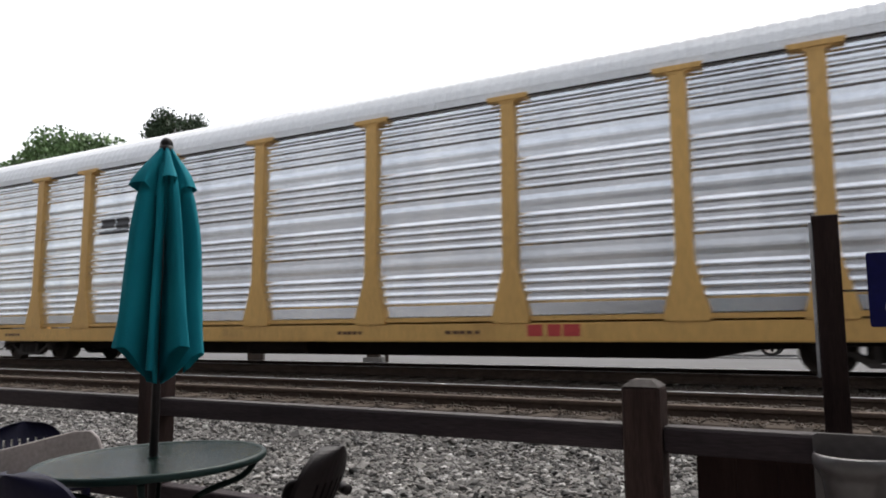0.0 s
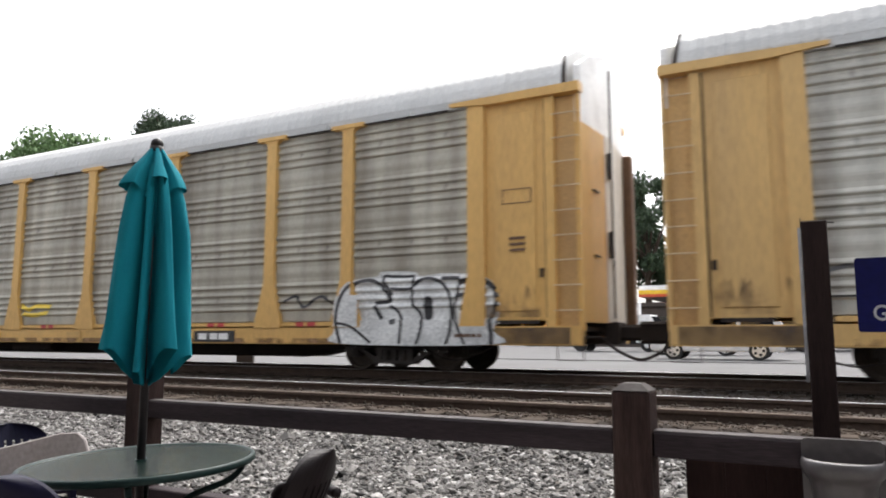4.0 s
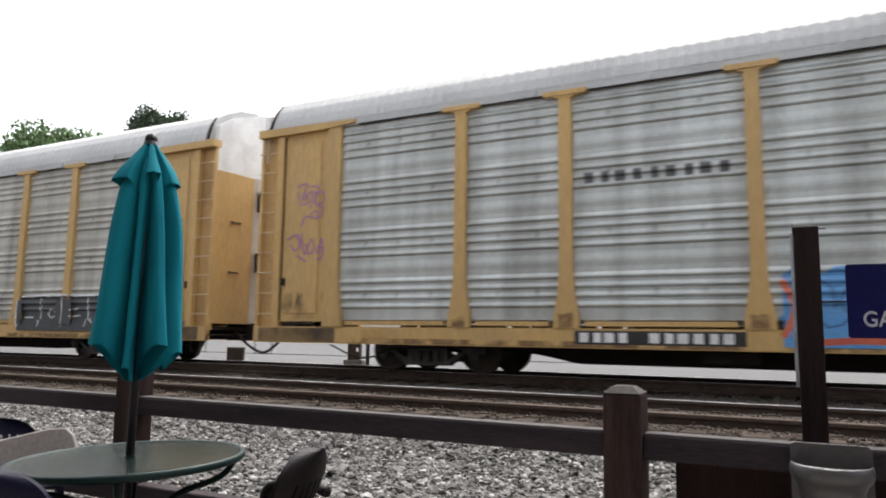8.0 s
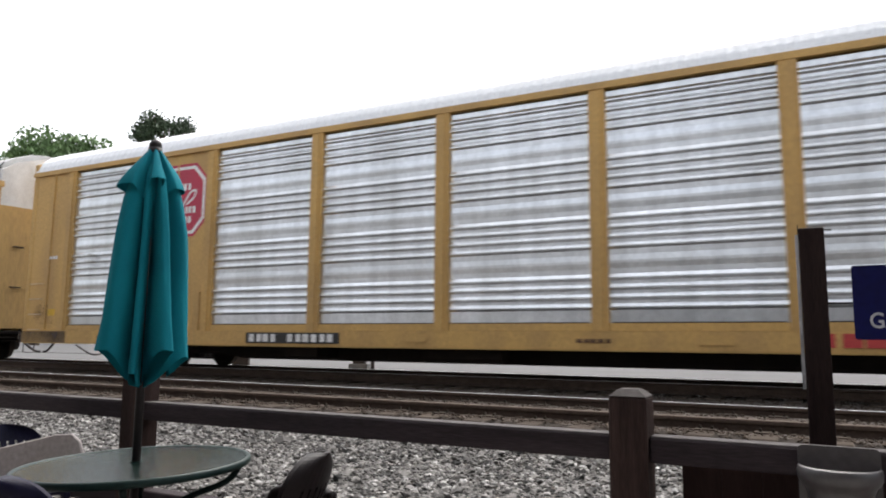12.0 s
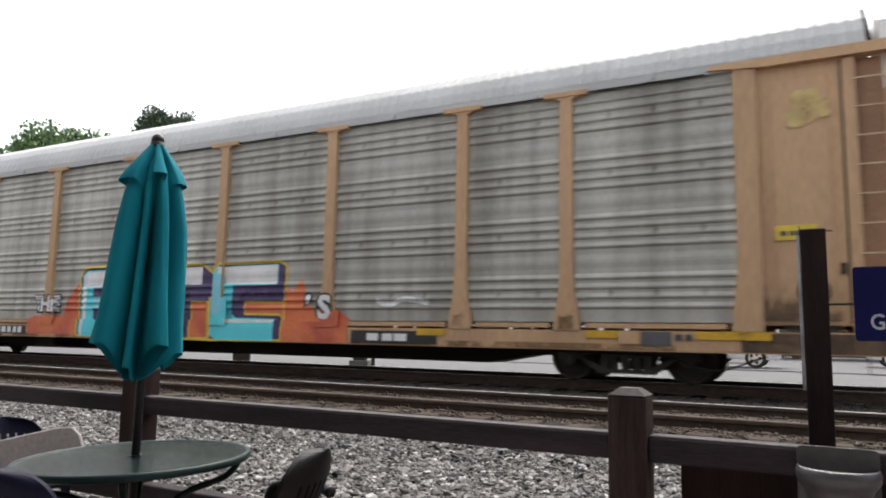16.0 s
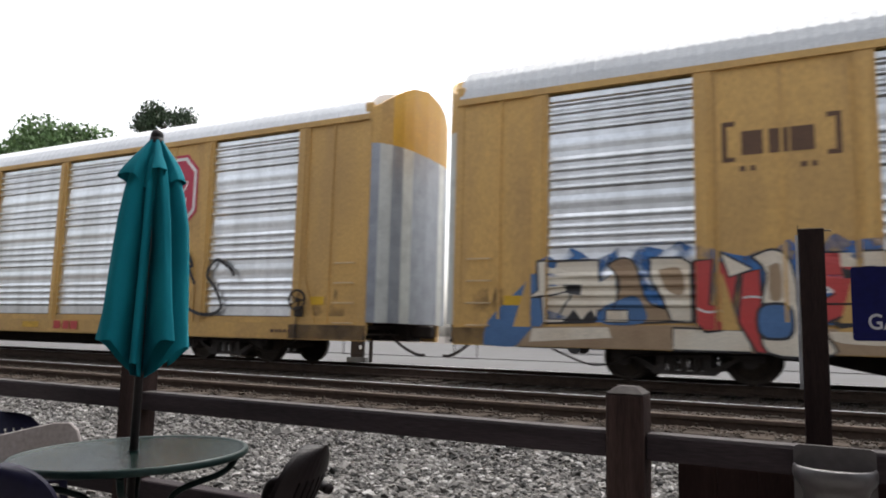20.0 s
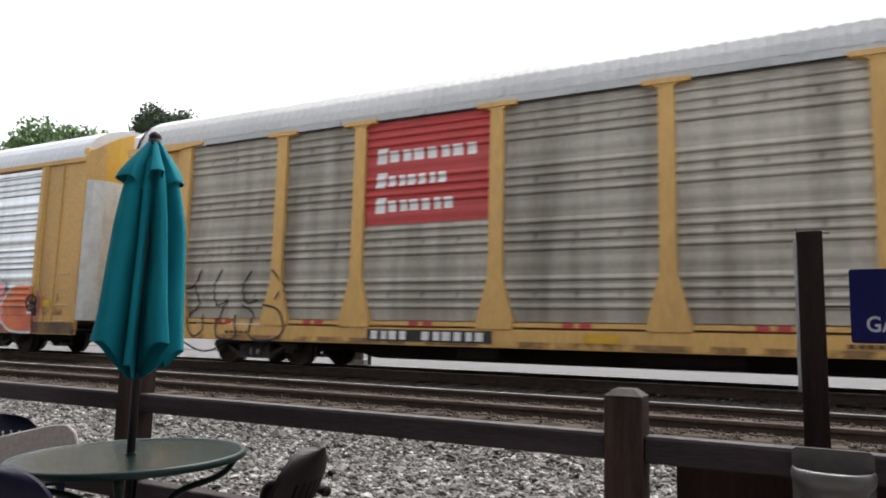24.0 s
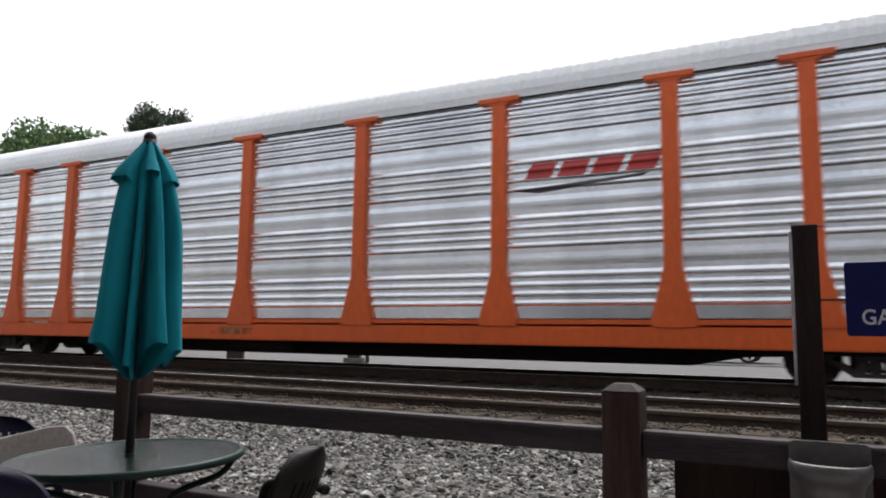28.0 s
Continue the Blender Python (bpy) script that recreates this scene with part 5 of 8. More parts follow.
paint(carC, [(18.73, 1.72), (18.99, 1.59), (19.18, 1.43), (19.31, 1.25), (19.27, 1.12), (19.11, 1.22), (18.78, 1.29), (18.83, 1.5)], TAG_WHITE, None, 0.05, True, X1)
paint(carC, [(18.06, 1.31), (18.16, 1.45), (18.3, 1.54), (18.43, 1.55), (18.37, 1.42), (18.23, 1.34)], TAG_WHITE, None, 0.05, True, X1)
paint(carC, [(18.62, 2.02), (18.71, 2.01), (18.8, 1.9), (18.87, 1.79), (18.76, 1.78), (18.64, 1.87)], TAG_WHITE, None, 0.05, True, X1)
stroke(carC, [(18.08, 1.71), (18.29, 1.85), (18.49, 1.88), (18.68, 1.78), (18.79, 1.68)], TAG_WHITE, 0.055, X1)
stroke(carC, [(17.64, 0.68), (17.61, 1.09), (17.66, 1.23), (17.79, 1.29), (17.94, 1.21), (18.03, 0.99)], TAG_WHITE, 0.06, X1)
stroke(carC, [(17.76, 1.16), (17.7, 1.05), (17.76, 0.93), (17.82, 1.05), (17.76, 1.16)], TAG_WHITE, 0.05, X1)
stroke(carC, [(18.08, 1.12), (18.1, 0.99), (18.19, 1.03), (18.5, 1.07), (18.74, 1.04), (18.81, 0.94), (18.89, 1.08)], TAG_WHITE, 0.06, X1)
paint(carC, [(19.22, 1.11), (19.55, 1.07), (19.58, 0.98), (19.42, 0.89), (19.2, 0.87)], CREAM, None, 0.05, True, X1)
paint(carC, [(19.53, 1.28), (19.6, 1.33), (19.64, 1.24), (19.57, 1.19)], TAG_WHITE, None, 0.05, True, X1)
paint(carC, [(16.37, 0.83), (16.51, 0.82), (16.48, 0.5), (16.39, 0.5)], THIN_MIST, None, 0.05, True, X1)
paint(carC, [(17.28, 0.83), (17.51, 0.83), (17.48, 0.5), (17.3, 0.5)], THIN_MIST, None, 0.05, True, X1)
paint(carC, [(17.6, 0.83), (17.97, 0.83), (17.94, 0.5), (17.61, 0.5)], DARK_GRIME, None, 0.05, True, X1)
paint(carC, [(18.18, 0.84), (18.33, 0.83), (18.3, 0.51), (18.19, 0.51)], OUTLINE_YELLOW, None, 0.05, False, X1)
paint(carC, [(18.66, 0.84), (18.97, 0.83), (18.94, 0.52), (18.67, 0.52)], THIN_MIST, None, 0.05, True, X1)
paint(carC, [(19.03, 0.84), (19.31, 0.83), (19.28, 0.53), (19.04, 0.53)], DARK_GRIME, None, 0.05, True, X1)
paint(carC, [(15.98, 0.83), (16.23, 0.82), (16.2, 0.5), (16, 0.5)], DARK_GRIME, None, 0.05, True, X1)
paint(carC, [(15.28, 0.82), (15.55, 0.82), (15.52, 0.5), (15.31, 0.5)], THIN_MIST, None, 0.05, True, X1)
decal(carC, "graffiti_ground", ragged(20.75, 24.0, 0.66, 1.48, 10, 20, 0.05), DARK_INK, 2, posts=X1)
decal(carC, "graffiti_ground", poly_bm([(u - HALF, z) for u, z in ((23.9, 1.40), (24.3, 1.30), (24.2, 1.1), (24.45, 0.95), (24.2, 0.8), (23.9, 0.75))]), DARK_INK, 2, posts=X1)
tag(carC, [[(20.75, 0.75), (20.72, 1.1), (20.75, 1.45)], [(20.8, 1.49), (22.0, 1.52), (23.1, 1.49), (23.9, 1.50)]], 0.045, TAG_WHITE, X1, layer=4)
for u in (21.55, 22.45, 23.3, 23.75):
    tag(carC, [[(u, 0.75), (u + 0.03, 1.1), (u, 1.45)]], 0.035, TAG_WHITE, X1, layer=4)
tag(carC, [[(21.85, 1.05), (22.0, 1.17), (22.12, 1.05), (22.0, 0.97), (21.85, 1.05)], [(20.95, 0.98), (21.3, 0.98)], [(22.75, 1.15), (23.0, 1.18)], [(22.75, 1.0), (23.05, 1.02)], [(23.4, 0.95), (23.55, 0.85)]], 0.035, TAG_WHITE, X1, layer=4)
leaf_marks(carC, 26.0)
sill_marks(carC)

# fourth car: dark lettering bars, purple scrawl, blue and grey throw-ups
bar_row(carD, "dark_emblem_bar", 6.78 - HALF, 3.12, 2.3, 0.18, 9, GREY_INK, 1, plain=False, gap=0.42)
reporting_plate(carD, 6.62, 2.5, LEN1)
tag(carD, [[(0.95, 3.55), (1.2, 3.6), (1.1, 3.3), (1.35, 3.45), (1.3, 3.1)], [(1.3, 3.55), (1.5, 3.5), (1.4, 3.2), (1.6, 3.1), (1.5, 2.9), (1.2, 2.95), (1.1, 2.75)],
           [(0.75, 2.5), (1.0, 2.6), (1.1, 2.4)], [(1.1, 2.65), (1.2, 2.2), (1.35, 2.5), (1.5, 2.2), (1.6, 2.5), (1.68, 2.05)], [(1.0, 2.2), (1.25, 2.05)],
           [(0.98, 3.45), (1.05, 3.2), (1.25, 3.25), (1.15, 3.42)], [(1.42, 3.42), (1.6, 3.4), (1.62, 3.22), (1.45, 3.2), (1.42, 3.42)], [(1.3, 2.98), (1.45, 3.05), (1.5, 2.9)],
           [(0.85, 2.42), (0.95, 2.28), (1.08, 2.4), (1.0, 2.55)], [(1.22, 2.4), (1.3, 2.2), (1.42, 2.3)], [(1.5, 2.35), (1.62, 2.3), (1.6, 2.12), (1.48, 2.1)]], 0.028, PURPLE, plain=True)
decal(carD, "graffiti_ground", ragged(9.6, 12.75, 0.56, 1.62, 21, 24, 0.08), TAG_BLUE, 2, posts=X1)
piece(carD, 9.65, 11.9, 0.72, 1.55, 3, [TAG_BLUE], STEEL_BLUE, None, 6, 0.2, 0.035, X1, 3)
tag(carD, [[(9.6, 0.7), (9.75, 1.1), (9.6, 1.5)], [(9.9, 0.62), (10.6, 0.66), (11.4, 0.6)], [(12.2, 1.45), (12.5, 1.40)]], 0.09, CORAL, X1, layer=5)
paint(carD, [(15.19, 1.22), (15.38, 1.63), (15.76, 1.71), (16.03, 1.50), (16.25, 1.69), (16.44, 1.54), (16.81, 1.54), (16.86, 1.66), (17.23, 1.65), (17.27, 1.55), (17.67, 1.55), (17.69, 1.44), (18.01, 1.44), (18.04, 0.74), (17.94, 0.57), (17.24, 0.55), (16.58, 0.55), (15.88, 0.53), (15.47, 0.63), (15.23, 0.91)], SOFT_WHITE, TAG_BLACK, 0.045, True, X1)
stroke(carD, [(16.03, 1.50), (16.14, 1.26), (16.06, 0.86), (15.90, 0.58)], TAG_BLACK, 0.05, X1)
stroke(carD, [(15.38, 1.22), (15.57, 1.45), (15.84, 1.39), (15.90, 1.13), (15.70, 0.95), (15.44, 1.02), (15.38, 1.22)], TAG_BLACK, 0.035, X1)
stroke(carD, [(16.25, 1.47), (16.31, 1.21), (16.24, 0.95), (16.39, 0.73)], TAG_BLACK, 0.05, X1)
stroke(carD, [(16.44, 1.54), (16.55, 1.21), (16.50, 0.86), (16.62, 0.57)], TAG_BLACK, 0.05, X1)
stroke(carD, [(16.81, 1.51), (16.77, 1.03), (16.96, 0.94), (17.21, 1.03), (17.32, 1.28), (17.22, 1.50)], TAG_BLACK, 0.05, X1)
stroke(carD, [(16.93, 1.33), (17.10, 1.35), (17.11, 1.18), (16.94, 1.15), (16.93, 1.33)], TAG_BLACK, 0.035, X1)
stroke(carD, [(17.32, 1.28), (17.42, 1.18), (17.61, 1.21)], TAG_BLACK, 0.05, X1)
stroke(carD, [(17.29, 1.03), (17.24, 0.78), (17.40, 0.58)], TAG_BLACK, 0.045, X1)
stroke(carD, [(17.66, 1.31), (17.68, 1.02), (17.88, 0.94)], TAG_BLACK, 0.045, X1)
paint(carD, [(16.29, 1.12), (16.46, 1.12), (16.48, 1.02), (16.31, 1.00)], TAG_BLACK, None, 0.05, True, X1)
paint(carD, [(14.99, 0.53), (15.23, 0.79), (15.46, 0.59), (15.46, 0.52)], THIN_MIST, None, 0.05, True, X1)
paint(carD, [(18.04, 0.78), (18.32, 0.77), (18.49, 0.56), (17.98, 0.56)], TAG_WHITE, None, 0.05, True, X1)
paint(carD, [(17.60, 0.78), (18.02, 0.76), (18.02, 0.66), (17.60, 0.67)], PATCH, None, 0.05, False, X1)
tag(carD, [[(22.7, 1.3), (22.8, 1.7), (23.2, 1.75), (23.4, 1.5)], [(22.8, 1.4), (22.9, 0.9)], [(23.1, 1.4), (23.1, 1.1)]], 0.06, TAG_BLACK, X1)
leaf_marks(carD, 26.0, True)
sill_marks(carD)

# fifth and seventh cars: octagons
for car in (carE, carG):
    octagon_emblem(car, 5.56 - HALF, 1)
    octagon_emblem(car, 27.11 - 5.56 - HALF, 2)
    reporting_plate(car, 7.72, 2.3, LEN1)
    bar_row(car, "sill_emblem", 17.9 - HALF, 0.58, 0.95, 0.19, 3, RED, 0, plain=True)
    sill_marks(car)
    bar_row(car, "stencil_bar", 1.15 - HALF, 2.55, 0.32, 0.08, 3, WHITE, 1, plain=True)
tag(carE, [[(2.6, 2.6), (2.9, 2.55)], [(2.5, 2.45), (2.85, 2.42)]], 0.06, TAG_WHITE)
tag(carG, [[(4.52, 2.66), (4.56, 2.2), (4.62, 1.95), (4.95, 2.02)], [(5.0, 2.1), (4.9, 2.35), (5.1, 2.45), (5.2, 2.2), (5.0, 2.1)], [(5.25, 2.05), (5.3, 2.45), (5.5, 2.1), (5.55, 2.62)],
           [(5.55, 2.6), (5.75, 2.45), (6.1, 2.55), (6.45, 2.5), (6.58, 2.25), (6.55, 1.95)], [(5.95, 1.95), (5.9, 2.15), (6.1, 2.35), (6.35, 2.4)], [(4.98, 1.86), (5.2, 1.92), (5.35, 1.84)],
           [(5.98, 1.93), (6.0, 1.90)], [(6.2, 1.9), (6.22, 1.87)]], 0.075, TAG_BLACK, X2, plain=True)
tag(carG, [[(20.2, 2.2), (20.3, 2.45), (20.6, 2.5), (20.8, 2.35), (20.5, 2.0), (20.3, 1.5), (20.9, 1.55), (21.0, 1.75)],
           [(21.0, 1.9), (20.95, 2.2), (21.15, 2.25), (21.2, 1.9), (21.0, 1.9)], [(21.3, 1.95), (21.28, 2.2), (21.45, 2.25), (21.5, 1.95), (21.3, 1.95)],
           [(21.35, 2.3), (21.8, 2.4), (22.2, 2.3), (22.4, 2.0)], [(21.7, 2.3), (21.68, 1.85)], [(21.95, 2.05), (22.1, 2.1), (21.95, 2.2), (21.85, 1.95), (22.1, 1.85)],
           [(22.2, 1.8), (22.25, 2.15), (22.4, 2.0), (22.3, 1.95), (22.5, 1.6)], [(21.1, 1.2), (20.95, 1.45), (21.3, 1.55), (21.8, 1.5), (22.3, 1.1), (22.9, 0.95), (23.3, 1.1), (23.1, 1.5), (22.85, 1.8), (23.1, 2.1), (23.5, 1.9), (23.6, 1.75)],
           [(21.55, 1.35), (21.55, 1.0)]], 0.07, TAG_BLACK, X2, plain="flat")

# sixth car: shield and the large mural
sx = 5.53 - HALF
decal(carF, "tan_emblem_panel", poly_bm(rect(4.62 - HALF, 6.42 - HALF, 2.86, 4.655)), TAN, 0, label="tan emblem panel")
shield = [(sx - 0.5, 4.48), (sx - 0.25, 4.44), (sx, 4.54), (sx + 0.25, 4.44), (sx + 0.5, 4.48), (sx + 0.58, 4.2), (sx + 0.5, 3.9), (sx + 0.52, 3.5), (sx + 0.34, 3.22), (sx, 3.08), (sx - 0.34, 3.22), (sx - 0.52, 3.5), (sx - 0.5, 3.9), (sx - 0.58, 4.2)]
decal(carF, "shield_emblem", poly_bm(shield), WHITE, 1, label="blue, white and red striped shield")
decal(carF, "shield_top", poly_bm([(sx - 0.46, 4.44), (sx, 4.49), (sx + 0.46, 4.44), (sx + 0.53, 4.2), (sx + 0.46, 3.88), (sx - 0.46, 3.88), (sx - 0.53, 4.2)]), SHIELD_BLUE, 2)
for i, zb in enumerate((3.56, 3.36, 3.24, 3.24, 3.36, 3.56)):
    x = sx - 0.40 + i * 0.145
    decal(carF, "shield_stripe", poly_bm(rect(x, x + 0.075, zb, 3.86)), RED_KCS, 2)
bar_row(carF, "shield_bar", sx - 0.32, 4.2, 0.64, 0.11, 5, WHITE, plain=False)
bar_row(carF, "shield_bar", sx - 0.38, 4.0, 0.76, 0.11, 7, WHITE, plain=False)
reporting_plate(carF, 5.9, 2.65, LEN1)
decal(carF, "graffiti_ground", ragged(16.5, 18.3, 0.51, 1.05, 41, 14, 0.12), CORAL, 1, posts=X1)
decal(carF, "graffiti_ground", poly_bm([(u - HALF, z) for u, z in ((16.6, 0.9), (17.7, 0.9), (17.35, 1.25), (17.15, 1.75), (16.95, 1.5), (16.7, 1.6))]), CORAL, 1, posts=X1)
paint(carF, [(8.55, 0.94), (8.77, 1.01), (9.84, 1), (10, 1.35), (10.35, 1.76), (10.52, 1.7), (10.56, 0.56), (8.64, 0.56)], CORAL, None, 0.05, False, X1)
paint(carF, [(10.49, 0.55), (10.44, 1.93), (10.56, 2.11), (10.83, 2.15), (12.23, 2.15), (12.58, 1.92), (12.68, 1.31), (12.69, 0.55)], VIOLET, OUTLINE_YELLOW, 0.05, False, X1)
paint(carF, [(12.6, 2.11), (14.43, 2.11), (14.77, 1.91), (14.87, 2.05), (14.84, 0.51), (12.64, 0.55)], VIOLET, OUTLINE_YELLOW, 0.05, False, X1)
paint(carF, [(14.78, 0.51), (14.8, 1.86), (15.02, 2.1), (16.59, 2.1), (16.76, 1.99), (16.7, 0.53)], VIOLET, OUTLINE_YELLOW, 0.05, False, X1)
paint(carF, [(10.56, 0.62), (10.53, 1.96), (10.67, 2.08), (12.25, 2.08), (12.25, 1.69), (10.96, 1.66), (10.96, 1.46), (12.25, 1.45), (12.25, 1.2), (10.97, 1.18), (10.98, 0.94), (11.34, 0.88), (12.29, 0.87), (12.3, 0.54), (10.75, 0.53)], AQUA, None, 0.05, False, X1)
paint(carF, [(10.69, 2.04), (12.23, 2.06), (12.24, 1.69), (10.96, 1.67), (10.67, 1.69)], WHITE, None, 0.05, False, X1)
paint(carF, [(10.56, 1.9), (10.68, 1.98), (10.69, 0.63), (10.61, 0.68)], WHITE, None, 0.05, True, X1)
paint(carF, [(10.96, 1.46), (12.05, 1.45), (12.06, 1.2), (10.97, 1.18)], PALE_AQUA, None, 0.05, False, X1)
paint(carF, [(12.63, 1.58), (12.85, 1.31), (13.29, 1.33), (13.31, 0.55), (12.72, 0.55), (12.66, 0.74), (12.7, 0.98), (12.68, 1.18), (12.47, 1.33), (12.63, 1.33)], CORAL, OUTLINE_YELLOW, 0.04, False, X1)
paint(carF, [(14.18, 1.31), (14.76, 1.3), (14.73, 0.54), (14.2, 0.55)], CORAL, OUTLINE_YELLOW, 0.04, False, X1)
paint(carF, [(13.34, 1.68), (13.82, 1.68), (13.82, 0.54), (13.39, 0.54)], AQUA, None, 0.05, False, X1)
paint(carF, [(12.61, 2.04), (14.45, 2.06), (14.44, 1.68), (12.61, 1.67)], WHITE, None, 0.05, False, X1)
paint(carF, [(13.38, 1.64), (13.45, 1.64), (13.49, 0.58), (13.43, 0.58)], WHITE, None, 0.05, False, X1)
paint(carF, [(13.47, 1.67), (13.7, 1.67), (13.69, 1.32), (13.48, 1.31)], PALE_AQUA, None, 0.05, False, X1)
paint(carF, [(14.82, 0.61), (14.83, 1.85), (14.96, 2.04), (16.54, 2.05), (16.53, 1.64), (15.35, 1.64), (15.33, 1.05), (15.46, 0.97), (16.51, 0.95), (16.52, 0.52), (14.98, 0.52)], AQUA, None, 0.05, False, X1)
paint(carF, [(14.98, 2.03), (16.52, 2.04), (16.51, 1.65), (15.11, 1.67), (14.97, 1.71)], WHITE, None, 0.05, False, X1)
paint(carF, [(14.86, 1.81), (15.12, 1.85), (15.1, 1.13), (14.87, 1.09)], PALE_AQUA, None, 0.05, True, X1)
paint(carF, [(15.19, 0.95), (15.85, 0.93), (16.51, 0.94), (16.49, 0.88), (15.24, 0.87)], WHITE, None, 0.05, False, X1)
paint(carF, [(15.7, 1.29), (16.72, 1.28), (16.71, 0.92), (16.6, 1.04), (15.69, 1.05)], CORAL, OUTLINE_YELLOW, 0.045, False, X1)
paint(carF, [(11.38, 0.76), (11.8, 0.76), (11.8, 0.69), (11.38, 0.69)], CORAL, None, 0.05, False, X1)
paint(carF, [(10.98, 1.62), (12.22, 1.6), (12.23, 1.49), (10.98, 1.51)], VIOLET_PALE, None, 0.05, True, X1)
paint(carF, [(12.4, 1.66), (12.58, 1.66), (12.59, 0.71), (12.41, 0.71)], VIOLET_PALE, None, 0.05, True, X1)
paint(carF, [(13.86, 1.63), (14.13, 1.63), (14.13, 0.64), (13.85, 0.64)], VIOLET_PALE, None, 0.05, True, X1)
paint(carF, [(15.43, 1.58), (16.69, 1.56), (16.69, 1.33), (15.43, 1.34)], VIOLET_PALE, None, 0.05, True, X1)
for body, u, z, size in (("THE", 8.78, 1.13, 0.50), ("\u2019", 17.25, 1.0, 0.6), ("S", 17.62, 0.98, 0.6)):
    decal(carF, "mural_word", letters(bmesh.new(), body, u - HALF, z, size, 0.06, 1.05), TAG_BLACK, 6, posts=X1)
    decal(carF, "mural_word", letters(bmesh.new(), body, u - HALF, z, size, 0.025, 1.05), WHITE, 8, posts=X1)
decal(carF, "sill_plate", poly_bm(rect(18.4 - HALF, 20.2 - HALF, 0.52, 0.75)), PLATE_BLACK, 0, plain=True)
bar_row(carF, "sill_emblem", 18.75 - HALF, 0.57, 0.9, 0.13, 3, WHITE, 1, plain=True)
tag(carF, [[(18.9, 1.3), (19.2, 1.22), (19.5, 1.32), (20.0, 1.25)]], 0.10, TAG_WHITE, X1)
for u0, u1 in ((3.0, 3.8),):
    decal(carF, "sill_patch", poly_bm(rect(u0 - HALF, u1 - HALF, 0.58, 0.76)), PATCH, 0, plain=True)
for z, u in ((4.1, 26.05), (3.85, 25.95), (3.95, 26.2)):
    decal(carF, "faded_patch", blob(bmesh.new(), u - HALF, z, 0.35, 0.3, 12, 0.2, int(z * 10)), FADED, 0, plain=True)
for u0, u1 in ((19.8, 20.35), (22.85, 23.35), (24.5, 25.5)):
    decal(carF, "sill_patch", poly_bm(rect(u0 - HALF, u1 - HALF, 0.68, 0.80)), PATCH, 1, plain=True)
decal(carF, "sill_plate", poly_bm(rect(23.36 - HALF, 23.66 - HALF, 0.60, 0.79)), TAN, 1, plain=True)
decal(carF, "sill_plate", poly_bm(rect(23.70 - HALF, 24.14 - HALF, 0.58, 0.79)), GREY_INK, 1, plain=True)
bar_row(carF, "stencil_bar", 24.20 - HALF, 0.66, 0.26, 0.09, 2, DARK_INK, 1, plain=True)
decal(carF, "yellow_label", poly_bm(rect(25.60 - HALF, 26.12 - HALF, 2.09, 2.30)), OUTLINE_YELLOW, 2, plain=True)
bar_row(carF, "label_bar", 25.66 - HALF, 2.15, 0.40, 0.07, 4, DARK_INK, 3, plain=True)
for u in P1[1:-1]:
    decal(carF, "foot_grime", poly_bm([(u - 0.19 - HALF, 0.815), (u + 0.19 - HALF, 0.815), (u + 0.14 - HALF, 1.02), (u + 0.05 - HALF, 1.08), (u - 0.06 - HALF, 1.01), (u - 0.14 - HALF, 1.05)]), FOOT_GRIME, 1, posts=[u - HALF], plain="flat")
for u0, u1 in ((0.6, 2.0), (25.1, 26.5)):
    decal(carF, "foot_grime", ragged(u0, u1, 0.92, 1.25, 6, 24, 0.16), FOOT_GRIME, 1, plain=True)
    decal(carF, "foot_grime", poly_bm(rect(u0 - HALF, u1 - HALF, 0.51, 0.80)), FOOT_GRIME, 0, plain=True)
leaf_marks(carF, 1.1)

# eighth car: bracketed emblem and the long mural
for x0, s in ((4.68 - HALF, 1), (6.24 - HALF, -1)):
    bm = bmesh.new()
    for r in ((0.0, 0.07, 3.27, 3.88), (0.07, 0.18, 3.81, 3.88), (0.07, 0.18, 3.27, 3.34)):
        a, b = sorted((x0 + s * r[0], x0 + s * r[1]))
        poly(bm, rect(a, b, r[2], r[3]))
    decal(carH, "bracket_emblem", bm, BROWN_INK, 1, plain=True)
bar_row(carH, "emblem_bar", 4.95 - HALF, 3.36, 1.0, 0.36, 3, BROWN_INK, 1, plain=True, gap=0.14)
bar_row(carH, "emblem_dot", 4.92 - HALF, 3.12, 0.26, 0.08, 2, BROWN_INK, gap=0.4)
bar_row(carH, "emblem_dot", 5.72 - HALF, 3.12, 0.26, 0.08, 2, BROWN_INK, gap=0.4)
K = "mixed"
decal(carH, "graffiti_ground", ragged(1.8, 7.4, 0.9, 2.0, 49, 30, 0.18), BLUE_MIST, 1, posts=X2, plain=K)
# angular cream, red and tan forms with dark edges
paint(carH, [(0.87, 0.5), (0.96, 0.92), (1.47, 1.41), (1.77, 1.68), (1.87, 1.35), (1.94, 0.91), (1.53, 0.51)], STEEL_BLUE, None, 0.05, True, X2, K)
paint(carH, [(2.75, 1.88), (3.16, 2.01), (3.66, 1.96), (3.67, 1.29), (2.88, 1.5)], BLUE_MIST, None, 0.05, True, X2, K)
paint(carH, [(6.88, 1.64), (7.09, 1.81), (7.41, 1.76), (7.38, 0.66), (6.89, 0.74), (6.73, 0.96)], STEEL_BLUE, None, 0.05, True, X2, K)
paint(carH, [(7.2, 2.17), (7.42, 2.17), (7.41, 1.76), (7.25, 1.72)], AQUA, None, 0.05, True, X2, K)
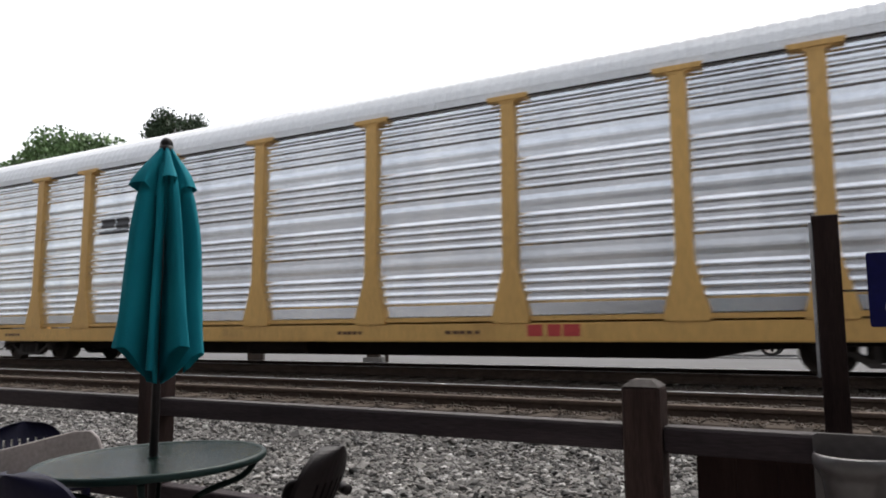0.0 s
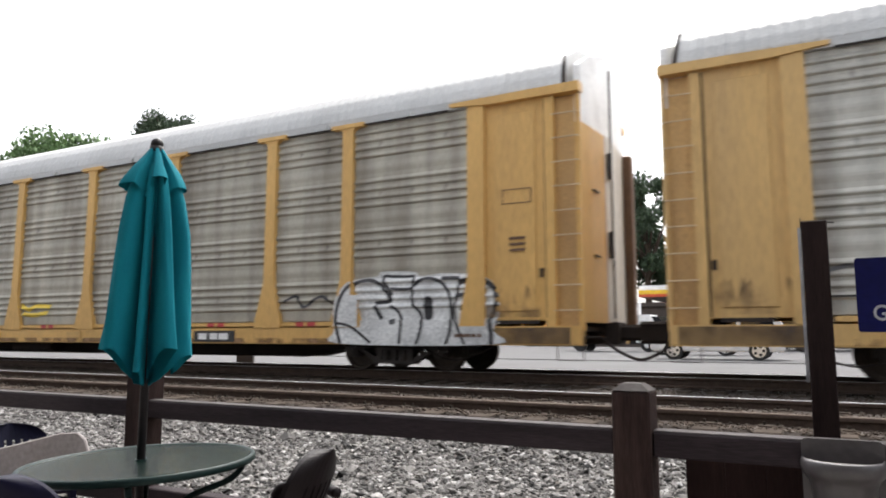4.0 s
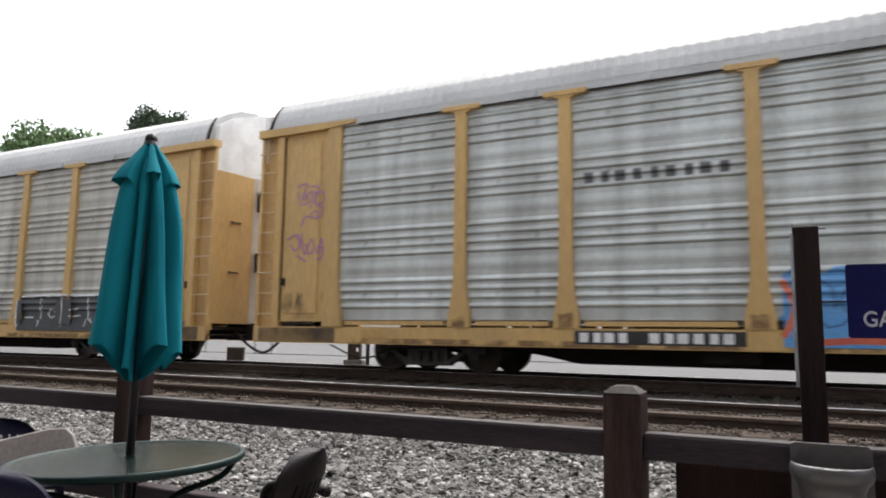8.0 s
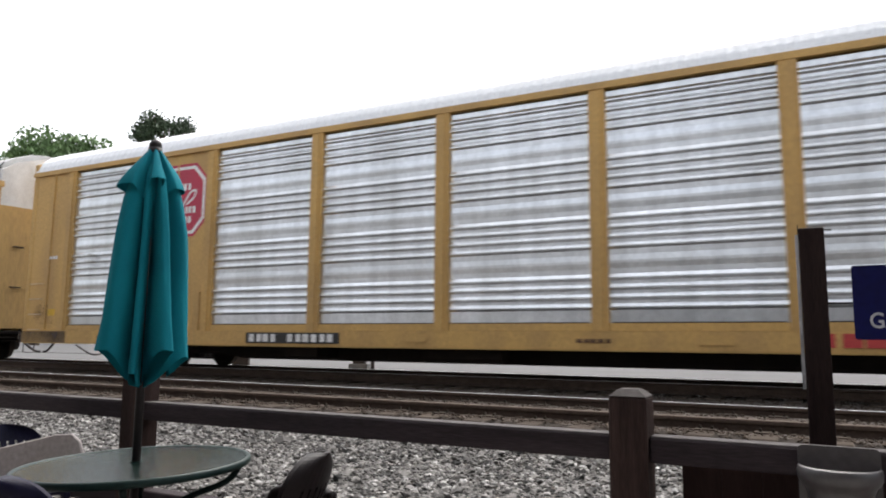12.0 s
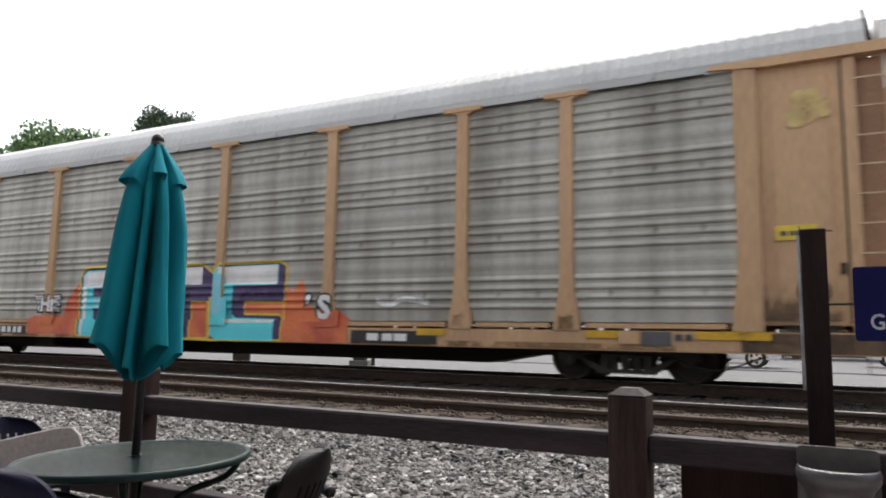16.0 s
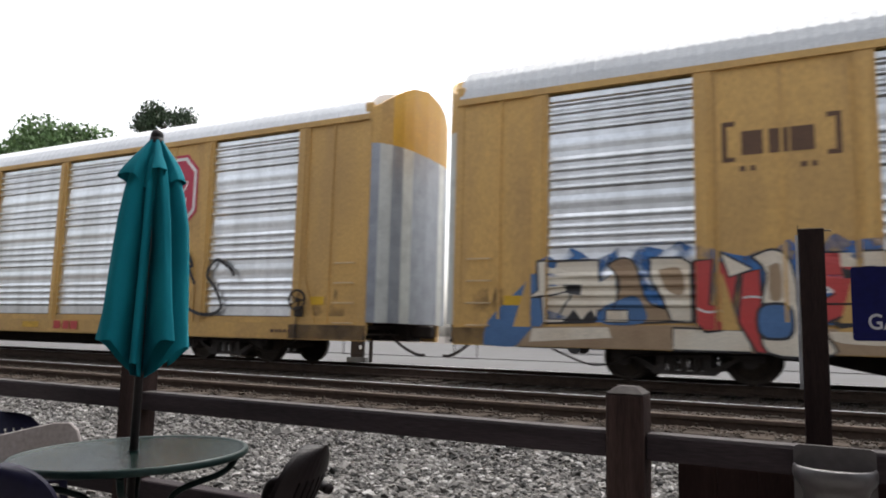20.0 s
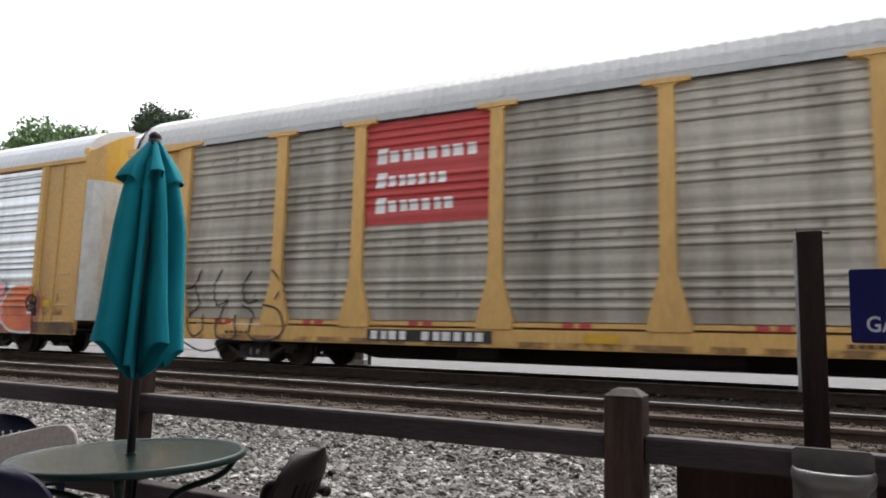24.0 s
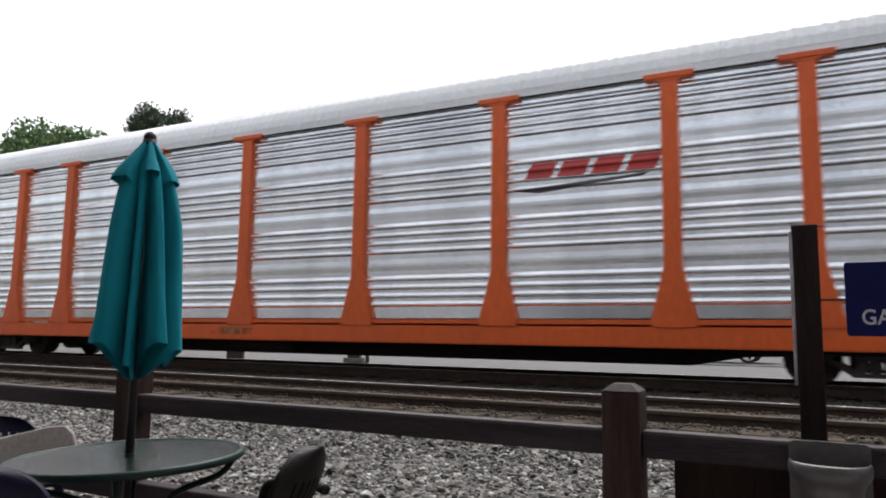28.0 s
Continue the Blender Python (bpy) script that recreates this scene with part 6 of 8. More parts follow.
paint(carH, [(1.47, 0.5), (1.75, 0.81), (3.89, 0.87), (5.86, 0.86), (6.98, 0.79), (7.13, 0.51), (5.99, 0.5), (3.68, 0.5)], TAN_SPRAY, None, 0.05, False, X2, K)
paint(carH, [(1.74, 0.79), (2.98, 0.82), (3.04, 0.66), (1.69, 0.57)], CREAM, None, 0.05, False, X2, K)
paint(carH, [(3.94, 0.83), (4.99, 0.81), (5.01, 0.5), (3.95, 0.5)], CREAM, TAG_BLACK, 0.03, False, X2, K)
paint(carH, [(5.99, 0.81), (6.69, 0.8), (6.93, 0.65), (6.12, 0.66)], CREAM, None, 0.05, True, X2, K)
paint(carH, [(1.82, 1.88), (2.81, 1.88), (2.83, 1.53), (3.09, 1.67), (3.13, 1.16), (2.8, 1.08), (2.77, 0.9), (1.94, 0.87), (1.9, 1.28), (1.68, 1.28), (1.84, 1.4)], CREAM, TAG_BLACK, 0.035, False, X2, K)
paint(carH, [(2.16, 1.59), (2.55, 1.59), (2.53, 1.32), (2.32, 1.35)], TAG_BLACK, None, 0.05, False, X2, K)
stroke(carH, [(1.7, 1.28), (2.04, 1.32), (2.38, 1.37), (2.17, 1.02)], TAG_BLACK, 0.03, X2, K)
paint(carH, [(2.24, 0.9), (2.41, 1.1), (2.54, 0.93), (2.69, 1.1), (2.81, 0.91)], TAG_BLACK, None, 0.05, False, X2, K)
paint(carH, [(2.96, 1.8), (3.19, 1.9), (3.39, 1.79), (3.56, 1.24), (3.9, 1.08), (3.92, 0.92), (2.9, 0.91), (3.07, 1.16), (3.14, 1.53)], TAN_SPRAY, TAG_BLACK, 0.03, True, X2, K)
paint(carH, [(2.88, 1.13), (3.34, 1.31), (3.52, 1.13), (3.5, 0.89), (2.89, 0.88)], STEEL_BLUE, None, 0.05, True, X2, K)
paint(carH, [(2.93, 1.09), (3.27, 1.09), (3.28, 0.9), (2.93, 0.9)], CREAM, TAG_BLACK, 0.025, False, X2, K)
paint(carH, [(3.61, 1.89), (4.07, 1.88), (4.21, 1.79), (4.22, 0.91), (3.92, 0.92), (3.78, 1.29), (3.61, 1.57)], CREAM, TAG_BLACK, 0.035, False, X2, K)
paint(carH, [(3.73, 1.7), (4.05, 1.72), (4.1, 1.34), (3.86, 1.39)], TAN_SPRAY, None, 0.05, True, X2, K)
paint(carH, [(4.24, 1.82), (4.53, 1.83), (4.47, 1.16), (4.57, 1.16), (4.6, 1.78), (4.74, 1.88), (4.86, 1.63), (4.75, 0.94), (4.62, 0.8), (4.41, 0.77), (4.26, 0.93)], RED, TAG_BLACK, 0.035, False, X2, K)
stroke(carH, [(4.28, 1.13), (4.46, 1.06), (4.74, 1.13)], TAG_WHITE, 0.03, X2, K)
paint(carH, [(4.91, 1.63), (5.15, 1.68), (5.17, 1.09), (5.26, 0.5), (5.08, 0.5), (4.84, 0.94)], RED, TAG_BLACK, 0.035, False, X2, K)
stroke(carH, [(4.92, 1.27), (5.02, 1.29), (5.21, 1.27)], TAG_WHITE, 0.03, X2, K)
paint(carH, [(4.61, 1.95), (5.05, 1.69), (4.74, 1.57)], CREAM, TAG_BLACK, 0.035, False, X2, K)
paint(carH, [(5.04, 1.86), (5.31, 1.96), (5.52, 1.83), (5.62, 1.42), (5.64, 1.14), (5.9, 0.81), (6.04, 0.5), (5.23, 0.5), (5.15, 1.09), (5.22, 1.62)], CREAM, TAG_BLACK, 0.035, True, X2, K)
paint(carH, [(5.26, 1.72), (5.41, 1.74), (5.42, 1.28), (5.27, 1.27)], TAN_SPRAY, None, 0.05, True, X2, K)
spot(carH, 5.33, 0.94, 0.43, 0.47, STEEL_BLUE, TAG_BLACK, 0.04, X2, K)
paint(carH, [(6.9, 1.88), (7.16, 1.86), (6.71, 0.96), (6.13, 0.85), (5.99, 0.94), (6.52, 0.96)], TAG_BLACK, None, 0.05, False, X2, K)
paint(carH, [(5.67, 1.9), (6.93, 1.89), (6.7, 1.5), (6.83, 1.32), (6.49, 0.93), (6.2, 1.04), (5.9, 0.9), (5.63, 1.09), (6.06, 1.32), (5.78, 1.56)], RED, TAG_BLACK, 0.035, False, X2, K)
paint(carH, [(6.15, 1.88), (6.87, 1.88), (6.66, 1.52), (6.36, 1.69), (6.16, 1.69)], CREAM, None, 0.05, False, X2, K)
paint(carH, [(6.24, 1.49), (6.7, 1.41), (6.78, 1.28), (6.49, 0.96), (6.31, 1.14)], CREAM, None, 0.05, False, X2, K)
paint(carH, [(6.15, 1.69), (6.56, 1.69), (6.47, 1.53), (6.19, 1.53)], TAG_BLACK, None, 0.05, False, X2, K)
paint(carH, [(5.67, 1.89), (5.87, 1.66), (5.78, 1.54)], PINK, None, 0.05, False, X2, K)
stroke(carH, [(5.69, 1.81), (5.82, 1.52), (6.05, 1.35), (5.66, 1.4)], TAG_WHITE, 0.03, X2, K)
# dark forms edged in pink on blue mist
decal(carH, "graffiti_ground", ragged(7.2, 13.6, 1.0, 2.28, 52, 50, 0.16), AQUA_MIST, 1, posts=X2, plain=K)
decal(carH, "graffiti_ground", ragged(7.2, 13.6, 0.6, 1.95, 57, 50, 0.2), BLUE_MIST, 1, posts=X2, plain=K)
spikes(carH, 7.2, 13.4, 2.15, 16, 0.3, AQUA_MIST, 6, X2, K, 0.25)
paint(carH, [(7.35, 0.5), (7.3, 1.5), (7.8, 1.9), (8.6, 1.75), (9.2, 1.95), (10.0, 1.7), (10.8, 1.95), (11.6, 1.8), (12.4, 1.95), (12.9, 1.7), (13.15, 1.2), (13.1, 0.5)], PLUM, PINK, 0.07, True, X2, K)
for u, z, w, h in ((7.7, 1.15, 0.5, 0.3), (8.45, 0.8, 0.4, 0.25), (9.25, 1.2, 0.35, 0.4), (10.1, 0.85, 0.6, 0.2), (10.9, 1.3, 0.3, 0.35), (11.55, 0.85, 0.4, 0.25), (12.35, 1.2, 0.35, 0.35), (12.75, 0.75, 0.3, 0.25)):
    spot(carH, u, z, w, h, PINK, None, 0, X2, K)
decal(carH, "graffiti_ground", ragged(7.3, 13.2, 0.5, 0.75, 53, 40, 0.1), PINK_MIST, 2, posts=X2, plain=K)
paint(carH, [(7.48, 0.87), (7.86, 1.18), (8.04, 0.81), (7.9, 0.5), (7.43, 0.5)], PLUM, PINK, 0.045, True, X2, K)
paint(carH, [(7.7, 1.81), (8.13, 1.89), (8.4, 1.73), (8.27, 1.37), (7.85, 1.34)], PLUM, PINK, 0.045, True, X2, K)
paint(carH, [(8.28, 1.8), (8.6, 1.61), (8.85, 1.36), (8.8, 0.88), (8.34, 0.85)], PLUM, PINK, 0.045, True, X2, K)
paint(carH, [(8.78, 1.66), (9.11, 1.72), (9.3, 1.54), (9.28, 1.07), (9.09, 0.83), (8.97, 0.89), (9.05, 1.3)], PLUM, PINK, 0.045, True, X2, K)
paint(carH, [(9.49, 1.82), (9.87, 1.88), (9.92, 1.71), (9.7, 1.48), (9.71, 1.13), (9.49, 1.18)], PLUM, PINK, 0.045, True, X2, K)
paint(carH, [(9.86, 1.27), (10.43, 1.38), (10.88, 1.3), (11.09, 0.97), (11.1, 0.77), (10.7, 0.91), (10.1, 1.16)], PLUM, PINK, 0.045, True, X2, K)
paint(carH, [(10.48, 1.74), (10.74, 1.86), (11.09, 1.85), (11.14, 1.41), (10.75, 1.4), (10.61, 1.46)], PLUM, PINK, 0.045, True, X2, K)
paint(carH, [(9.08, 0.82), (9.42, 1.1), (9.84, 1.07), (10.06, 0.81), (9.99, 0.62), (9.72, 0.66), (9.64, 0.81), (9.22, 0.77)], PLUM, PINK, 0.045, True, X2, K)
paint(carH, [(11.46, 1.84), (11.67, 1.89), (11.85, 1.77), (12.09, 1.6), (12.26, 1.71), (12.21, 1.4), (11.98, 1.16), (11.74, 1.24), (11.62, 1.51), (11.46, 1.57)], PLUM, PINK, 0.045, True, X2, K)
paint(carH, [(12.27, 1.83), (12.6, 1.84), (12.83, 1.66), (12.81, 1.34), (12.71, 1.14), (12.55, 1.34), (12.32, 1.4)], PLUM, PINK, 0.045, True, X2, K)
paint(carH, [(11.1, 1.3), (11.44, 1.43), (11.68, 1.4), (11.92, 1.08), (11.56, 1.13), (11.32, 1.24)], PLUM, PINK, 0.045, True, X2, K)
paint(carH, [(11.2, 1.13), (11.35, 1.17), (11.46, 0.82), (11.18, 0.82)], PLUM, PINK, 0.045, True, X2, K)
paint(carH, [(11.5, 1.12), (11.81, 0.97), (12, 0.8), (11.57, 0.8)], PLUM, PINK, 0.045, True, X2, K)
paint(carH, [(12.04, 0.87), (12.32, 1.06), (12.56, 0.85), (12.59, 0.5), (12.05, 0.5)], PLUM, PINK, 0.045, True, X2, K)
paint(carH, [(10.05, 0.9), (10.64, 0.9), (10.73, 0.51), (10.13, 0.52)], PLUM, PINK, 0.045, True, X2, K)
paint(carH, [(12.77, 0.83), (13.04, 0.93), (13.21, 0.83), (13.1, 0.5), (12.72, 0.52)], PLUM, PINK, 0.045, True, X2, K)
paint(carH, [(12.93, 1.42), (13.2, 1.39), (13.23, 1.09), (13.01, 0.96)], PLUM, PINK, 0.045, True, X2, K)
paint(carH, [(8.79, 0.76), (9.08, 0.8), (9.17, 0.5), (8.73, 0.5)], PLUM, PINK, 0.045, True, X2, K)
paint(carH, [(10.18, 0.59), (10.58, 0.58), (10.59, 0.5), (10.18, 0.5)], OUTLINE_YELLOW, None, 0.05, False, X2, K)
paint(carH, [(10.9, 0.6), (11.52, 0.6), (11.52, 0.5), (10.9, 0.5)], SKY_SPRAY, None, 0.05, True, X2, K)
paint(carH, [(13.18, 0.66), (13.36, 0.84), (13.51, 0.51), (13.2, 0.51)], OUTLINE_YELLOW, None, 0.05, False, X2, K)
# lime and aqua forms edged in black on coral
decal(carH, "graffiti_ground", ragged(13.2, 20.7, 0.6, 1.85, 54, 50, 0.14), CORAL_MIST, 1, posts=X2, plain=K)
decal(carH, "graffiti_ground", ragged(13.2, 19.6, 0.5, 1.15, 55, 40, 0.1), SKY_SPRAY, 2, posts=X2, plain=K)
paint(carH, [(13.24, 1.39), (13.29, 1.7), (13.67, 1.8), (13.89, 1.92), (13.82, 1.63), (13.39, 1.13)], CORAL, RED, 0.035, True, X2, K)
paint(carH, [(14.6, 1.59), (14.81, 2.04), (15.23, 2.05), (15.39, 2.18), (15.57, 2.08), (15.03, 1.71)], CORAL, RED, 0.035, True, X2, K)
paint(carH, [(16.25, 1.67), (16.36, 1.97), (16.72, 2.11), (16.96, 1.98), (17.3, 2.08), (17.42, 1.92), (16.91, 1.83), (16.34, 1.53)], CORAL, RED, 0.035, True, X2, K)
paint(carH, [(18.13, 1.95), (18.31, 1.66), (18.6, 1.61), (18.82, 1.74), (18.77, 1.38), (18.4, 1.17), (18.18, 1.17)], CORAL, RED, 0.035, True, X2, K)
paint(carH, [(15, 1.77), (15.23, 1.93), (15.51, 1.97), (15.12, 1.61)], OUTLINE_YELLOW, None, 0.05, True, X2, K)
paint(carH, [(16.51, 1.79), (16.82, 1.94), (17.11, 1.93), (16.77, 1.74)], PINK, None, 0.05, True, X2, K)
paint(carH, [(18.28, 1.47), (18.6, 1.49), (18.64, 1.33), (18.34, 1.24)], PINK, None, 0.05, True, X2, K)
paint(carH, [(13.37, 0.82), (15.02, 0.87), (14.98, 0.5), (13.46, 0.51)], SKY_SPRAY, None, 0.05, False, X2, K)
paint(carH, [(15.02, 0.85), (15.57, 0.86), (15.8, 0.52), (15.08, 0.5)], LIME, TAG_BLACK, 0.025, True, X2, K)
paint(carH, [(15.73, 0.86), (16.82, 0.87), (16.82, 0.6), (16.31, 0.51)], SKY_SPRAY, TAG_BLACK, 0.025, True, X2, K)
paint(carH, [(16.86, 0.88), (17.39, 0.86), (17.53, 0.5), (16.91, 0.55)], LIME, TAG_BLACK, 0.025, True, X2, K)
paint(carH, [(13.38, 0.88), (13.56, 1.3), (14.05, 1.91), (14.29, 2.09), (14.54, 1.89), (14.42, 1.68), (14.55, 1.46), (14.43, 0.96), (14.19, 0.9)], SKY_SPRAY, TAG_BLACK, 0.04, True, X2, K)
paint(carH, [(13.86, 1.35), (14.05, 1.66), (14.08, 0.96), (13.84, 0.91)], LIME, None, 0.05, True, X2, K)
paint(carH, [(13.71, 1.3), (13.8, 1.44), (13.84, 0.94), (13.7, 0.91)], TAG_BLACK, None, 0.05, True, X2, K)
paint(carH, [(14.77, 1.02), (14.76, 1.51), (14.94, 1.78), (15.28, 1.85), (15.57, 1.66), (15.66, 1.35), (15.52, 1.03), (15.24, 0.92)], LIME, TAG_BLACK, 0.04, True, X2, K)
paint(carH, [(15.17, 1.44), (15.36, 1.4), (15.31, 0.97), (15.14, 1.09)], TAG_BLACK, None, 0.05, True, X2, K)
spot(carH, 15.45, 1.61, 0.22, 0.16, STEEL_BLUE, None, 0.04, X2, K)
paint(carH, [(15.51, 2.02), (15.63, 2.08), (15.69, 1.45), (15.9, 1.28), (15.52, 1.03), (15.58, 1.61)], GREY_INK, None, 0.05, True, X2, K)
paint(carH, [(15.61, 2.05), (15.78, 2.1), (16.29, 1.95), (16.18, 1.65), (16.22, 1.55), (15.9, 1.29), (15.73, 1.55)], TAG_WHITE, TAG_BLACK, 0.04, False, X2, K)
stroke(carH, [(15.78, 1.86), (15.82, 1.65), (15.95, 1.96)], TAG_BLACK, 0.03, X2, K)
stroke(carH, [(15.93, 1.65), (16.03, 1.78), (16.06, 1.65), (16.13, 1.8)], TAG_BLACK, 0.03, X2, K)
paint(carH, [(16.22, 1.45), (16.97, 1.77), (16.84, 1.44), (16.36, 1.39)], GREY, TAG_BLACK, 0.03, False, X2, K)
paint(carH, [(15.76, 0.91), (15.8, 1.09), (16.1, 1.32), (16.46, 1.34), (16.72, 1.18), (16.82, 0.91), (16.41, 0.9), (16.21, 1.09)], SKY_SPRAY, TAG_BLACK, 0.04, True, X2, K)
paint(carH, [(16.16, 1.03), (16.52, 1.04), (16.46, 0.88), (16.21, 0.88)], TAG_BLACK, None, 0.05, True, X2, K)
paint(carH, [(16.71, 1.13), (16.76, 1.44), (16.96, 1.78), (17.25, 1.85), (17.5, 1.67), (17.54, 1.29), (17.49, 0.95), (17.15, 0.94), (16.96, 1.13)], LIME, TAG_BLACK, 0.04, True, X2, K)
paint(carH, [(16.94, 1.68), (17.11, 1.8), (17.35, 1.75), (17.39, 1.58), (17.06, 1.53)], SKY_SPRAY, None, 0.05, True, X2, K)
paint(carH, [(17.02, 1.39), (17.16, 1.34), (17.11, 1.04), (17.01, 1.13)], TAG_BLACK, None, 0.05, True, X2, K)
paint(carH, [(17.5, 0.88), (17.58, 1.34), (17.56, 1.77), (17.49, 1.92), (17.77, 1.99), (18.06, 1.88), (18.2, 1.57), (18.13, 1.15), (17.9, 0.9)], SKY_SPRAY, TAG_BLACK, 0.045, True, X2, K)
paint(carH, [(17.8, 1.34), (17.95, 1.38), (18.04, 1.05), (17.85, 0.93), (17.76, 1.04)], LIME, TAG_BLACK, 0.03, True, X2, K)
paint(carH, [(17.88, 0.88), (18.2, 1.03), (18.51, 1.05), (18.68, 0.88), (18.69, 0.51), (17.57, 0.52), (17.57, 0.71)], SKY_SPRAY, TAG_BLACK, 0.04, True, X2, K)
paint(carH, [(18.2, 0.96), (18.42, 0.98), (18.46, 0.88), (18.24, 0.86)], LIME, None, 0.05, True, X2, K)
spot(carH, 18.46, 1.91, 0.22, 0.20, DARK_INK, None, 0.04, X2, K)
paint(carH, [(18.42, 1.14), (18.89, 1.26), (19.37, 1.2), (19.35, 0.53), (18.71, 0.51), (18.68, 0.92)], TAN_SPRAY, None, 0.05, True, X2, K)
stroke(carH, [(18.59, 1.1), (18.97, 1.17), (19.29, 1.11)], TAG_WHITE, 0.05, X2, K)
stroke(carH, [(18.8, 1.02), (19.09, 1.09), (19.28, 1)], TAG_WHITE, 0.04, X2, K)
paint(carH, [(18.82, 1.73), (19.23, 1.78), (19.05, 1.14), (18.85, 1.29)], GREEN_MIST, None, 0.05, True, X2, K)
# pink bubble forms with white edges, brown wash
decal(carH, "graffiti_ground", ragged(19.6, 25.6, 0.5, 1.6, 56, 40, 0.25), PINK_MIST, 1, posts=X2, plain=K)
decal(carH, "graffiti_ground", ragged(19.8, 22.0, 0.9, 2.0, 59, 16, 0.2), GREEN_MIST, 1, posts=X2, plain=K)
wild(carH, [("C", 20.1, 21.7, 0.55, 1.9), ("D", 21.5, 23.2, 0.6, 2.05), ("S", 23.0, 24.2, 0.55, 1.8), ("E", 24.0, 25.5, 0.55, 1.7)], [PINK, CORAL], TAG_WHITE, 0.42, 0.06, X2, 3, K, TAN_SPRAY)
reporting_plate(carH, 7.55, 2.3, LEN1, plate=False)

# ninth car
red_emblem(carI)
reporting_plate(carI, 6.80, 2.48, LEN1)
tag(carI, [[(1.9, 1.55), (2.3, 1.6), (2.5, 1.95)], [(2.5, 1.95), (2.35, 1.6), (2.5, 1.2), (2.2, 0.95), (2.4, 0.55), (2.7, 0.7), (2.6, 1.0)],
           [(3.1, 1.95), (2.9, 1.6), (3.0, 1.2), (3.3, 1.3), (3.1, 1.0), (3.1, 0.55), (3.6, 0.55), (3.5, 1.0)], [(3.9, 1.9), (3.7, 1.6), (3.8, 1.25), (4.1, 1.3)],
           [(3.7, 1.2), (4.0, 1.0), (4.0, 0.55), (4.6, 0.52), (4.85, 0.75), (4.7, 1.1), (4.3, 1.2)], [(4.5, 1.9), (4.75, 1.6), (4.6, 1.3)]], 0.04, TAG_BLACK, X1)
tag(carI, [[(0.95, 1.6), (1.15, 1.75), (1.3, 1.55), (1.05, 1.5), (1.35, 1.7), (1.5, 1.6)]], 0.03, TAG_BLACK, plain=True)
decal(carI, "sill_plate", rects((20.55 - HALF, 20.85 - HALF, 0.54, 0.74), (20.95 - HALF, 21.25 - HALF, 0.54, 0.74)), PLATE_BLACK, 1, plain=True)
bar_row(carI, "sill_emblem", 18.1 - HALF, 0.58, 0.9, 0.17, 3, RED, 0, plain=True)
leaf_marks(carI, 1.1)
leaf_marks(carI, 26.0)
sill_marks(carI)

# tenth car: slanted emblem with a dark sweep
bm = bmesh.new()
for i in range(4):
    x = 18.25 - HALF + i * 0.56
    poly(bm, [(x, 3.24), (x + 0.46, 3.24), (x + 0.58, 3.50), (x + 0.12, 3.50)])
decal(carJ, "slanted_emblem", bm, RED, 1, label="red slanted emblem bars")
decal(carJ, "emblem_sweep", poly_bm([(18.05 - HALF, 3.06), (20.3 - HALF, 3.20), (20.2 - HALF, 3.15), (18.5 - HALF, 3.0)]), DARK_INK, 2)
bar_row(carJ, "stencil_bar", 0.95 - HALF, 2.0, 0.36, 0.10, 4, DARK_INK, 1, plain=True)
bar_row(carJ, "sill_emblem", 11.4 - HALF, 0.6, 1.2, 0.14, 6, RUST, 0, plain=True)

# ---- ground, tracks, road ----
# grey of the added roof and wall, set for what the steel sides reflect
UNSEEN_WALL = mat("grey_wall_siding", (0.20, 0.205, 0.215), 0.8)


def sheet(name, x0, x1, y0, y1, z, material, label, category, thick=0.1):
    return lone(name, new_box(x0, x1, y0, y1, z - thick, z), material, label, category, kind="structure")


def ground_mesh():
    """One sheet from behind the patio to the horizon; it rises from the patio to the track bed."""
    ys = [-400, -20, 2.95, 3.0, 3.6, 5.0, 6.0, 6.25, 6.42, 6.5, 8.9, 9.4, 10.8, 14.6, 15.4, 60, 400, 3000]
    zs = [-0.02, -0.02, -0.02, 0.16, 0.22, 0.29, 0.385, 0.38, 0.39, 0.47, 0.47, 0.415, 0.40, 0.40, 0.27, 0.27, 0.27, 0.27]
    xs = [-3000, -300, -60, -25, -12, -6, 0, 6, 15, 60, 300, 3000]
    bm = bmesh.new()
    grid = [[bm.verts.new((x, y, z)) for x in xs] for y, z in zip(ys, zs)]
    for a, b in zip(grid, grid[1:]):
        for i in range(len(xs) - 1):
            bm.faces.new((a[i], a[i + 1], b[i + 1], b[i]))
    return bm


lone("ground", ground_mesh(), DIRT, "bare brown ground that reaches the horizon under tracks and town", "ground", kind="structure")
sheet("road", -300, 300, 15.6, 27.0, 0.33, ROAD, "pale concrete road beyond the tracks", "road")
sheet("pavement", -300, 300, 27.0, 75.0, 0.36, ROAD, "pale concrete forecourt of the filling station", "pavement")
sheet("patio", -9, 5, -6, 2.4, 0.0, PATIO, "concrete patio floor beside the fence", "floor", 0.2)
lone("road_marking", new_box(-6.2, -4.4, 17.6, 17.75, 0.334, 0.338), WHITE, "worn white line painted on the road", "road marking", kind="structure")


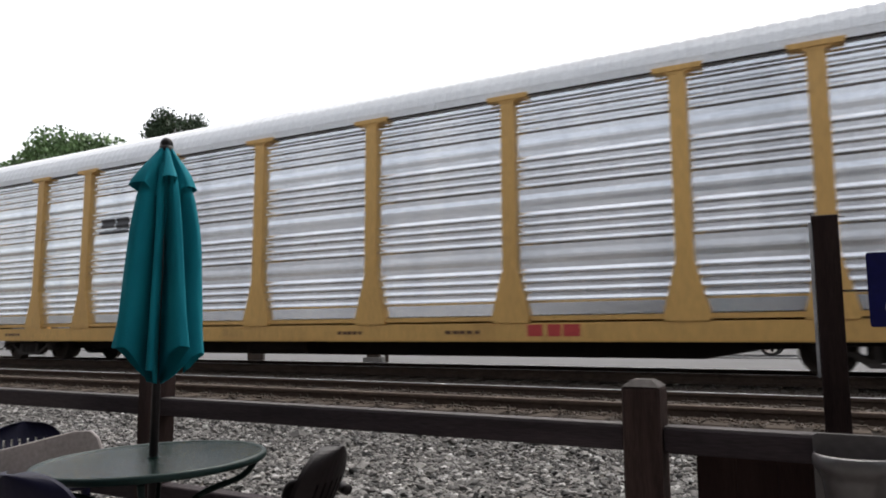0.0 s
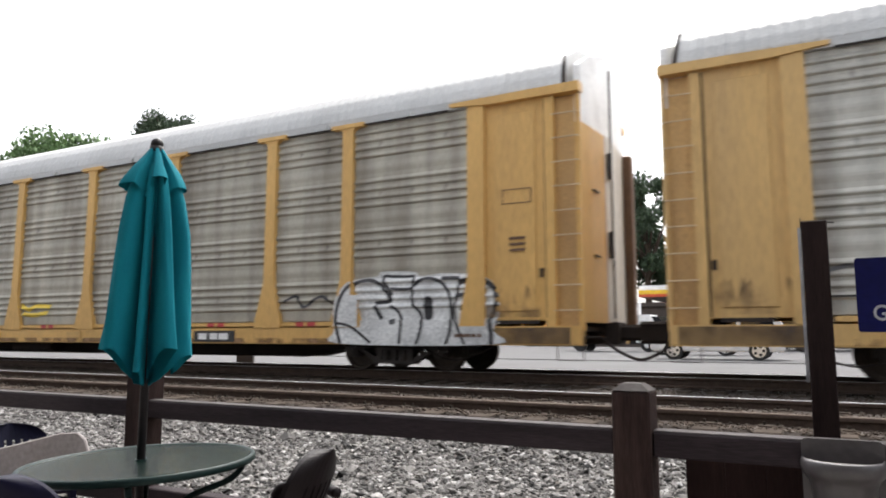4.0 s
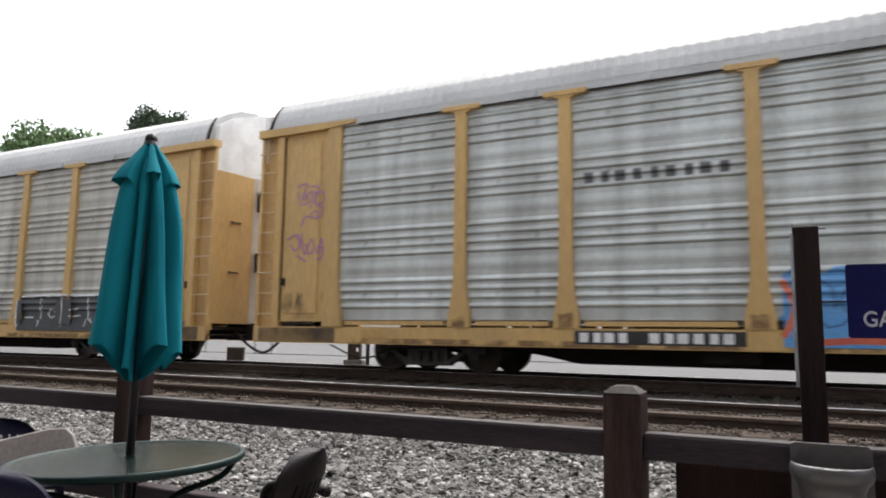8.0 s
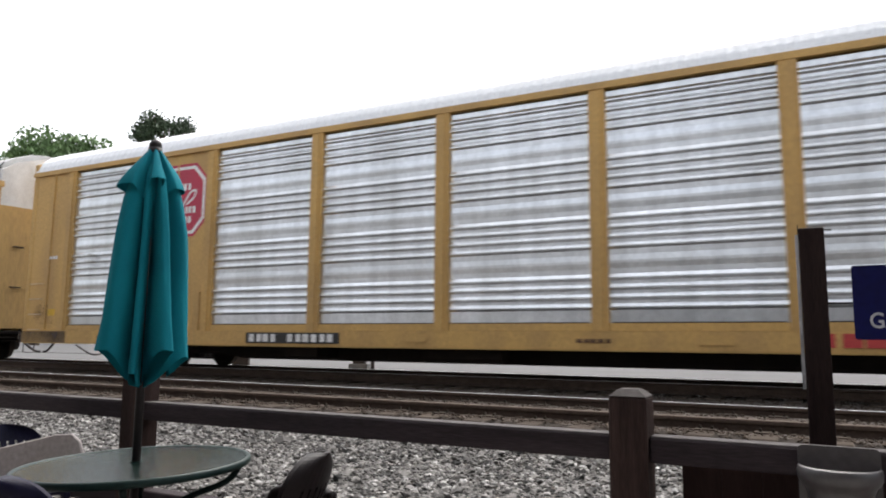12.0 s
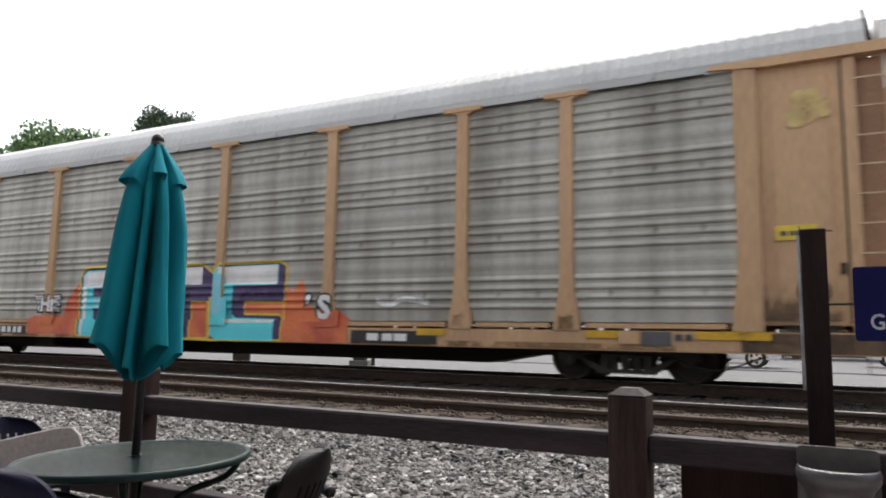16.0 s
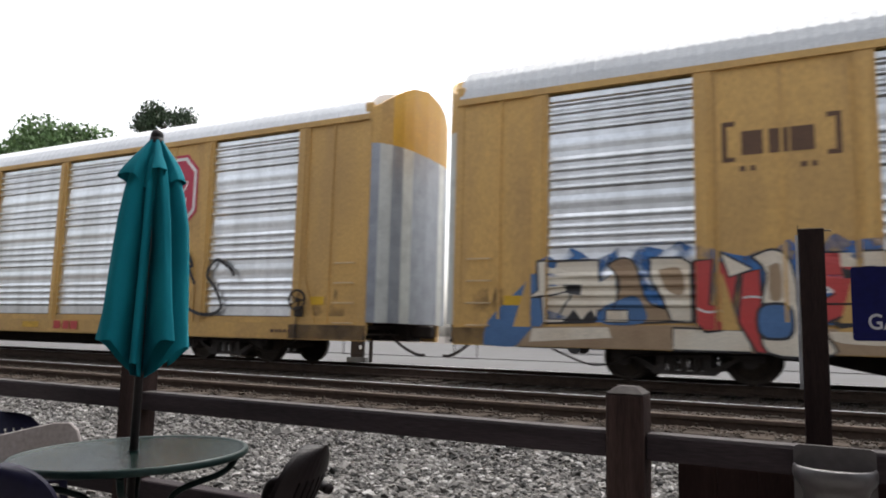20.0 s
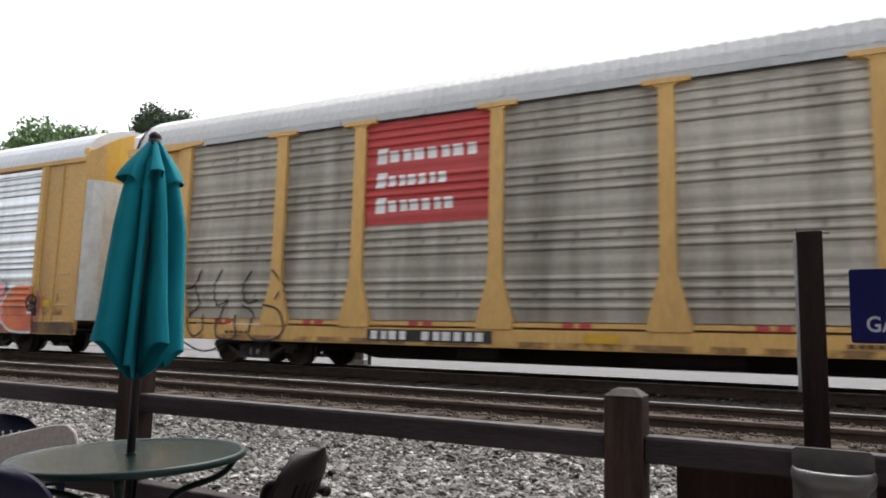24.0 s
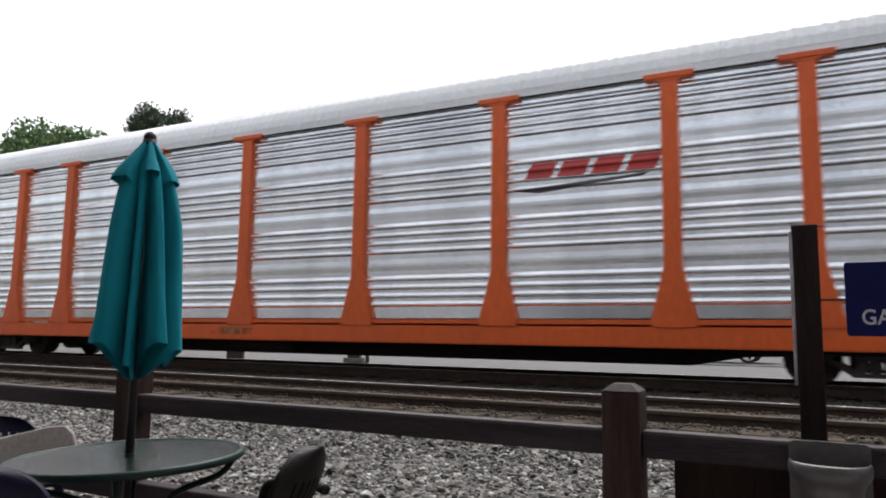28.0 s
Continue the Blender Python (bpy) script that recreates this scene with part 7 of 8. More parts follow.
def stones(name, area, count, size, zfun, material, label, seed, flat=0.75):
    """Loose broken stones as one mesh: each a squashed, uneven octahedron-like chip."""
    rng = np.random.default_rng(seed)
    base = np.array([(1, 0, 0), (-1, 0, 0), (0, 1, 0), (0, -1, 0), (0, 0, 1), (0, 0, -1), (0.7, 0.6, 0.5), (-0.6, 0.7, 0.45), (0.55, -0.7, 0.5), (-0.65, -0.6, 0.5)])
    faces = np.array([(4, 6, 7), (4, 7, 9), (4, 9, 8), (4, 8, 6), (6, 0, 2), (6, 2, 7), (7, 2, 1), (7, 1, 9), (9, 1, 3), (9, 3, 8), (8, 3, 0), (8, 0, 6),
                      (5, 2, 0), (5, 1, 2), (5, 3, 1), (5, 0, 3)])
    x0, x1, y0, y1 = area
    py = rng.uniform(y0, y1, count)
    px = rng.uniform(x0 * py / y1, x1 * py / y1, count)
    s = size * rng.lognormal(0, 0.35, count)
    a = rng.uniform(0, 2 * np.pi, count)
    tilt = rng.uniform(-0.5, 0.5, count)
    v = base[None] * (1 + rng.uniform(-0.28, 0.28, (count, 10, 3)))
    v = v * np.stack([s, s * rng.uniform(0.6, 1, count), s * flat * rng.uniform(0.6, 1, count)], 1)[:, None, :]
    x = v[..., 0] * np.cos(tilt)[:, None] + v[..., 2] * np.sin(tilt)[:, None]
    z = -v[..., 0] * np.sin(tilt)[:, None] + v[..., 2] * np.cos(tilt)[:, None]
    y = v[..., 1]
    X = x * np.cos(a)[:, None] - y * np.sin(a)[:, None] + px[:, None]
    Y = x * np.sin(a)[:, None] + y * np.cos(a)[:, None] + py[:, None]
    Z = z + np.array([zfun(q) for q in py])[:, None] + (s * rng.uniform(-0.1, 0.45, count))[:, None]
    verts = np.stack([X, Y, Z], -1).reshape(-1, 3)
    idx = (faces[None] + (np.arange(count) * 10)[:, None, None]).reshape(-1, 3)
    me = bpy.data.meshes.new(name)
    me.from_pydata(verts.tolist(), [], idx.tolist())
    me.materials.append(material)
    ob = new(name, me)
    return tagged(ob, label, "gravel", kind="stuff")


def bed(y):
    return float(np.interp(y, [3.0, 3.6, 5.0, 6.0, 6.25, 6.42, 6.5, 8.9, 9.4, 10.8, 14.6, 15.4], [0.16, 0.22, 0.29, 0.41, 0.395, 0.40, 0.472, 0.472, 0.42, 0.40, 0.40, 0.27]))


stones("gravel", (-12.3, 2.85, 3.05, 6.16), 84000, 0.0168, bed, STONE, "pale grey crushed stone beside the track", 1)
stones("pale_gravel", (-12.3, 2.85, 3.05, 6.2), 8000, 0.0150, lambda y: bed(y) + 0.006, STONE_WHITE, "scattered white limestone chips among grey gravel", 5)
stones("ballast", (-29, 5.5, 6.2, 15.2), 80000, 0.0125, lambda y: bed(y) - 0.005, STONE_BROWN, "rust-brown track ballast between the rails", 2)


stones("track_edge_ballast", (-15, 3.4, 6.46, 7.4), 16000, 0.011, lambda y: bed(y) - 0.004, STONE_TAN, "tan dusty ballast along the tie ends", 3)


def rail_profile(y, z):
    return [(y - 0.075, z - 0.16), (y + 0.075, z - 0.16), (y + 0.075, z - 0.145), (y + 0.012, z - 0.12), (y + 0.010, z - 0.045),
            (y + 0.036, z - 0.035), (y + 0.036, z - 0.006), (y + 0.028, z - 0.001), (y - 0.028, z - 0.001), (y - 0.036, z - 0.006), (y - 0.036, z - 0.035), (y - 0.010, z - 0.045), (y - 0.012, z - 0.12), (y - 0.075, z - 0.145)]


def track(yc, z, label, sunk=0.172, worn=False):
    tr = thing("railway_track", pose(0, 0, 0), label, "railway track", kind="structure")
    for s in (-1, 1):
        r = part("rail", extrude_x(bmesh.new(), rail_profile(yc + s * 0.7535, z), -160, 340), RAIL_SIDE, tr, "rusty steel rail")
        part("running_surface", new_box(-160, 340, yc + s * 0.7535 - 0.027, yc + s * 0.7535 + 0.027, z - 0.001, z + 0.001), RAIL_WORN if worn and s < 0 else RAIL_TOP, r, "dull rusty rail top" if worn and s < 0 else "polished rail top")
    def tie():
        bm = new_box(-0.11, 0.11, -1.28, 1.28, -0.17, 0.0, bevel=0.012)
        return bm
    def plates():
        bm = bmesh.new()
        for s in (-1, 1):
            box(bm, -0.09, 0.09, s * 0.7535 - 0.17, s * 0.7535 + 0.17, 0.0, 0.012)
            for dx in (-0.05, 0.05):
                for dy in (-0.095, 0.095):
                    box(bm, dx - 0.012, dx + 0.012, s * 0.7535 + dy - 0.014, s * 0.7535 + dy + 0.014, 0.0, 0.04)
        return bm
    rnd = random.Random(int(yc * 10))
    x = -42.0
    while x < 14:
        m = pose(x + rnd.uniform(-0.03, 0.03), yc + rnd.uniform(-0.04, 0.04), z - sunk + rnd.uniform(-0.004, 0.004), 0, 0, rnd.uniform(-1.2, 1.2))
        t = part("tie", shared(("tie",), tie, TIE), None, tr, "", m)
        part("tie_plate", shared(("tie_plate",), plates, TIE), None, t)
        x += 0.52
    return tr


track(NEAR_Y, NEAR_Z, "rusty railway track on brown ballast, nearer the fence", 0.102, True)
track(TRACK_Y, RAIL_Z, "rusty railway track that carries the train")

# added out of view: both block skylight and darken reflections in the cars
lone("ceiling", new_box(-9.0, 6.0, -2.6, 0.35, 2.75, 2.9), UNSEEN_WALL, "plain grey porch roof over the patio's rear", "ceiling", kind="structure")
lone("wall_south", new_box(-30, 22, -2.9, -2.6, -0.05, 8.5), UNSEEN_WALL, "plain grey two-storey wall behind the patio", "wall", kind="structure")

# ---- fence ----
FENCE_Y = 2.85


def fence():
    fe = thing("fence", pose(0, FENCE_Y, 0), "dark brown wooden post-and-rail fence beside the patio", "fence")
    def post():
        bm = new_box(-0.072, 0.072, -0.072, 0.072, -0.05, 1.018, bevel=0.008)
        return bm

    def post_top():
        bm = bmesh.new()
        v = [bm.verts.new((sx * 0.071, sy * 0.071, 1.019)) for sx, sy in ((-1, -1), (1, -1), (1, 1), (-1, 1))]
        w = [bm.verts.new((sx * 0.036, sy * 0.036, 1.046)) for sx, sy in ((-1, -1), (1, -1), (1, 1), (-1, 1))]
        for i in range(4):
            bm.faces.new((v[i], v[(i + 1) % 4], w[(i + 1) % 4], w[i]))
        bm.faces.new(w)
        bm.faces.new(v[::-1])
        bmesh.ops.recalc_face_normals(bm, faces=bm.faces)
        return bm
    xs = [-8.89, -6.16, -3.43, -0.665, 2.1]
    for x in xs:
        po = part("post", shared(("fence_post",), post, WOOD), None, fe, "", pose(x, 0, 0))
        part("post_top", shared(("post_top",), post_top, WOOD_CAP), None, po, "weathered grey chamfered post top")
    for a, b in zip(xs, xs[1:]):
        w = b - a - 0.148
        for z0, z1, name in ((0.775, 0.868, "top_rail"), (0.30, 0.40, "bottom_rail")):
            ra = part(name, shared(("fence_rail", round(w, 2), z0), lambda: new_box(0, w, -0.045, 0.045, z0, z1, bevel=0.006), WOOD_RAIL), None, fe, "", pose(a + 0.074, 0, 0))
            # thin paler strip that paints the lit top edge of the rail
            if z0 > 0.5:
                part("worn_top", shared(("worn_top", round(w, 2)), lambda: new_box(0.004, w - 0.004, -0.040, 0.040, 0.867, 0.874, bevel=0.002), WOOD_LIT_TOP), None, ra, "pale weathered upper face")
    return fe


fence()
def wooden_panel():
    p = thing("wooden_panel", pose(0, 2.95, 0), "dark brown board panel behind the fence rail", "panel")
    for k in range(5):
        part("board", shared(("panel_board",), lambda: new_box(0.0, 0.1405, -0.018, 0.018, 0.02, 0.80, bevel=0.002), PANEL_WOOD), None, p, "", pose(-0.495 + 0.141 * k, 0, 0))
    part("batten", new_box(-0.48, 0.20, 0.02, 0.05, 0.60, 0.68, bevel=0.004), WOOD, p)
    return p


wooden_panel()

# ---- sign post ----
def sign_post():
    sp = thing("sign_post", pose(-0.01, 3.35, 0.0), "dark brown wooden post carrying a blue sign beyond the fence", "sign post")
    part("post", new_box(-0.048, 0.048, -0.048, 0.048, 0.15, 1.705, bevel=0.004), SIGN_WOOD, sp)
    part("edge_strip", new_box(-0.062, -0.050, -0.03, 0.045, 1.04, 1.68), GALV, sp, "grey metal strip on the post's side")
    bm = sweep(bmesh.new(), [(0.045, 0.0, 1.70), (0.075, 0.0, 1.698)], 0.003, 5)
    sweep(bm, [(-0.05, 0.0, 1.67), (-0.05, 0.0, 1.725)], 0.002, 5)
    part("wire", bm, DARK_METAL, sp)
    return sp


sign_post()


SIGN_WHITE = mat("sign_lettering_paint", (0.46, 0.46, 0.50), 0.6)


def blue_sign():
    s = thing("blue_sign", pose(0.0, 3.30, 0.0), "dark blue enamel sign with white capital letters on the post", "sign")
    bm = bmesh.new()
    pts = []
    for cx, cz, a0 in ((0.60, 1.527, 0), (0.137, 1.527, 90), (0.137, 1.255, 180), (0.60, 1.255, 270)):
        pts += [(cx + 0.012 * math.cos(radians(a0 + k * 30)), cz + 0.012 * math.sin(radians(a0 + k * 30))) for k in range(4)]
    prism(bm, pts, -0.004, 0.004)
    plate = part("plate", bm, SIGN_BLUE, s)
    bm = letters(bmesh.new(), "GA", 0.177, 1.290, 0.086, bold=0.0012, wide=0.86)
    for v in bm.verts:
        v.co.y = -0.0055
    part("lettering", bm, SIGN_WHITE, s, "white capital letters")
    part("bracket", sweep(bmesh.new(), [(0.03, 0.015, 1.39), (0.62, 0.015, 1.39)], 0.005, 6), DARK_METAL, s)
    return s


blue_sign()

# ---- planter on the fence rail ----
def planter():
    p = thing("rail_planter", pose(0.034, FENCE_Y - 0.055, 0.0), "grey plastic half-round planter hung on the fence rail", "planter")
    bm = bmesh.new()
    pts = []
    for cx, cz, a0 in ((0.105, 0.865, 0), (-0.105, 0.865, 90), (-0.105, 0.60, 180), (0.105, 0.60, 270)):
        pts += [(cx + 0.018 * math.cos(radians(a0 + k * 30)), cz + 0.018 * math.sin(radians(a0 + k * 30))) for k in range(4)]
    prism(bm, pts, -0.004, 0.004)
    part("back_plate", bm, PLASTIC, p)
    bm = bmesh.new()
    rings = []
    for z, s in ((0.800, 0.90), (0.818, 0.94), (0.822, 0.98), (0.816, 1.02), (0.800, 1.045), (0.782, 1.03), (0.768, 0.97), (0.755, 0.88), (0.735, 0.81), (0.64, 0.74), (0.60, 0.0)):
        rings.append([bm.verts.new((0.123 * s * math.cos(t), -0.004 - 0.13 * s * math.sin(t), z)) for t in (math.pi * k / 20 for k in range(21))])
    for a, b in zip(rings, rings[1:]):
        for k in range(20):
            bm.faces.new((a[k], a[k + 1], b[k + 1], b[k]))
    bmesh.ops.recalc_face_normals(bm, faces=bm.faces)
    part("bowl", bm, PLASTIC, p, "", None, True)
    # flat pale fill that paints the lit inside of the bowl
    bm = bmesh.new()
    top = [(0.115 * math.cos(t), -0.004 - 0.12 * math.sin(t)) for t in (math.pi * k / 20 for k in range(21))]
    bm.faces.new([bm.verts.new((x, y, 0.806)) for x, y in top])
    part("soil", bm, SOIL, p, "dry grey potting soil")
    return p


planter()

# ---- table, umbrella, chairs ----
TX, TY, TZ = -2.41, 2.0, 0.74


def table():
    t = thing("patio_table", pose(TX, TY, TZ - 0.002) @ Matrix.Rotation(radians(1.8), 4, Vector((-TX, -TY, 0)).normalized()) @ Matrix.Rotation(radians(0.7), 4, Vector((-TY, TX, 0)).normalized()) @ pose(0, 0, -TZ), "round green glass patio table with a metal rim", "table")
    bm = bmesh.new()
    got = bmesh.ops.create_cone(bm, cap_ends=True, segments=64, radius1=0.424, radius2=0.424, depth=0.008)
    bmesh.ops.translate(bm, vec=(0, 0, TZ - 0.004), verts=bm.verts)
    part("glass_top", bm, GREEN_GLASS, t, "mottled green glass top")
    bm = bmesh.new()
    prof = [(0.420, 0.003), (0.431, 0.005), (0.438, -0.001), (0.438, -0.018), (0.432, -0.024), (0.416, -0.021), (0.416, -0.010)]
    rings = [[bm.verts.new((r * math.cos(a), r * math.sin(a), TZ + z)) for a in (2 * math.pi * k / 64 for k in range(64))] for r, z in prof]
    for a, b in zip(rings, rings[1:] + rings[:1]):
        for k in range(64):
            bm.faces.new((a[k], a[(k + 1) % 64], b[(k + 1) % 64], b[k]))
    bmesh.ops.recalc_face_normals(bm, faces=bm.faces)
    part("rim", bm, GREEN_METAL, t, "", None, True)
    bm = bmesh.new()
    tube(bm, (0, 0, TZ - 0.03), (0, 0, TZ + 0.006), 0.023, 20)
    part("collar", bm, GREEN_METAL, t)
    for k in range(4):
        a = math.pi / 4 + k * math.pi / 2
        c, s = math.cos(a), math.sin(a)
        pts = curve_pts([(0.40, TZ - 0.03), (0.34, TZ - 0.10), (0.16, TZ - 0.17), (0.13, TZ - 0.30), (0.24, 0.25), (0.40, 0.0)])
        part("leg", sweep(bmesh.new(), [(r * c, r * s, z) for r, z in pts], 0.013, 8), GREEN_METAL, t, "", None, True)
    bm = bmesh.new()
    sweep(bm, [(0.15 * math.cos(a), 0.15 * math.sin(a), 0.45) for a in (2 * math.pi * k / 24 for k in range(25))], 0.008, 6)
    part("brace_ring", bm, GREEN_METAL, t)
    return t


table()


SWAYING = []


def umbrella():
    u = thing("patio_umbrella", pose(TX, TY, 0), "closed teal canvas patio umbrella standing through the table", "umbrella")
    bm = tube(bmesh.new(), (0, 0, 0.06), (0, 0, 1.98), 0.0165, 16)
    part("pole", bm, DARK_METAL, u, "", None, True)
    bm = bmesh.new()
    got = bmesh.ops.create_uvsphere(bm, u_segments=16, v_segments=10, radius=0.026)
    bmesh.ops.translate(bm, vec=(0, 0, 2.02), verts=bm.verts)
    tube(bm, (0, 0, 1.97), (0, 0, 2.01), 0.028, 16)
    part("finial", bm, DARK_METAL, u, "", None, True)

    # the ribs stand round the pole, turned from the side that faces the patio: (angle, half width, reach, drop of the hem)
    away = math.atan2(-TY, -TX)

    def cloth(top, hem, sag, levels, ribs, inner, seg=320):
        """Cloth hung from ribs round the pole: a sharp lobe at each rib, deep folds between, a hem that sags in the folds."""
        bm = bmesh.new()
        rings = []
        for f, r in levels:
            ring = []
            for k in range(seg):
                a = 360.0 * k / seg
                best, reach, low = 0.0, 1.0, 0.0
                for ang, half, far, down in ribs:
                    d = ((a - ang + 180) % 360 - 180) / half
                    edge = min(max((1.12 - abs(d)) / 0.34, 0.0), 1.0)
                    v = edge * edge * (3 - 2 * edge) * (1 - 0.16 * min(abs(d), 1.2) ** 2)
                    if v > best:
                        best, reach, low = v, far, down
                fold = inner + (1 - inner) * best
                open_up = min(1.0, 0.30 + 1.6 * f)
                rad = r * (1 - open_up * (1 - fold * reach)) * (1 + 0.035 * math.sin(math.radians(3 * a) + 7 * f) * f)
                z = top + (hem - low * best - sag * (1 - best) ** 1.4 - top) * f
                c = away + math.radians(a) + 0.10 * (1 - best) * math.sin(5 * f) + 0.05 * f
                ring.append(bm.verts.new((rad * math.cos(c), rad * math.sin(c), z)))
            rings.append(ring)
        for a, b in zip(rings, rings[1:]):
            for k in range(seg):
                bm.faces.new((a[k], a[(k + 1) % seg], b[(k + 1) % seg], b[k]))
        return bm

    def skirt(top, hem, seg=384):
        """The furled canopy: rounded lobes over the ribs, deep folds that hang lower between them, fine creases."""
        # each lobe: turn from the patio side at the top, further turn at the hem, half width, reach, its change to the hem, drop of the hem
        lobes = [(-60, -4, 27, 1.04, -0.06, 0.0), (-13, -1, 10, 0.80, 0.0, 0.085), (21, 9, 15, 1.05, 0.0, 0.0), (70, 3, 24, 1.22, -0.26, 0.035),
                 (112, 0, 18, 1.0, 0.0, 0.03), (152, 0, 18, 0.95, 0.0, 0.0), (-160, 0, 20, 0.95, 0.0, 0.0), (-112, -2, 20, 1.0, 0.0, 0.0)]
        bm = bmesh.new()
        rings = []
        n = 26
        for i in range(n + 1):
            f = i / n
            wide = float(np.interp(f, [0.0, 0.06, 0.187, 0.377, 0.584, 0.859, 1.0], [0.05, 0.085, 0.112, 0.134, 0.149, 0.168, 0.184]))
            fold = min(1.0, 0.15 + 2.4 * f)
            ring = []
            for k in range(seg):
                a = 360.0 * k / seg
                best, reach, low = 0.0, 0.95, 0.0
                for ang, turn, half, far, more, down in lobes:
                    d = abs(((a - ang - turn * f + 180) % 360 - 180) / half)
                    v = max(0.0, 1 - d ** 3.6)
                    if v > best:
                        best, reach, low = v, far + more * f, down
                crease = 0.010 * math.sin(math.radians(11 * a) + 9 * f) + 0.008 * math.sin(math.radians(23 * a) - 14 * f + 1.3)
                rad = wide * (1 - fold * (1 - (0.08 + 0.92 * best ** 0.6) * reach)) * (1 + crease * f)
                z = top + (hem - low * min(1.0, 2 * best) - 0.15 * (1 - best) ** 1.6 + 0.006 * math.sin(math.radians(7 * a)) - top) * f
                c = away + math.radians(a) + 0.16 * (1 - best) * fold * math.sin(3 * f + 1.0)
                ring.append(bm.verts.new((rad * math.cos(c), rad * math.sin(c), z)))
            rings.append(ring)
        for a, b in zip(rings, rings[1:]):
            for k in range(seg):
                bm.faces.new((a[k], a[(k + 1) % seg], b[(k + 1) % seg], b[k]))
        return bm
    SWAYING.append((part("canopy", skirt(1.93, 1.18), TEAL, u, "", None, True), away))
    flaps = [(-72, 40, 1.0, 0.0), (6, 16, 0.92, -0.025), (72, 36, 0.96, 0.005), (135, 28, 1.0, 0.0), (-152, 26, 1.0, 0.0)]
    part("vent_flap", cloth(2.0, 1.835, 0.05, [(0.0, 0.026), (0.15, 0.044), (0.35, 0.070), (0.6, 0.100), (0.8, 0.120), (0.93, 0.132), (1.0, 0.137)], flaps, 0.55), TEAL, u, "", None, True)
    part("base", tube(bmesh.new(), (0, 0, 0.0), (0, 0, 0.07), 0.22, 32), DARK_METAL, u)
    return u


umbrella()


def resin_chair(m, material, label, rise=0.40):
    """Stacking garden chair with a fan of slots in its rounded back and looped arms."""
    c = thing("garden_chair", m, label, "chair", "chairs round the table")
    part("seat", new_box(-0.23, 0.23, -0.22, 0.22, 0.40, 0.43, bevel=0.012), material, c)

    def back(f, s):
        # f: 0 to 1 up the back, s: -1 to 1 across
        half = 0.20 * (0.80 + 0.26 * f) * max(1 - (max(f - 0.50, 0) / 0.505) ** 2.4, 0.02) ** 0.5
        return Vector((s * half, 0.15 + 0.27 * f - 0.09 * f * f - 0.05 * s * s, 0.42 + rise * f))

    def strip(f0, f1, s0, s1, nf, ns):
        bm = bmesh.new()
        a = [[back(f0 + (f1 - f0) * i / nf, s0 + (s1 - s0) * j / ns) for j in range(ns + 1)] for i in range(nf + 1)]
        front = [[bm.verts.new(p) for p in r] for r in a]
        rear = [[bm.verts.new(p + Vector((0, 0.018, 0))) for p in r] for r in a]
        for i in range(nf):
            for j in range(ns):
                bm.faces.new((front[i][j], front[i][j + 1], front[i + 1][j + 1], front[i + 1][j]))
                bm.faces.new((rear[i][j], rear[i + 1][j], rear[i + 1][j + 1], rear[i][j + 1]))
            for j in (0, ns):
                bm.faces.new((front[i][j], front[i + 1][j], rear[i + 1][j], rear[i][j]))
        for j in range(ns):
            for i in (0, nf):
                bm.faces.new((front[i][j], front[i][j + 1], rear[i][j + 1], rear[i][j]))
        bmesh.ops.recalc_face_normals(bm, faces=bm.faces)
        return bm
    head = part("backrest", strip(0.70, 1.0, -1, 1, 14, 12), material, c)
    part("back_foot", strip(0.0, 0.16, -1, 1, 3, 12), material, head)
    for s0, s1 in [(-1.0, -0.58), (0.58, 1.0)] + [(-0.51 + 0.22 * k, -0.36 + 0.22 * k) for k in range(5)]:
        part("slat", strip(0.14, 0.72, s0, s1, 10, 1), material, head)
    for s in (-1, 1):
        pts = curve_pts([(s * 0.20, 0.27, 0.62), (s * 0.25, 0.17, 0.63), (s * 0.26, 0.03, 0.62), (s * 0.26, -0.03, 0.58), (s * 0.25, -0.04, 0.42)])
        part("armrest", sweep(bmesh.new(), pts, 0.022, 8), material, c, "", None, True)
        for y in (-0.2, 0.2):
            part("leg", tube(bmesh.new(), (s * 0.21, y, 0.41), (s * 0.25, y * 1.15, 0.0), 0.024, 8, 0.018), material, c)
    return c


resin_chair(pose(-1.93, 2.09, 0, 0, 0, -79), BROWN_RESIN, "dark brown resin garden chair with a slotted back")
resin_chair(pose(-2.31, 1.59, 0, 0, 0, -156), NAVY, "navy blue resin garden chair with a slotted back", 0.395)
resin_chair(pose(-3.86, 2.42, 0, 0, 0, 70), NAVY, "low navy blue resin chair beyond the table", 0.31)


def taupe_chair():
    c = thing("taupe_chair", pose(-3.35, 2.22, 0, 0, 0, 20), "taupe resin chair with a plain solid back beside the table", "chair", "chairs round the table")
    part("seat", new_box(-0.62, -0.12, -0.20, 0.26, 0.47, 0.50, bevel=0.012), TAUPE, c)
    bm = bmesh.new()
    prism(bm, [(-0.57, 0.10), (0.09, 0.10), (0.07, 0.19), (0.02, 0.30), (-0.03, 0.335), (-0.12, 0.33), (-0.60, 0.21)], -0.012, 0.012)
    bmesh.ops.bevel(bm, geom=bm.edges[:], offset=0.006, segments=1, affect="EDGES")
    part("backrest", bm, TAUPE, c, "", pose(0, 0.24, 0.395, -8, 0, 0))
    for s in (-1, 1):
        for y in (-0.2, 0.18):
            part("leg", tube(bmesh.new(), (-0.37 + s * 0.2, y, 0.48), (-0.37 + s * 0.23, y * 1.1, 0.0), 0.02, 8), TAUPE, c)
    return c


taupe_chair()

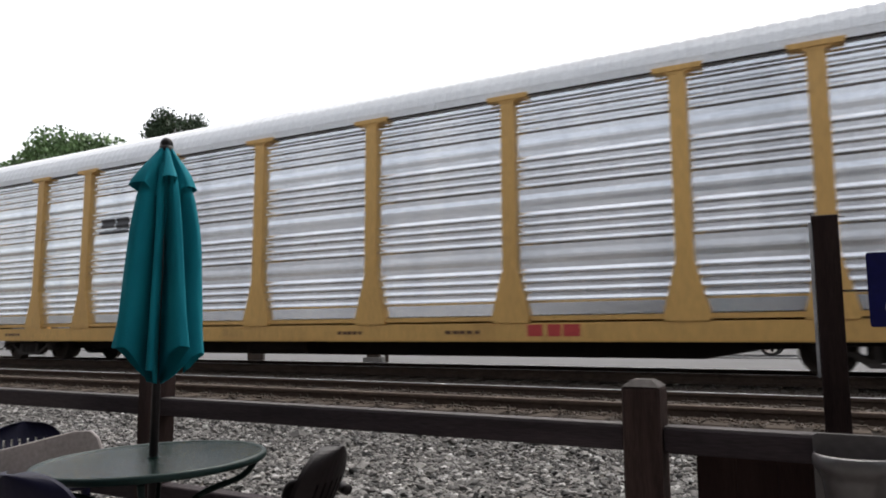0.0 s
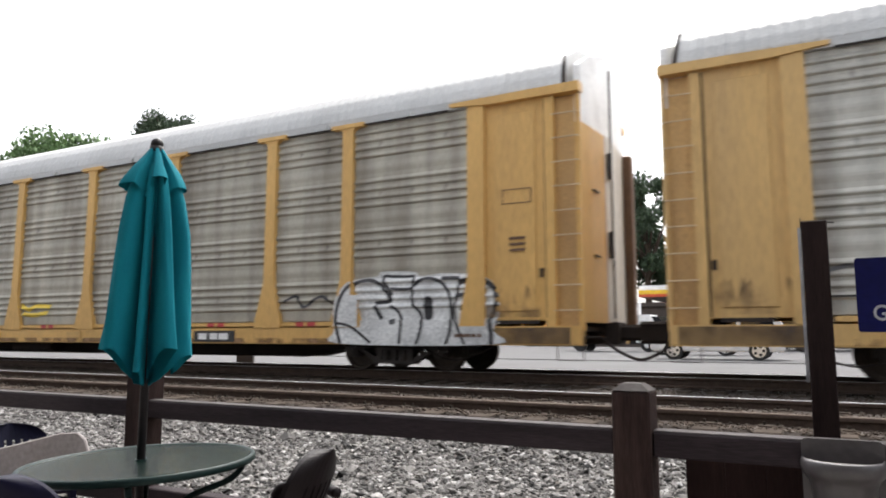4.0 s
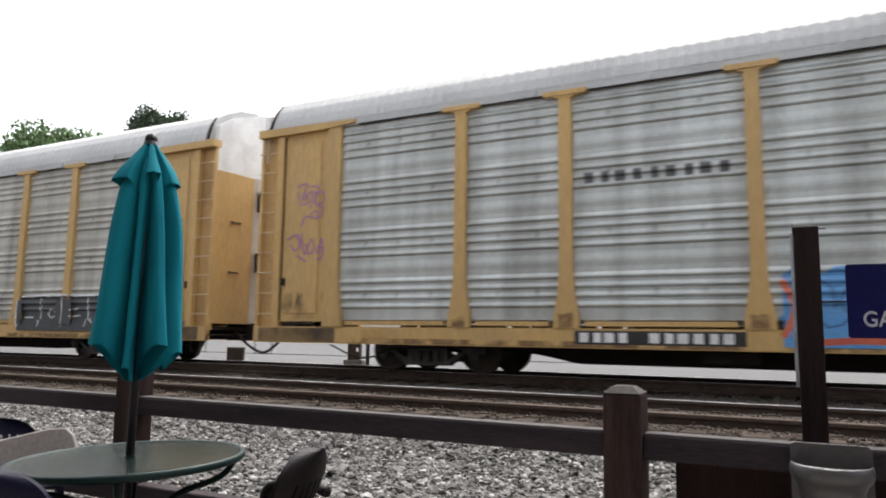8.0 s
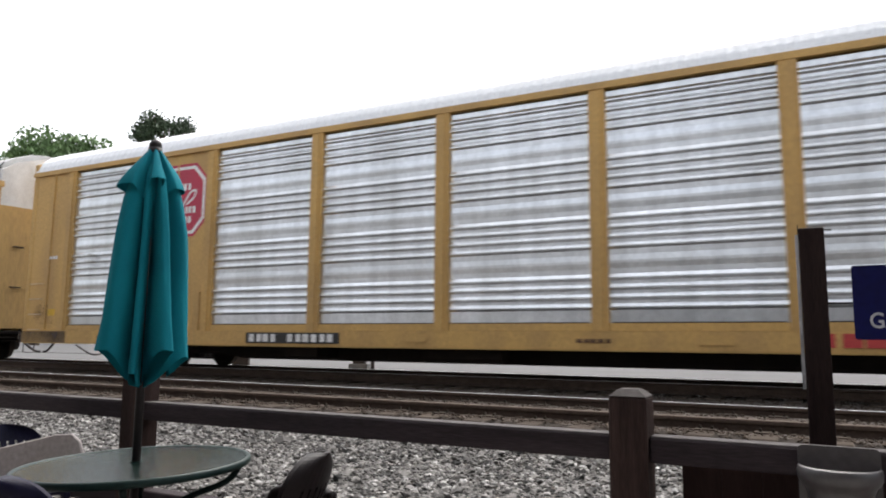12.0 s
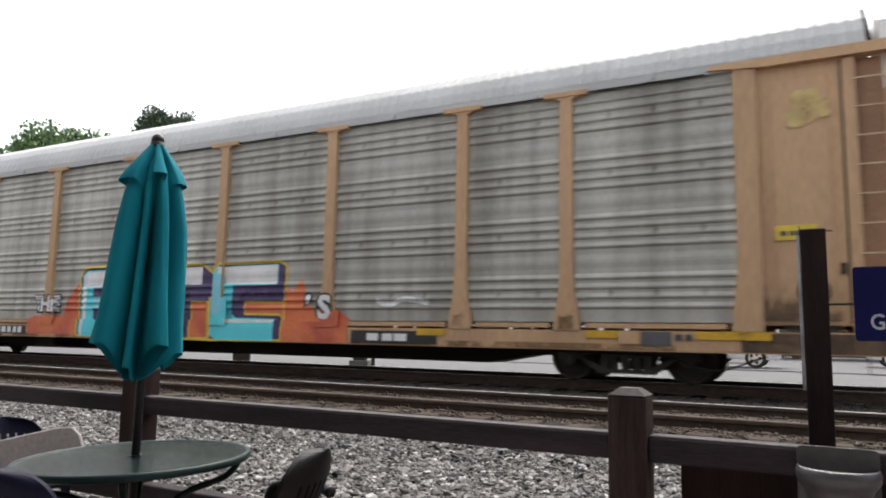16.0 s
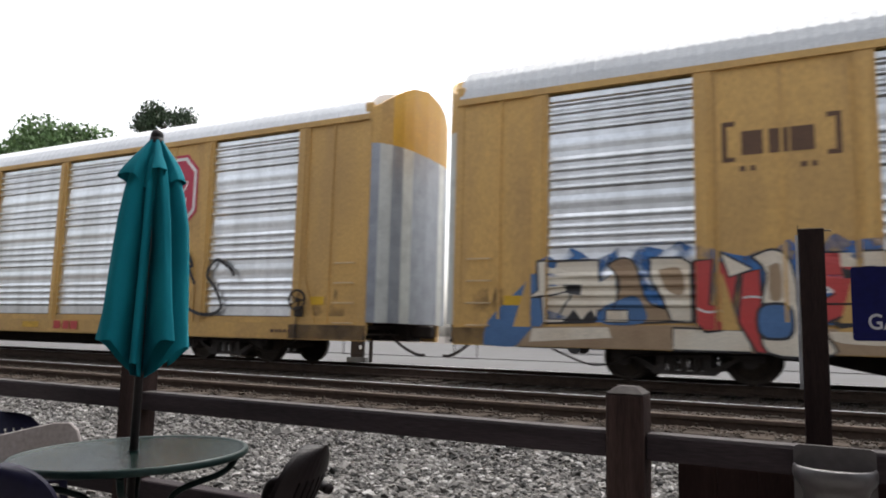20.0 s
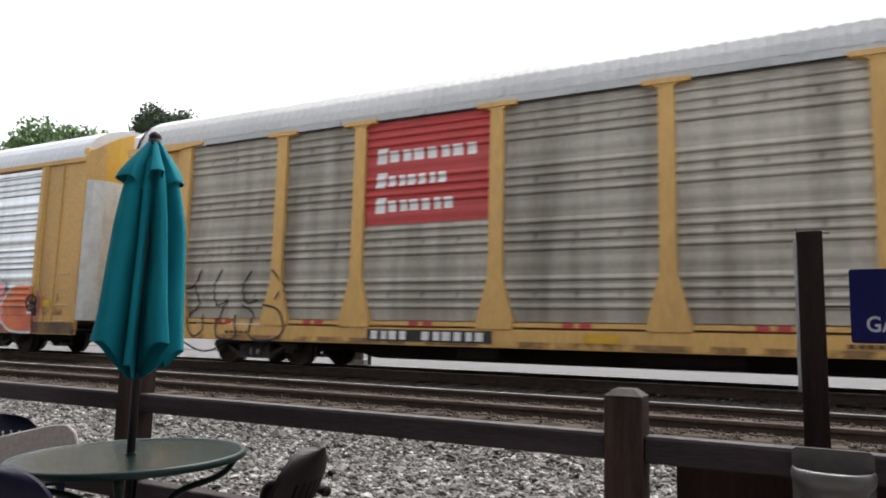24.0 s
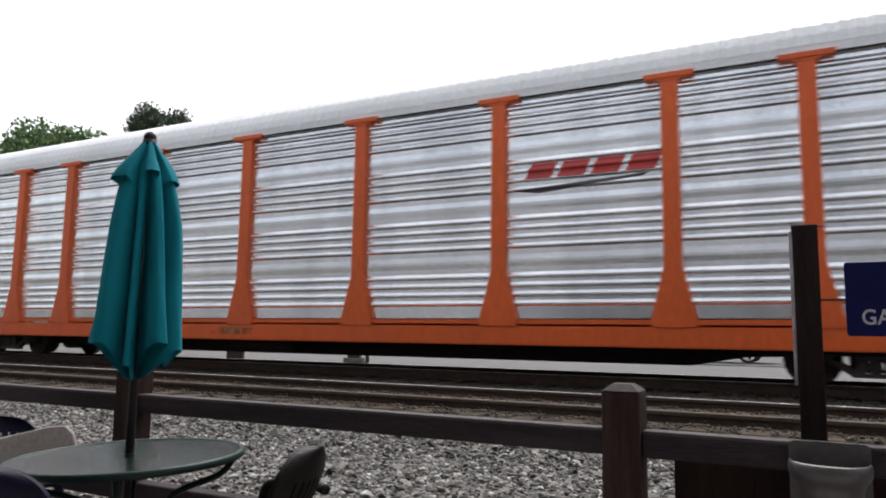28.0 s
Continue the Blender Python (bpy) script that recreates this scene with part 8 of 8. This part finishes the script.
# ---- filling station and town beyond the tracks ----
CANOPY_WHITE = mat("white_canopy_panel", (0.80, 0.80, 0.79), 0.4)
CANOPY_YELLOW = mat("yellow_canopy_stripe", (0.80, 0.50, 0.02), 0.4)
CANOPY_RED = mat("red_canopy_stripe", (0.60, 0.08, 0.02), 0.4)
STORE = mat("store_wall_paint", (0.075, 0.058, 0.048), 0.8)
CAR_WHITE = mat("silver_car_paint", (0.62, 0.63, 0.65), 0.25, 0.2, bump=0)
CAR_GLASS = mat("dark_car_glass", (0.01, 0.012, 0.014), 0.05, bump=0)
TYRE = mat("tyre_rubber", (0.02, 0.02, 0.02), 0.85)
ALLOY = mat("alloy_rim", (0.7, 0.7, 0.7), 0.3, 0.8)


def canopy():
    c = thing("station_canopy", pose(0, 0, 0), "white filling station canopy with yellow and red stripes", "canopy")
    x0, x1, y0, y1 = -11.2, 9.5, 50.0, 60.0
    part("roof", new_box(x0, x1, y0, y1, 4.02, 4.76), CANOPY_WHITE, c)
    part("yellow_stripe", new_box(x0 - 0.02, x1 + 0.02, y0 - 0.03, y1 + 0.03, 4.17, 4.45), CANOPY_YELLOW, c)
    part("red_stripe", new_box(x0 - 0.02, x1 + 0.02, y0 - 0.03, y1 + 0.03, 3.98, 4.17), CANOPY_RED, c)
    part("soffit", new_box(x0 + 0.1, x1 - 0.1, y0 + 0.1, y1 - 0.1, 3.96, 4.02), STORE, c, "dark underside")
    for x in (-9.5, -1.5, 6.5):
        for y in (52.5, 57.5):
            part("column", new_box(x - 0.2, x + 0.2, y - 0.2, y + 0.2, 0.36, 3.96), STORE, c)
    for x in (-9.5, -1.5):
        part("fuel_pump", new_box(x + 0.5, x + 1.3, 52.2, 52.8, 0.36, 2.2, bevel=0.05), CANOPY_WHITE, c)
    return c


canopy()


def store():
    s = thing("station_store", pose(0, 0, 0), "low brown station store behind the canopy", "building")
    part("wall", new_box(-26, 4, 66, 74, 0.36, 4.0), STORE, s)
    part("roof", new_box(-26.4, 4.4, 65.6, 74.4, 4.0, 4.35), STORE, s)
    for k in range(8):
        x = -24 + k * 3.4
        w = part("window", new_box(x, x + 2.4, 65.94, 65.99, 1.2, 3.2), STORE, s)
        part("pane", new_box(x + 0.08, x + 2.32, 65.91, 65.935, 1.28, 3.12), CAR_GLASS, w)
    return s


store()


def suv(m, paint, label, h=1.78, length=4.7, trim=None):
    c = thing("parked_car", m, label, "car", "parked cars")
    L = length / 2
    side = [(-L, 0.38), (-L, 0.95), (-L + 0.08, 1.08), (-L + 0.2, h - 0.25), (-L + 0.42, h - 0.03), (0.55, h), (0.95, h - 0.10), (1.55, 1.14), (L - 0.25, 1.02), (L - 0.03, 0.85), (L, 0.45), (L - 0.1, 0.32), (-L + 0.1, 0.32)]
    bm = bmesh.new()
    prism(bm, side, -0.88, 0.88)
    bmesh.ops.bevel(bm, geom=bm.edges[:], offset=0.05, segments=2, affect="EDGES")
    part("body", bm, paint, c)
    if trim:
        part("roof", new_box(-L + 0.45, 0.55, -0.74, 0.74, h - 0.01, h + 0.05, bevel=0.02), trim, c, "pale roof")
    for s in (-1, 1):
        for a, b in ((-L + 0.35, -0.95), (-0.85, 0.10), (0.20, 1.05)):
            bm = bmesh.new()
            y0, y1 = sorted((s * 0.875, s * 0.888))
            prism(bm, [(a, 1.14), (b, 1.14), (min(b, 0.8), h - 0.2), (a + 0.08, h - 0.2)], y0, y1)
            part("side_window", bm, CAR_GLASS, c)
    for sx in (-1, 1):
        part("bumper", new_box(min(sx * (L - 0.02), sx * (L + 0.05)), max(sx * (L - 0.02), sx * (L + 0.05)), -0.85, 0.85, 0.42, 0.62, bevel=0.02), TYRE, c)
        for s in (-1, 1):
            part("lamp", new_box(min(sx * (L - 0.02), sx * (L + 0.01)), max(sx * (L - 0.02), sx * (L + 0.01)), s * 0.72 - 0.12, s * 0.72 + 0.12, 0.75, 0.9), RED if sx < 0 else WHITE, c)
            w = part("wheel", tube(bmesh.new(), (0, -0.11, 0), (0, 0.11, 0), 0.36, 28), TYRE, c, "", pose(sx * (L - 0.92), s * 0.80, 0.36))
            bm = tube(bmesh.new(), (0, s * 0.10, 0), (0, s * 0.118, 0), 0.25, 24)
            part("rim", bm, ALLOY, w)
            bm = bmesh.new()
            for k in range(5):
                a = 2 * math.pi * (k + 0.5) / 5
                tube(bm, (0.16 * math.cos(a), s * 0.105, 0.16 * math.sin(a)), (0.16 * math.cos(a), s * 0.121, 0.16 * math.sin(a)), 0.06, 8)
            part("rim_gap", bm, TYRE, w)
    return c


suv(pose(-3.75, 30.2, 0.36, 0, 0, 180), CAR_WHITE, "silver sport utility car parked on the forecourt", h=1.84, length=4.95)
suv(pose(-5.6, 37.0, 0.36, 0, 0, 180), CAR_WHITE, "silver car parked on the forecourt", h=1.5)
suv(pose(4.0, 36.0, 0.36), CAR_WHITE, "pale car parked on the forecourt", h=1.5)


def lamp_pole():
    p = thing("street_lamp", pose(-2.45, 45.0, 0.36), "white forecourt lamp pole with a small floodlight", "street lamp")
    part("pole", tube(bmesh.new(), (0, 0, 0), (0, 0, 5.0), 0.055, 12), CANOPY_WHITE, p)
    part("lamp_head", new_box(0.2, 0.55, -0.15, 0.15, 4.86, 5.12, bevel=0.05), CANOPY_WHITE, p)
    part("arm", tube(bmesh.new(), (0, 0, 4.95), (0.2, 0, 4.95), 0.04, 8), CANOPY_WHITE, p)
    return p


lamp_pole()

PAD = mat("grey_concrete_pad", (0.10, 0.097, 0.094), 0.9)


def roadside_box():
    b = thing("utility_box", pose(-13.15, 19.3, 0.33, 0, 0, 20), "dark grey utility box on a concrete pad beside the road", "utility box")
    part("pad", new_box(-0.31, 0.31, -0.22, 0.22, 0.0, 0.16, bevel=0.015), PAD, b, "grey concrete pad")
    part("cabinet", new_box(-0.20, 0.20, -0.15, 0.15, 0.16, 0.74, bevel=0.02), BLACK, b)
    part("lid", new_box(-0.22, 0.22, -0.17, 0.17, 0.74, 0.79, bevel=0.01), WHEEL, b)
    part("label_plate", new_box(0.08, 0.16, -0.156, -0.15, 0.42, 0.54), WHITE, b, "small white plate")
    d = thing("low_box", pose(-16.65, 17.65, 0.33, 0, 0, 35), "low dark steel box beside the road", "box")
    part("body", new_box(-0.26, 0.26, -0.18, 0.18, 0.0, 0.46, bevel=0.02), BLACK, d)
    part("lid", new_box(-0.28, 0.28, -0.20, 0.20, 0.46, 0.50, bevel=0.01), WHEEL, d)
    m = thing("marker_post", pose(-12.75, 19.45, 0.33), "short dark marker post with a ring beside the road", "post")
    part("post", tube(bmesh.new(), (0, 0, 0), (0, 0, 0.85), 0.06, 12), BLACK, m)
    part("ring", sweep(bmesh.new(), [(0.09 * math.cos(a), -0.07, 0.74 + 0.09 * math.sin(a)) for a in (2 * math.pi * k / 16 for k in range(17))], 0.02, 6), WHEEL, m)


roadside_box()

# ---- trees ----


def tree(m, h, crown_z, rx, rz, leaves, leaf, material, label, seed, lobes=16, dense=0.5):
    """Tapered trunk, limbs to the lobes of the crown, and many small leaf clumps round the lobes."""
    rnd = random.Random(seed)
    t = thing("tree", m, label, "tree")
    bm = bmesh.new()
    tube(bm, (0, 0, 0), (0, 0, crown_z), h * 0.022, 10, h * 0.012)
    centres = []
    for i in range(lobes):
        a, b = rnd.uniform(0, 2 * math.pi), rnd.uniform(-0.7, 1.0)
        q = math.sqrt(max(1 - b * b, 0.05)) * rnd.uniform(0.45, 0.85)
        c = Vector((rx * q * math.cos(a), rx * q * math.sin(a), crown_z + rz * b * 0.72))
        centres.append((c, rx * rnd.uniform(0.22, 0.42)))
        tube(bm, (0, 0, crown_z * rnd.uniform(0.6, 1.0)), c, h * 0.007, 6, h * 0.002)
    part("trunk", bm, BARK, t)
    rng = np.random.default_rng(seed)
    verts, faces = [], []
    for i in range(leaves):
        c, r = centres[rnd.randrange(lobes)]
        d = Vector(rng.normal(size=3)).normalized() * r * (rnd.random() ** dense)
        d.z *= 0.8
        p = c + d
        s = leaf * rnd.uniform(0.5, 1.3)
        q = Euler(rng.uniform(0, 6.28, 3)).to_quaternion()
        k = len(verts)
        for x, y, z in ((-0.5, 0, 0.1), (0.1, -0.42, 0), (0.55, 0.05, 0.12), (-0.05, 0.45, -0.05)):
            verts.append(p + q @ Vector((x * s, y * s, z * s)))
        faces.append((k, k + 1, k + 2, k + 3))
    me = bpy.data.meshes.new("crown")
    me.from_pydata([tuple(v) for v in verts], [], faces)
    me.materials.append(material)
    part("crown", me, None, t)
    return t


tree(pose(-101, 62, 0.27), 27, 19.5, 14.5, 9.2, 30000, 0.55, LEAF, "large leafy green tree beyond the train", 11, lobes=30)
tree(pose(-78, 50, 0.27), 25, 18.5, 8.4, 6.8, 18000, 0.5, LEAF, "leafy green tree beyond the train", 12, lobes=20)
tree(pose(-60.5, 51.0, 0.27), 25, 22.3, 3.6, 2.7, 7000, 0.26, LEAF_DARK, "dark tall tree with an airy crown behind the roofs", 13, lobes=30, dense=0.5)
for k, (x, y, h, r) in enumerate(((-38, 86, 19, 6.0), (-30.5, 84, 20, 6.0), (-23.5, 85, 20.5, 6.0), (-17.5, 83, 21, 5.6), (-11, 86, 13.5, 4.8), (-6, 84, 13, 4.6), (-1, 85, 12.5, 4.6), (4.5, 84, 13, 4.8), (10.5, 86, 14, 5.0))):
    tree(pose(x, y, 0.27), h, h * 0.56, r, h * 0.46, 13000, 0.42, LEAF_DARK, "dark green tree behind the filling station", 20 + k, lobes=26)


def box_truck():
    t = thing("box_truck", pose(-11.6, 44.0, 0.36), "white box truck parked on the forecourt", "truck", "parked cars")
    part("cargo_box", new_box(-2.6, 1.6, -1.1, 1.1, 0.8, 3.0, bevel=0.04), CANOPY_WHITE, t)
    bm = bmesh.new()
    prism(bm, [(1.7, 0.55), (3.3, 0.55), (3.3, 1.3), (2.9, 1.45), (2.55, 2.2), (1.7, 2.2)], -1.0, 1.0)
    part("cab", bm, CANOPY_WHITE, t)
    part("windscreen", prism(bmesh.new(), [(2.62, 2.1), (2.94, 1.48), (2.99, 1.48), (2.67, 2.1)], -0.9, 0.9), CAR_GLASS, t)
    part("chassis", new_box(-2.5, 3.2, -0.5, 0.5, 0.45, 0.8), TYRE, t)
    for x in (-1.7, 2.4):
        for y in (-0.95, 0.95):
            part("wheel", tube(bmesh.new(), (x, y - 0.13, 0.42), (x, y + 0.13, 0.42), 0.42, 24), TYRE, t)
    return t


box_truck()


# ---- what moves ----
def motions():
    """The train rolls to the left along the far track, slowly gaining speed."""
    run = [(0.0, 22.55), (3.0, 49.78), (6.0, 77.00), (8.0, 95.16), (10.0, 113.35), (13.0, 140.70), (16.0, 168.10), (19.0, 195.50), (22.0, 222.95), (25.0, 250.45), (28.0, 278.05)]
    for k, car in enumerate(CARS):
        walk(car, [(t, pose(PITCH * k + LEN1 / 2 - s, TRACK_Y, RAIL_Z)) for t, s in run])
    # the furled cloth swings a little in the wind
    sway = [(0.0, -0.3), (3.0, -0.2), (6.0, 0.3), (8.0, 0.3), (10.0, 0.0), (12.5, 0.1), (14.0, 1.2), (15.0, 3.2), (15.5, 2.4), (16.0, 1.6), (16.5, 0.8),
            (17.0, 0.5), (18.0, -0.2), (20.0, -0.5), (21.0, 1.3), (21.5, 0.7), (23.5, 0.4), (25.0, 0.1), (28.0, 0.0)]
    for cloth, away in SWAYING:
        pivot = Matrix.Translation((0, 0, 1.93))
        axis = Vector((math.cos(away), math.sin(away), 0))
        walk(cloth, [(t, pivot @ Matrix.Rotation(radians(-d), 4, axis) @ pivot.inverted()) for t, d in sway])
    times = [i / FPS for i in range(28 * FPS + 1)]
    gone = np.interp(times, [t for t, s in run], [s for t, s in run])
    turns = [(t, pose(0, 0, 0.365, 0, -math.degrees(s / 0.365) % 360, 0)) for t, s in zip(times, gone)]
    for axle, dx in WHEELSETS:
        walk(axle, [(t, pose(dx, 0, 0) @ m) for t, m in turns])


motions()
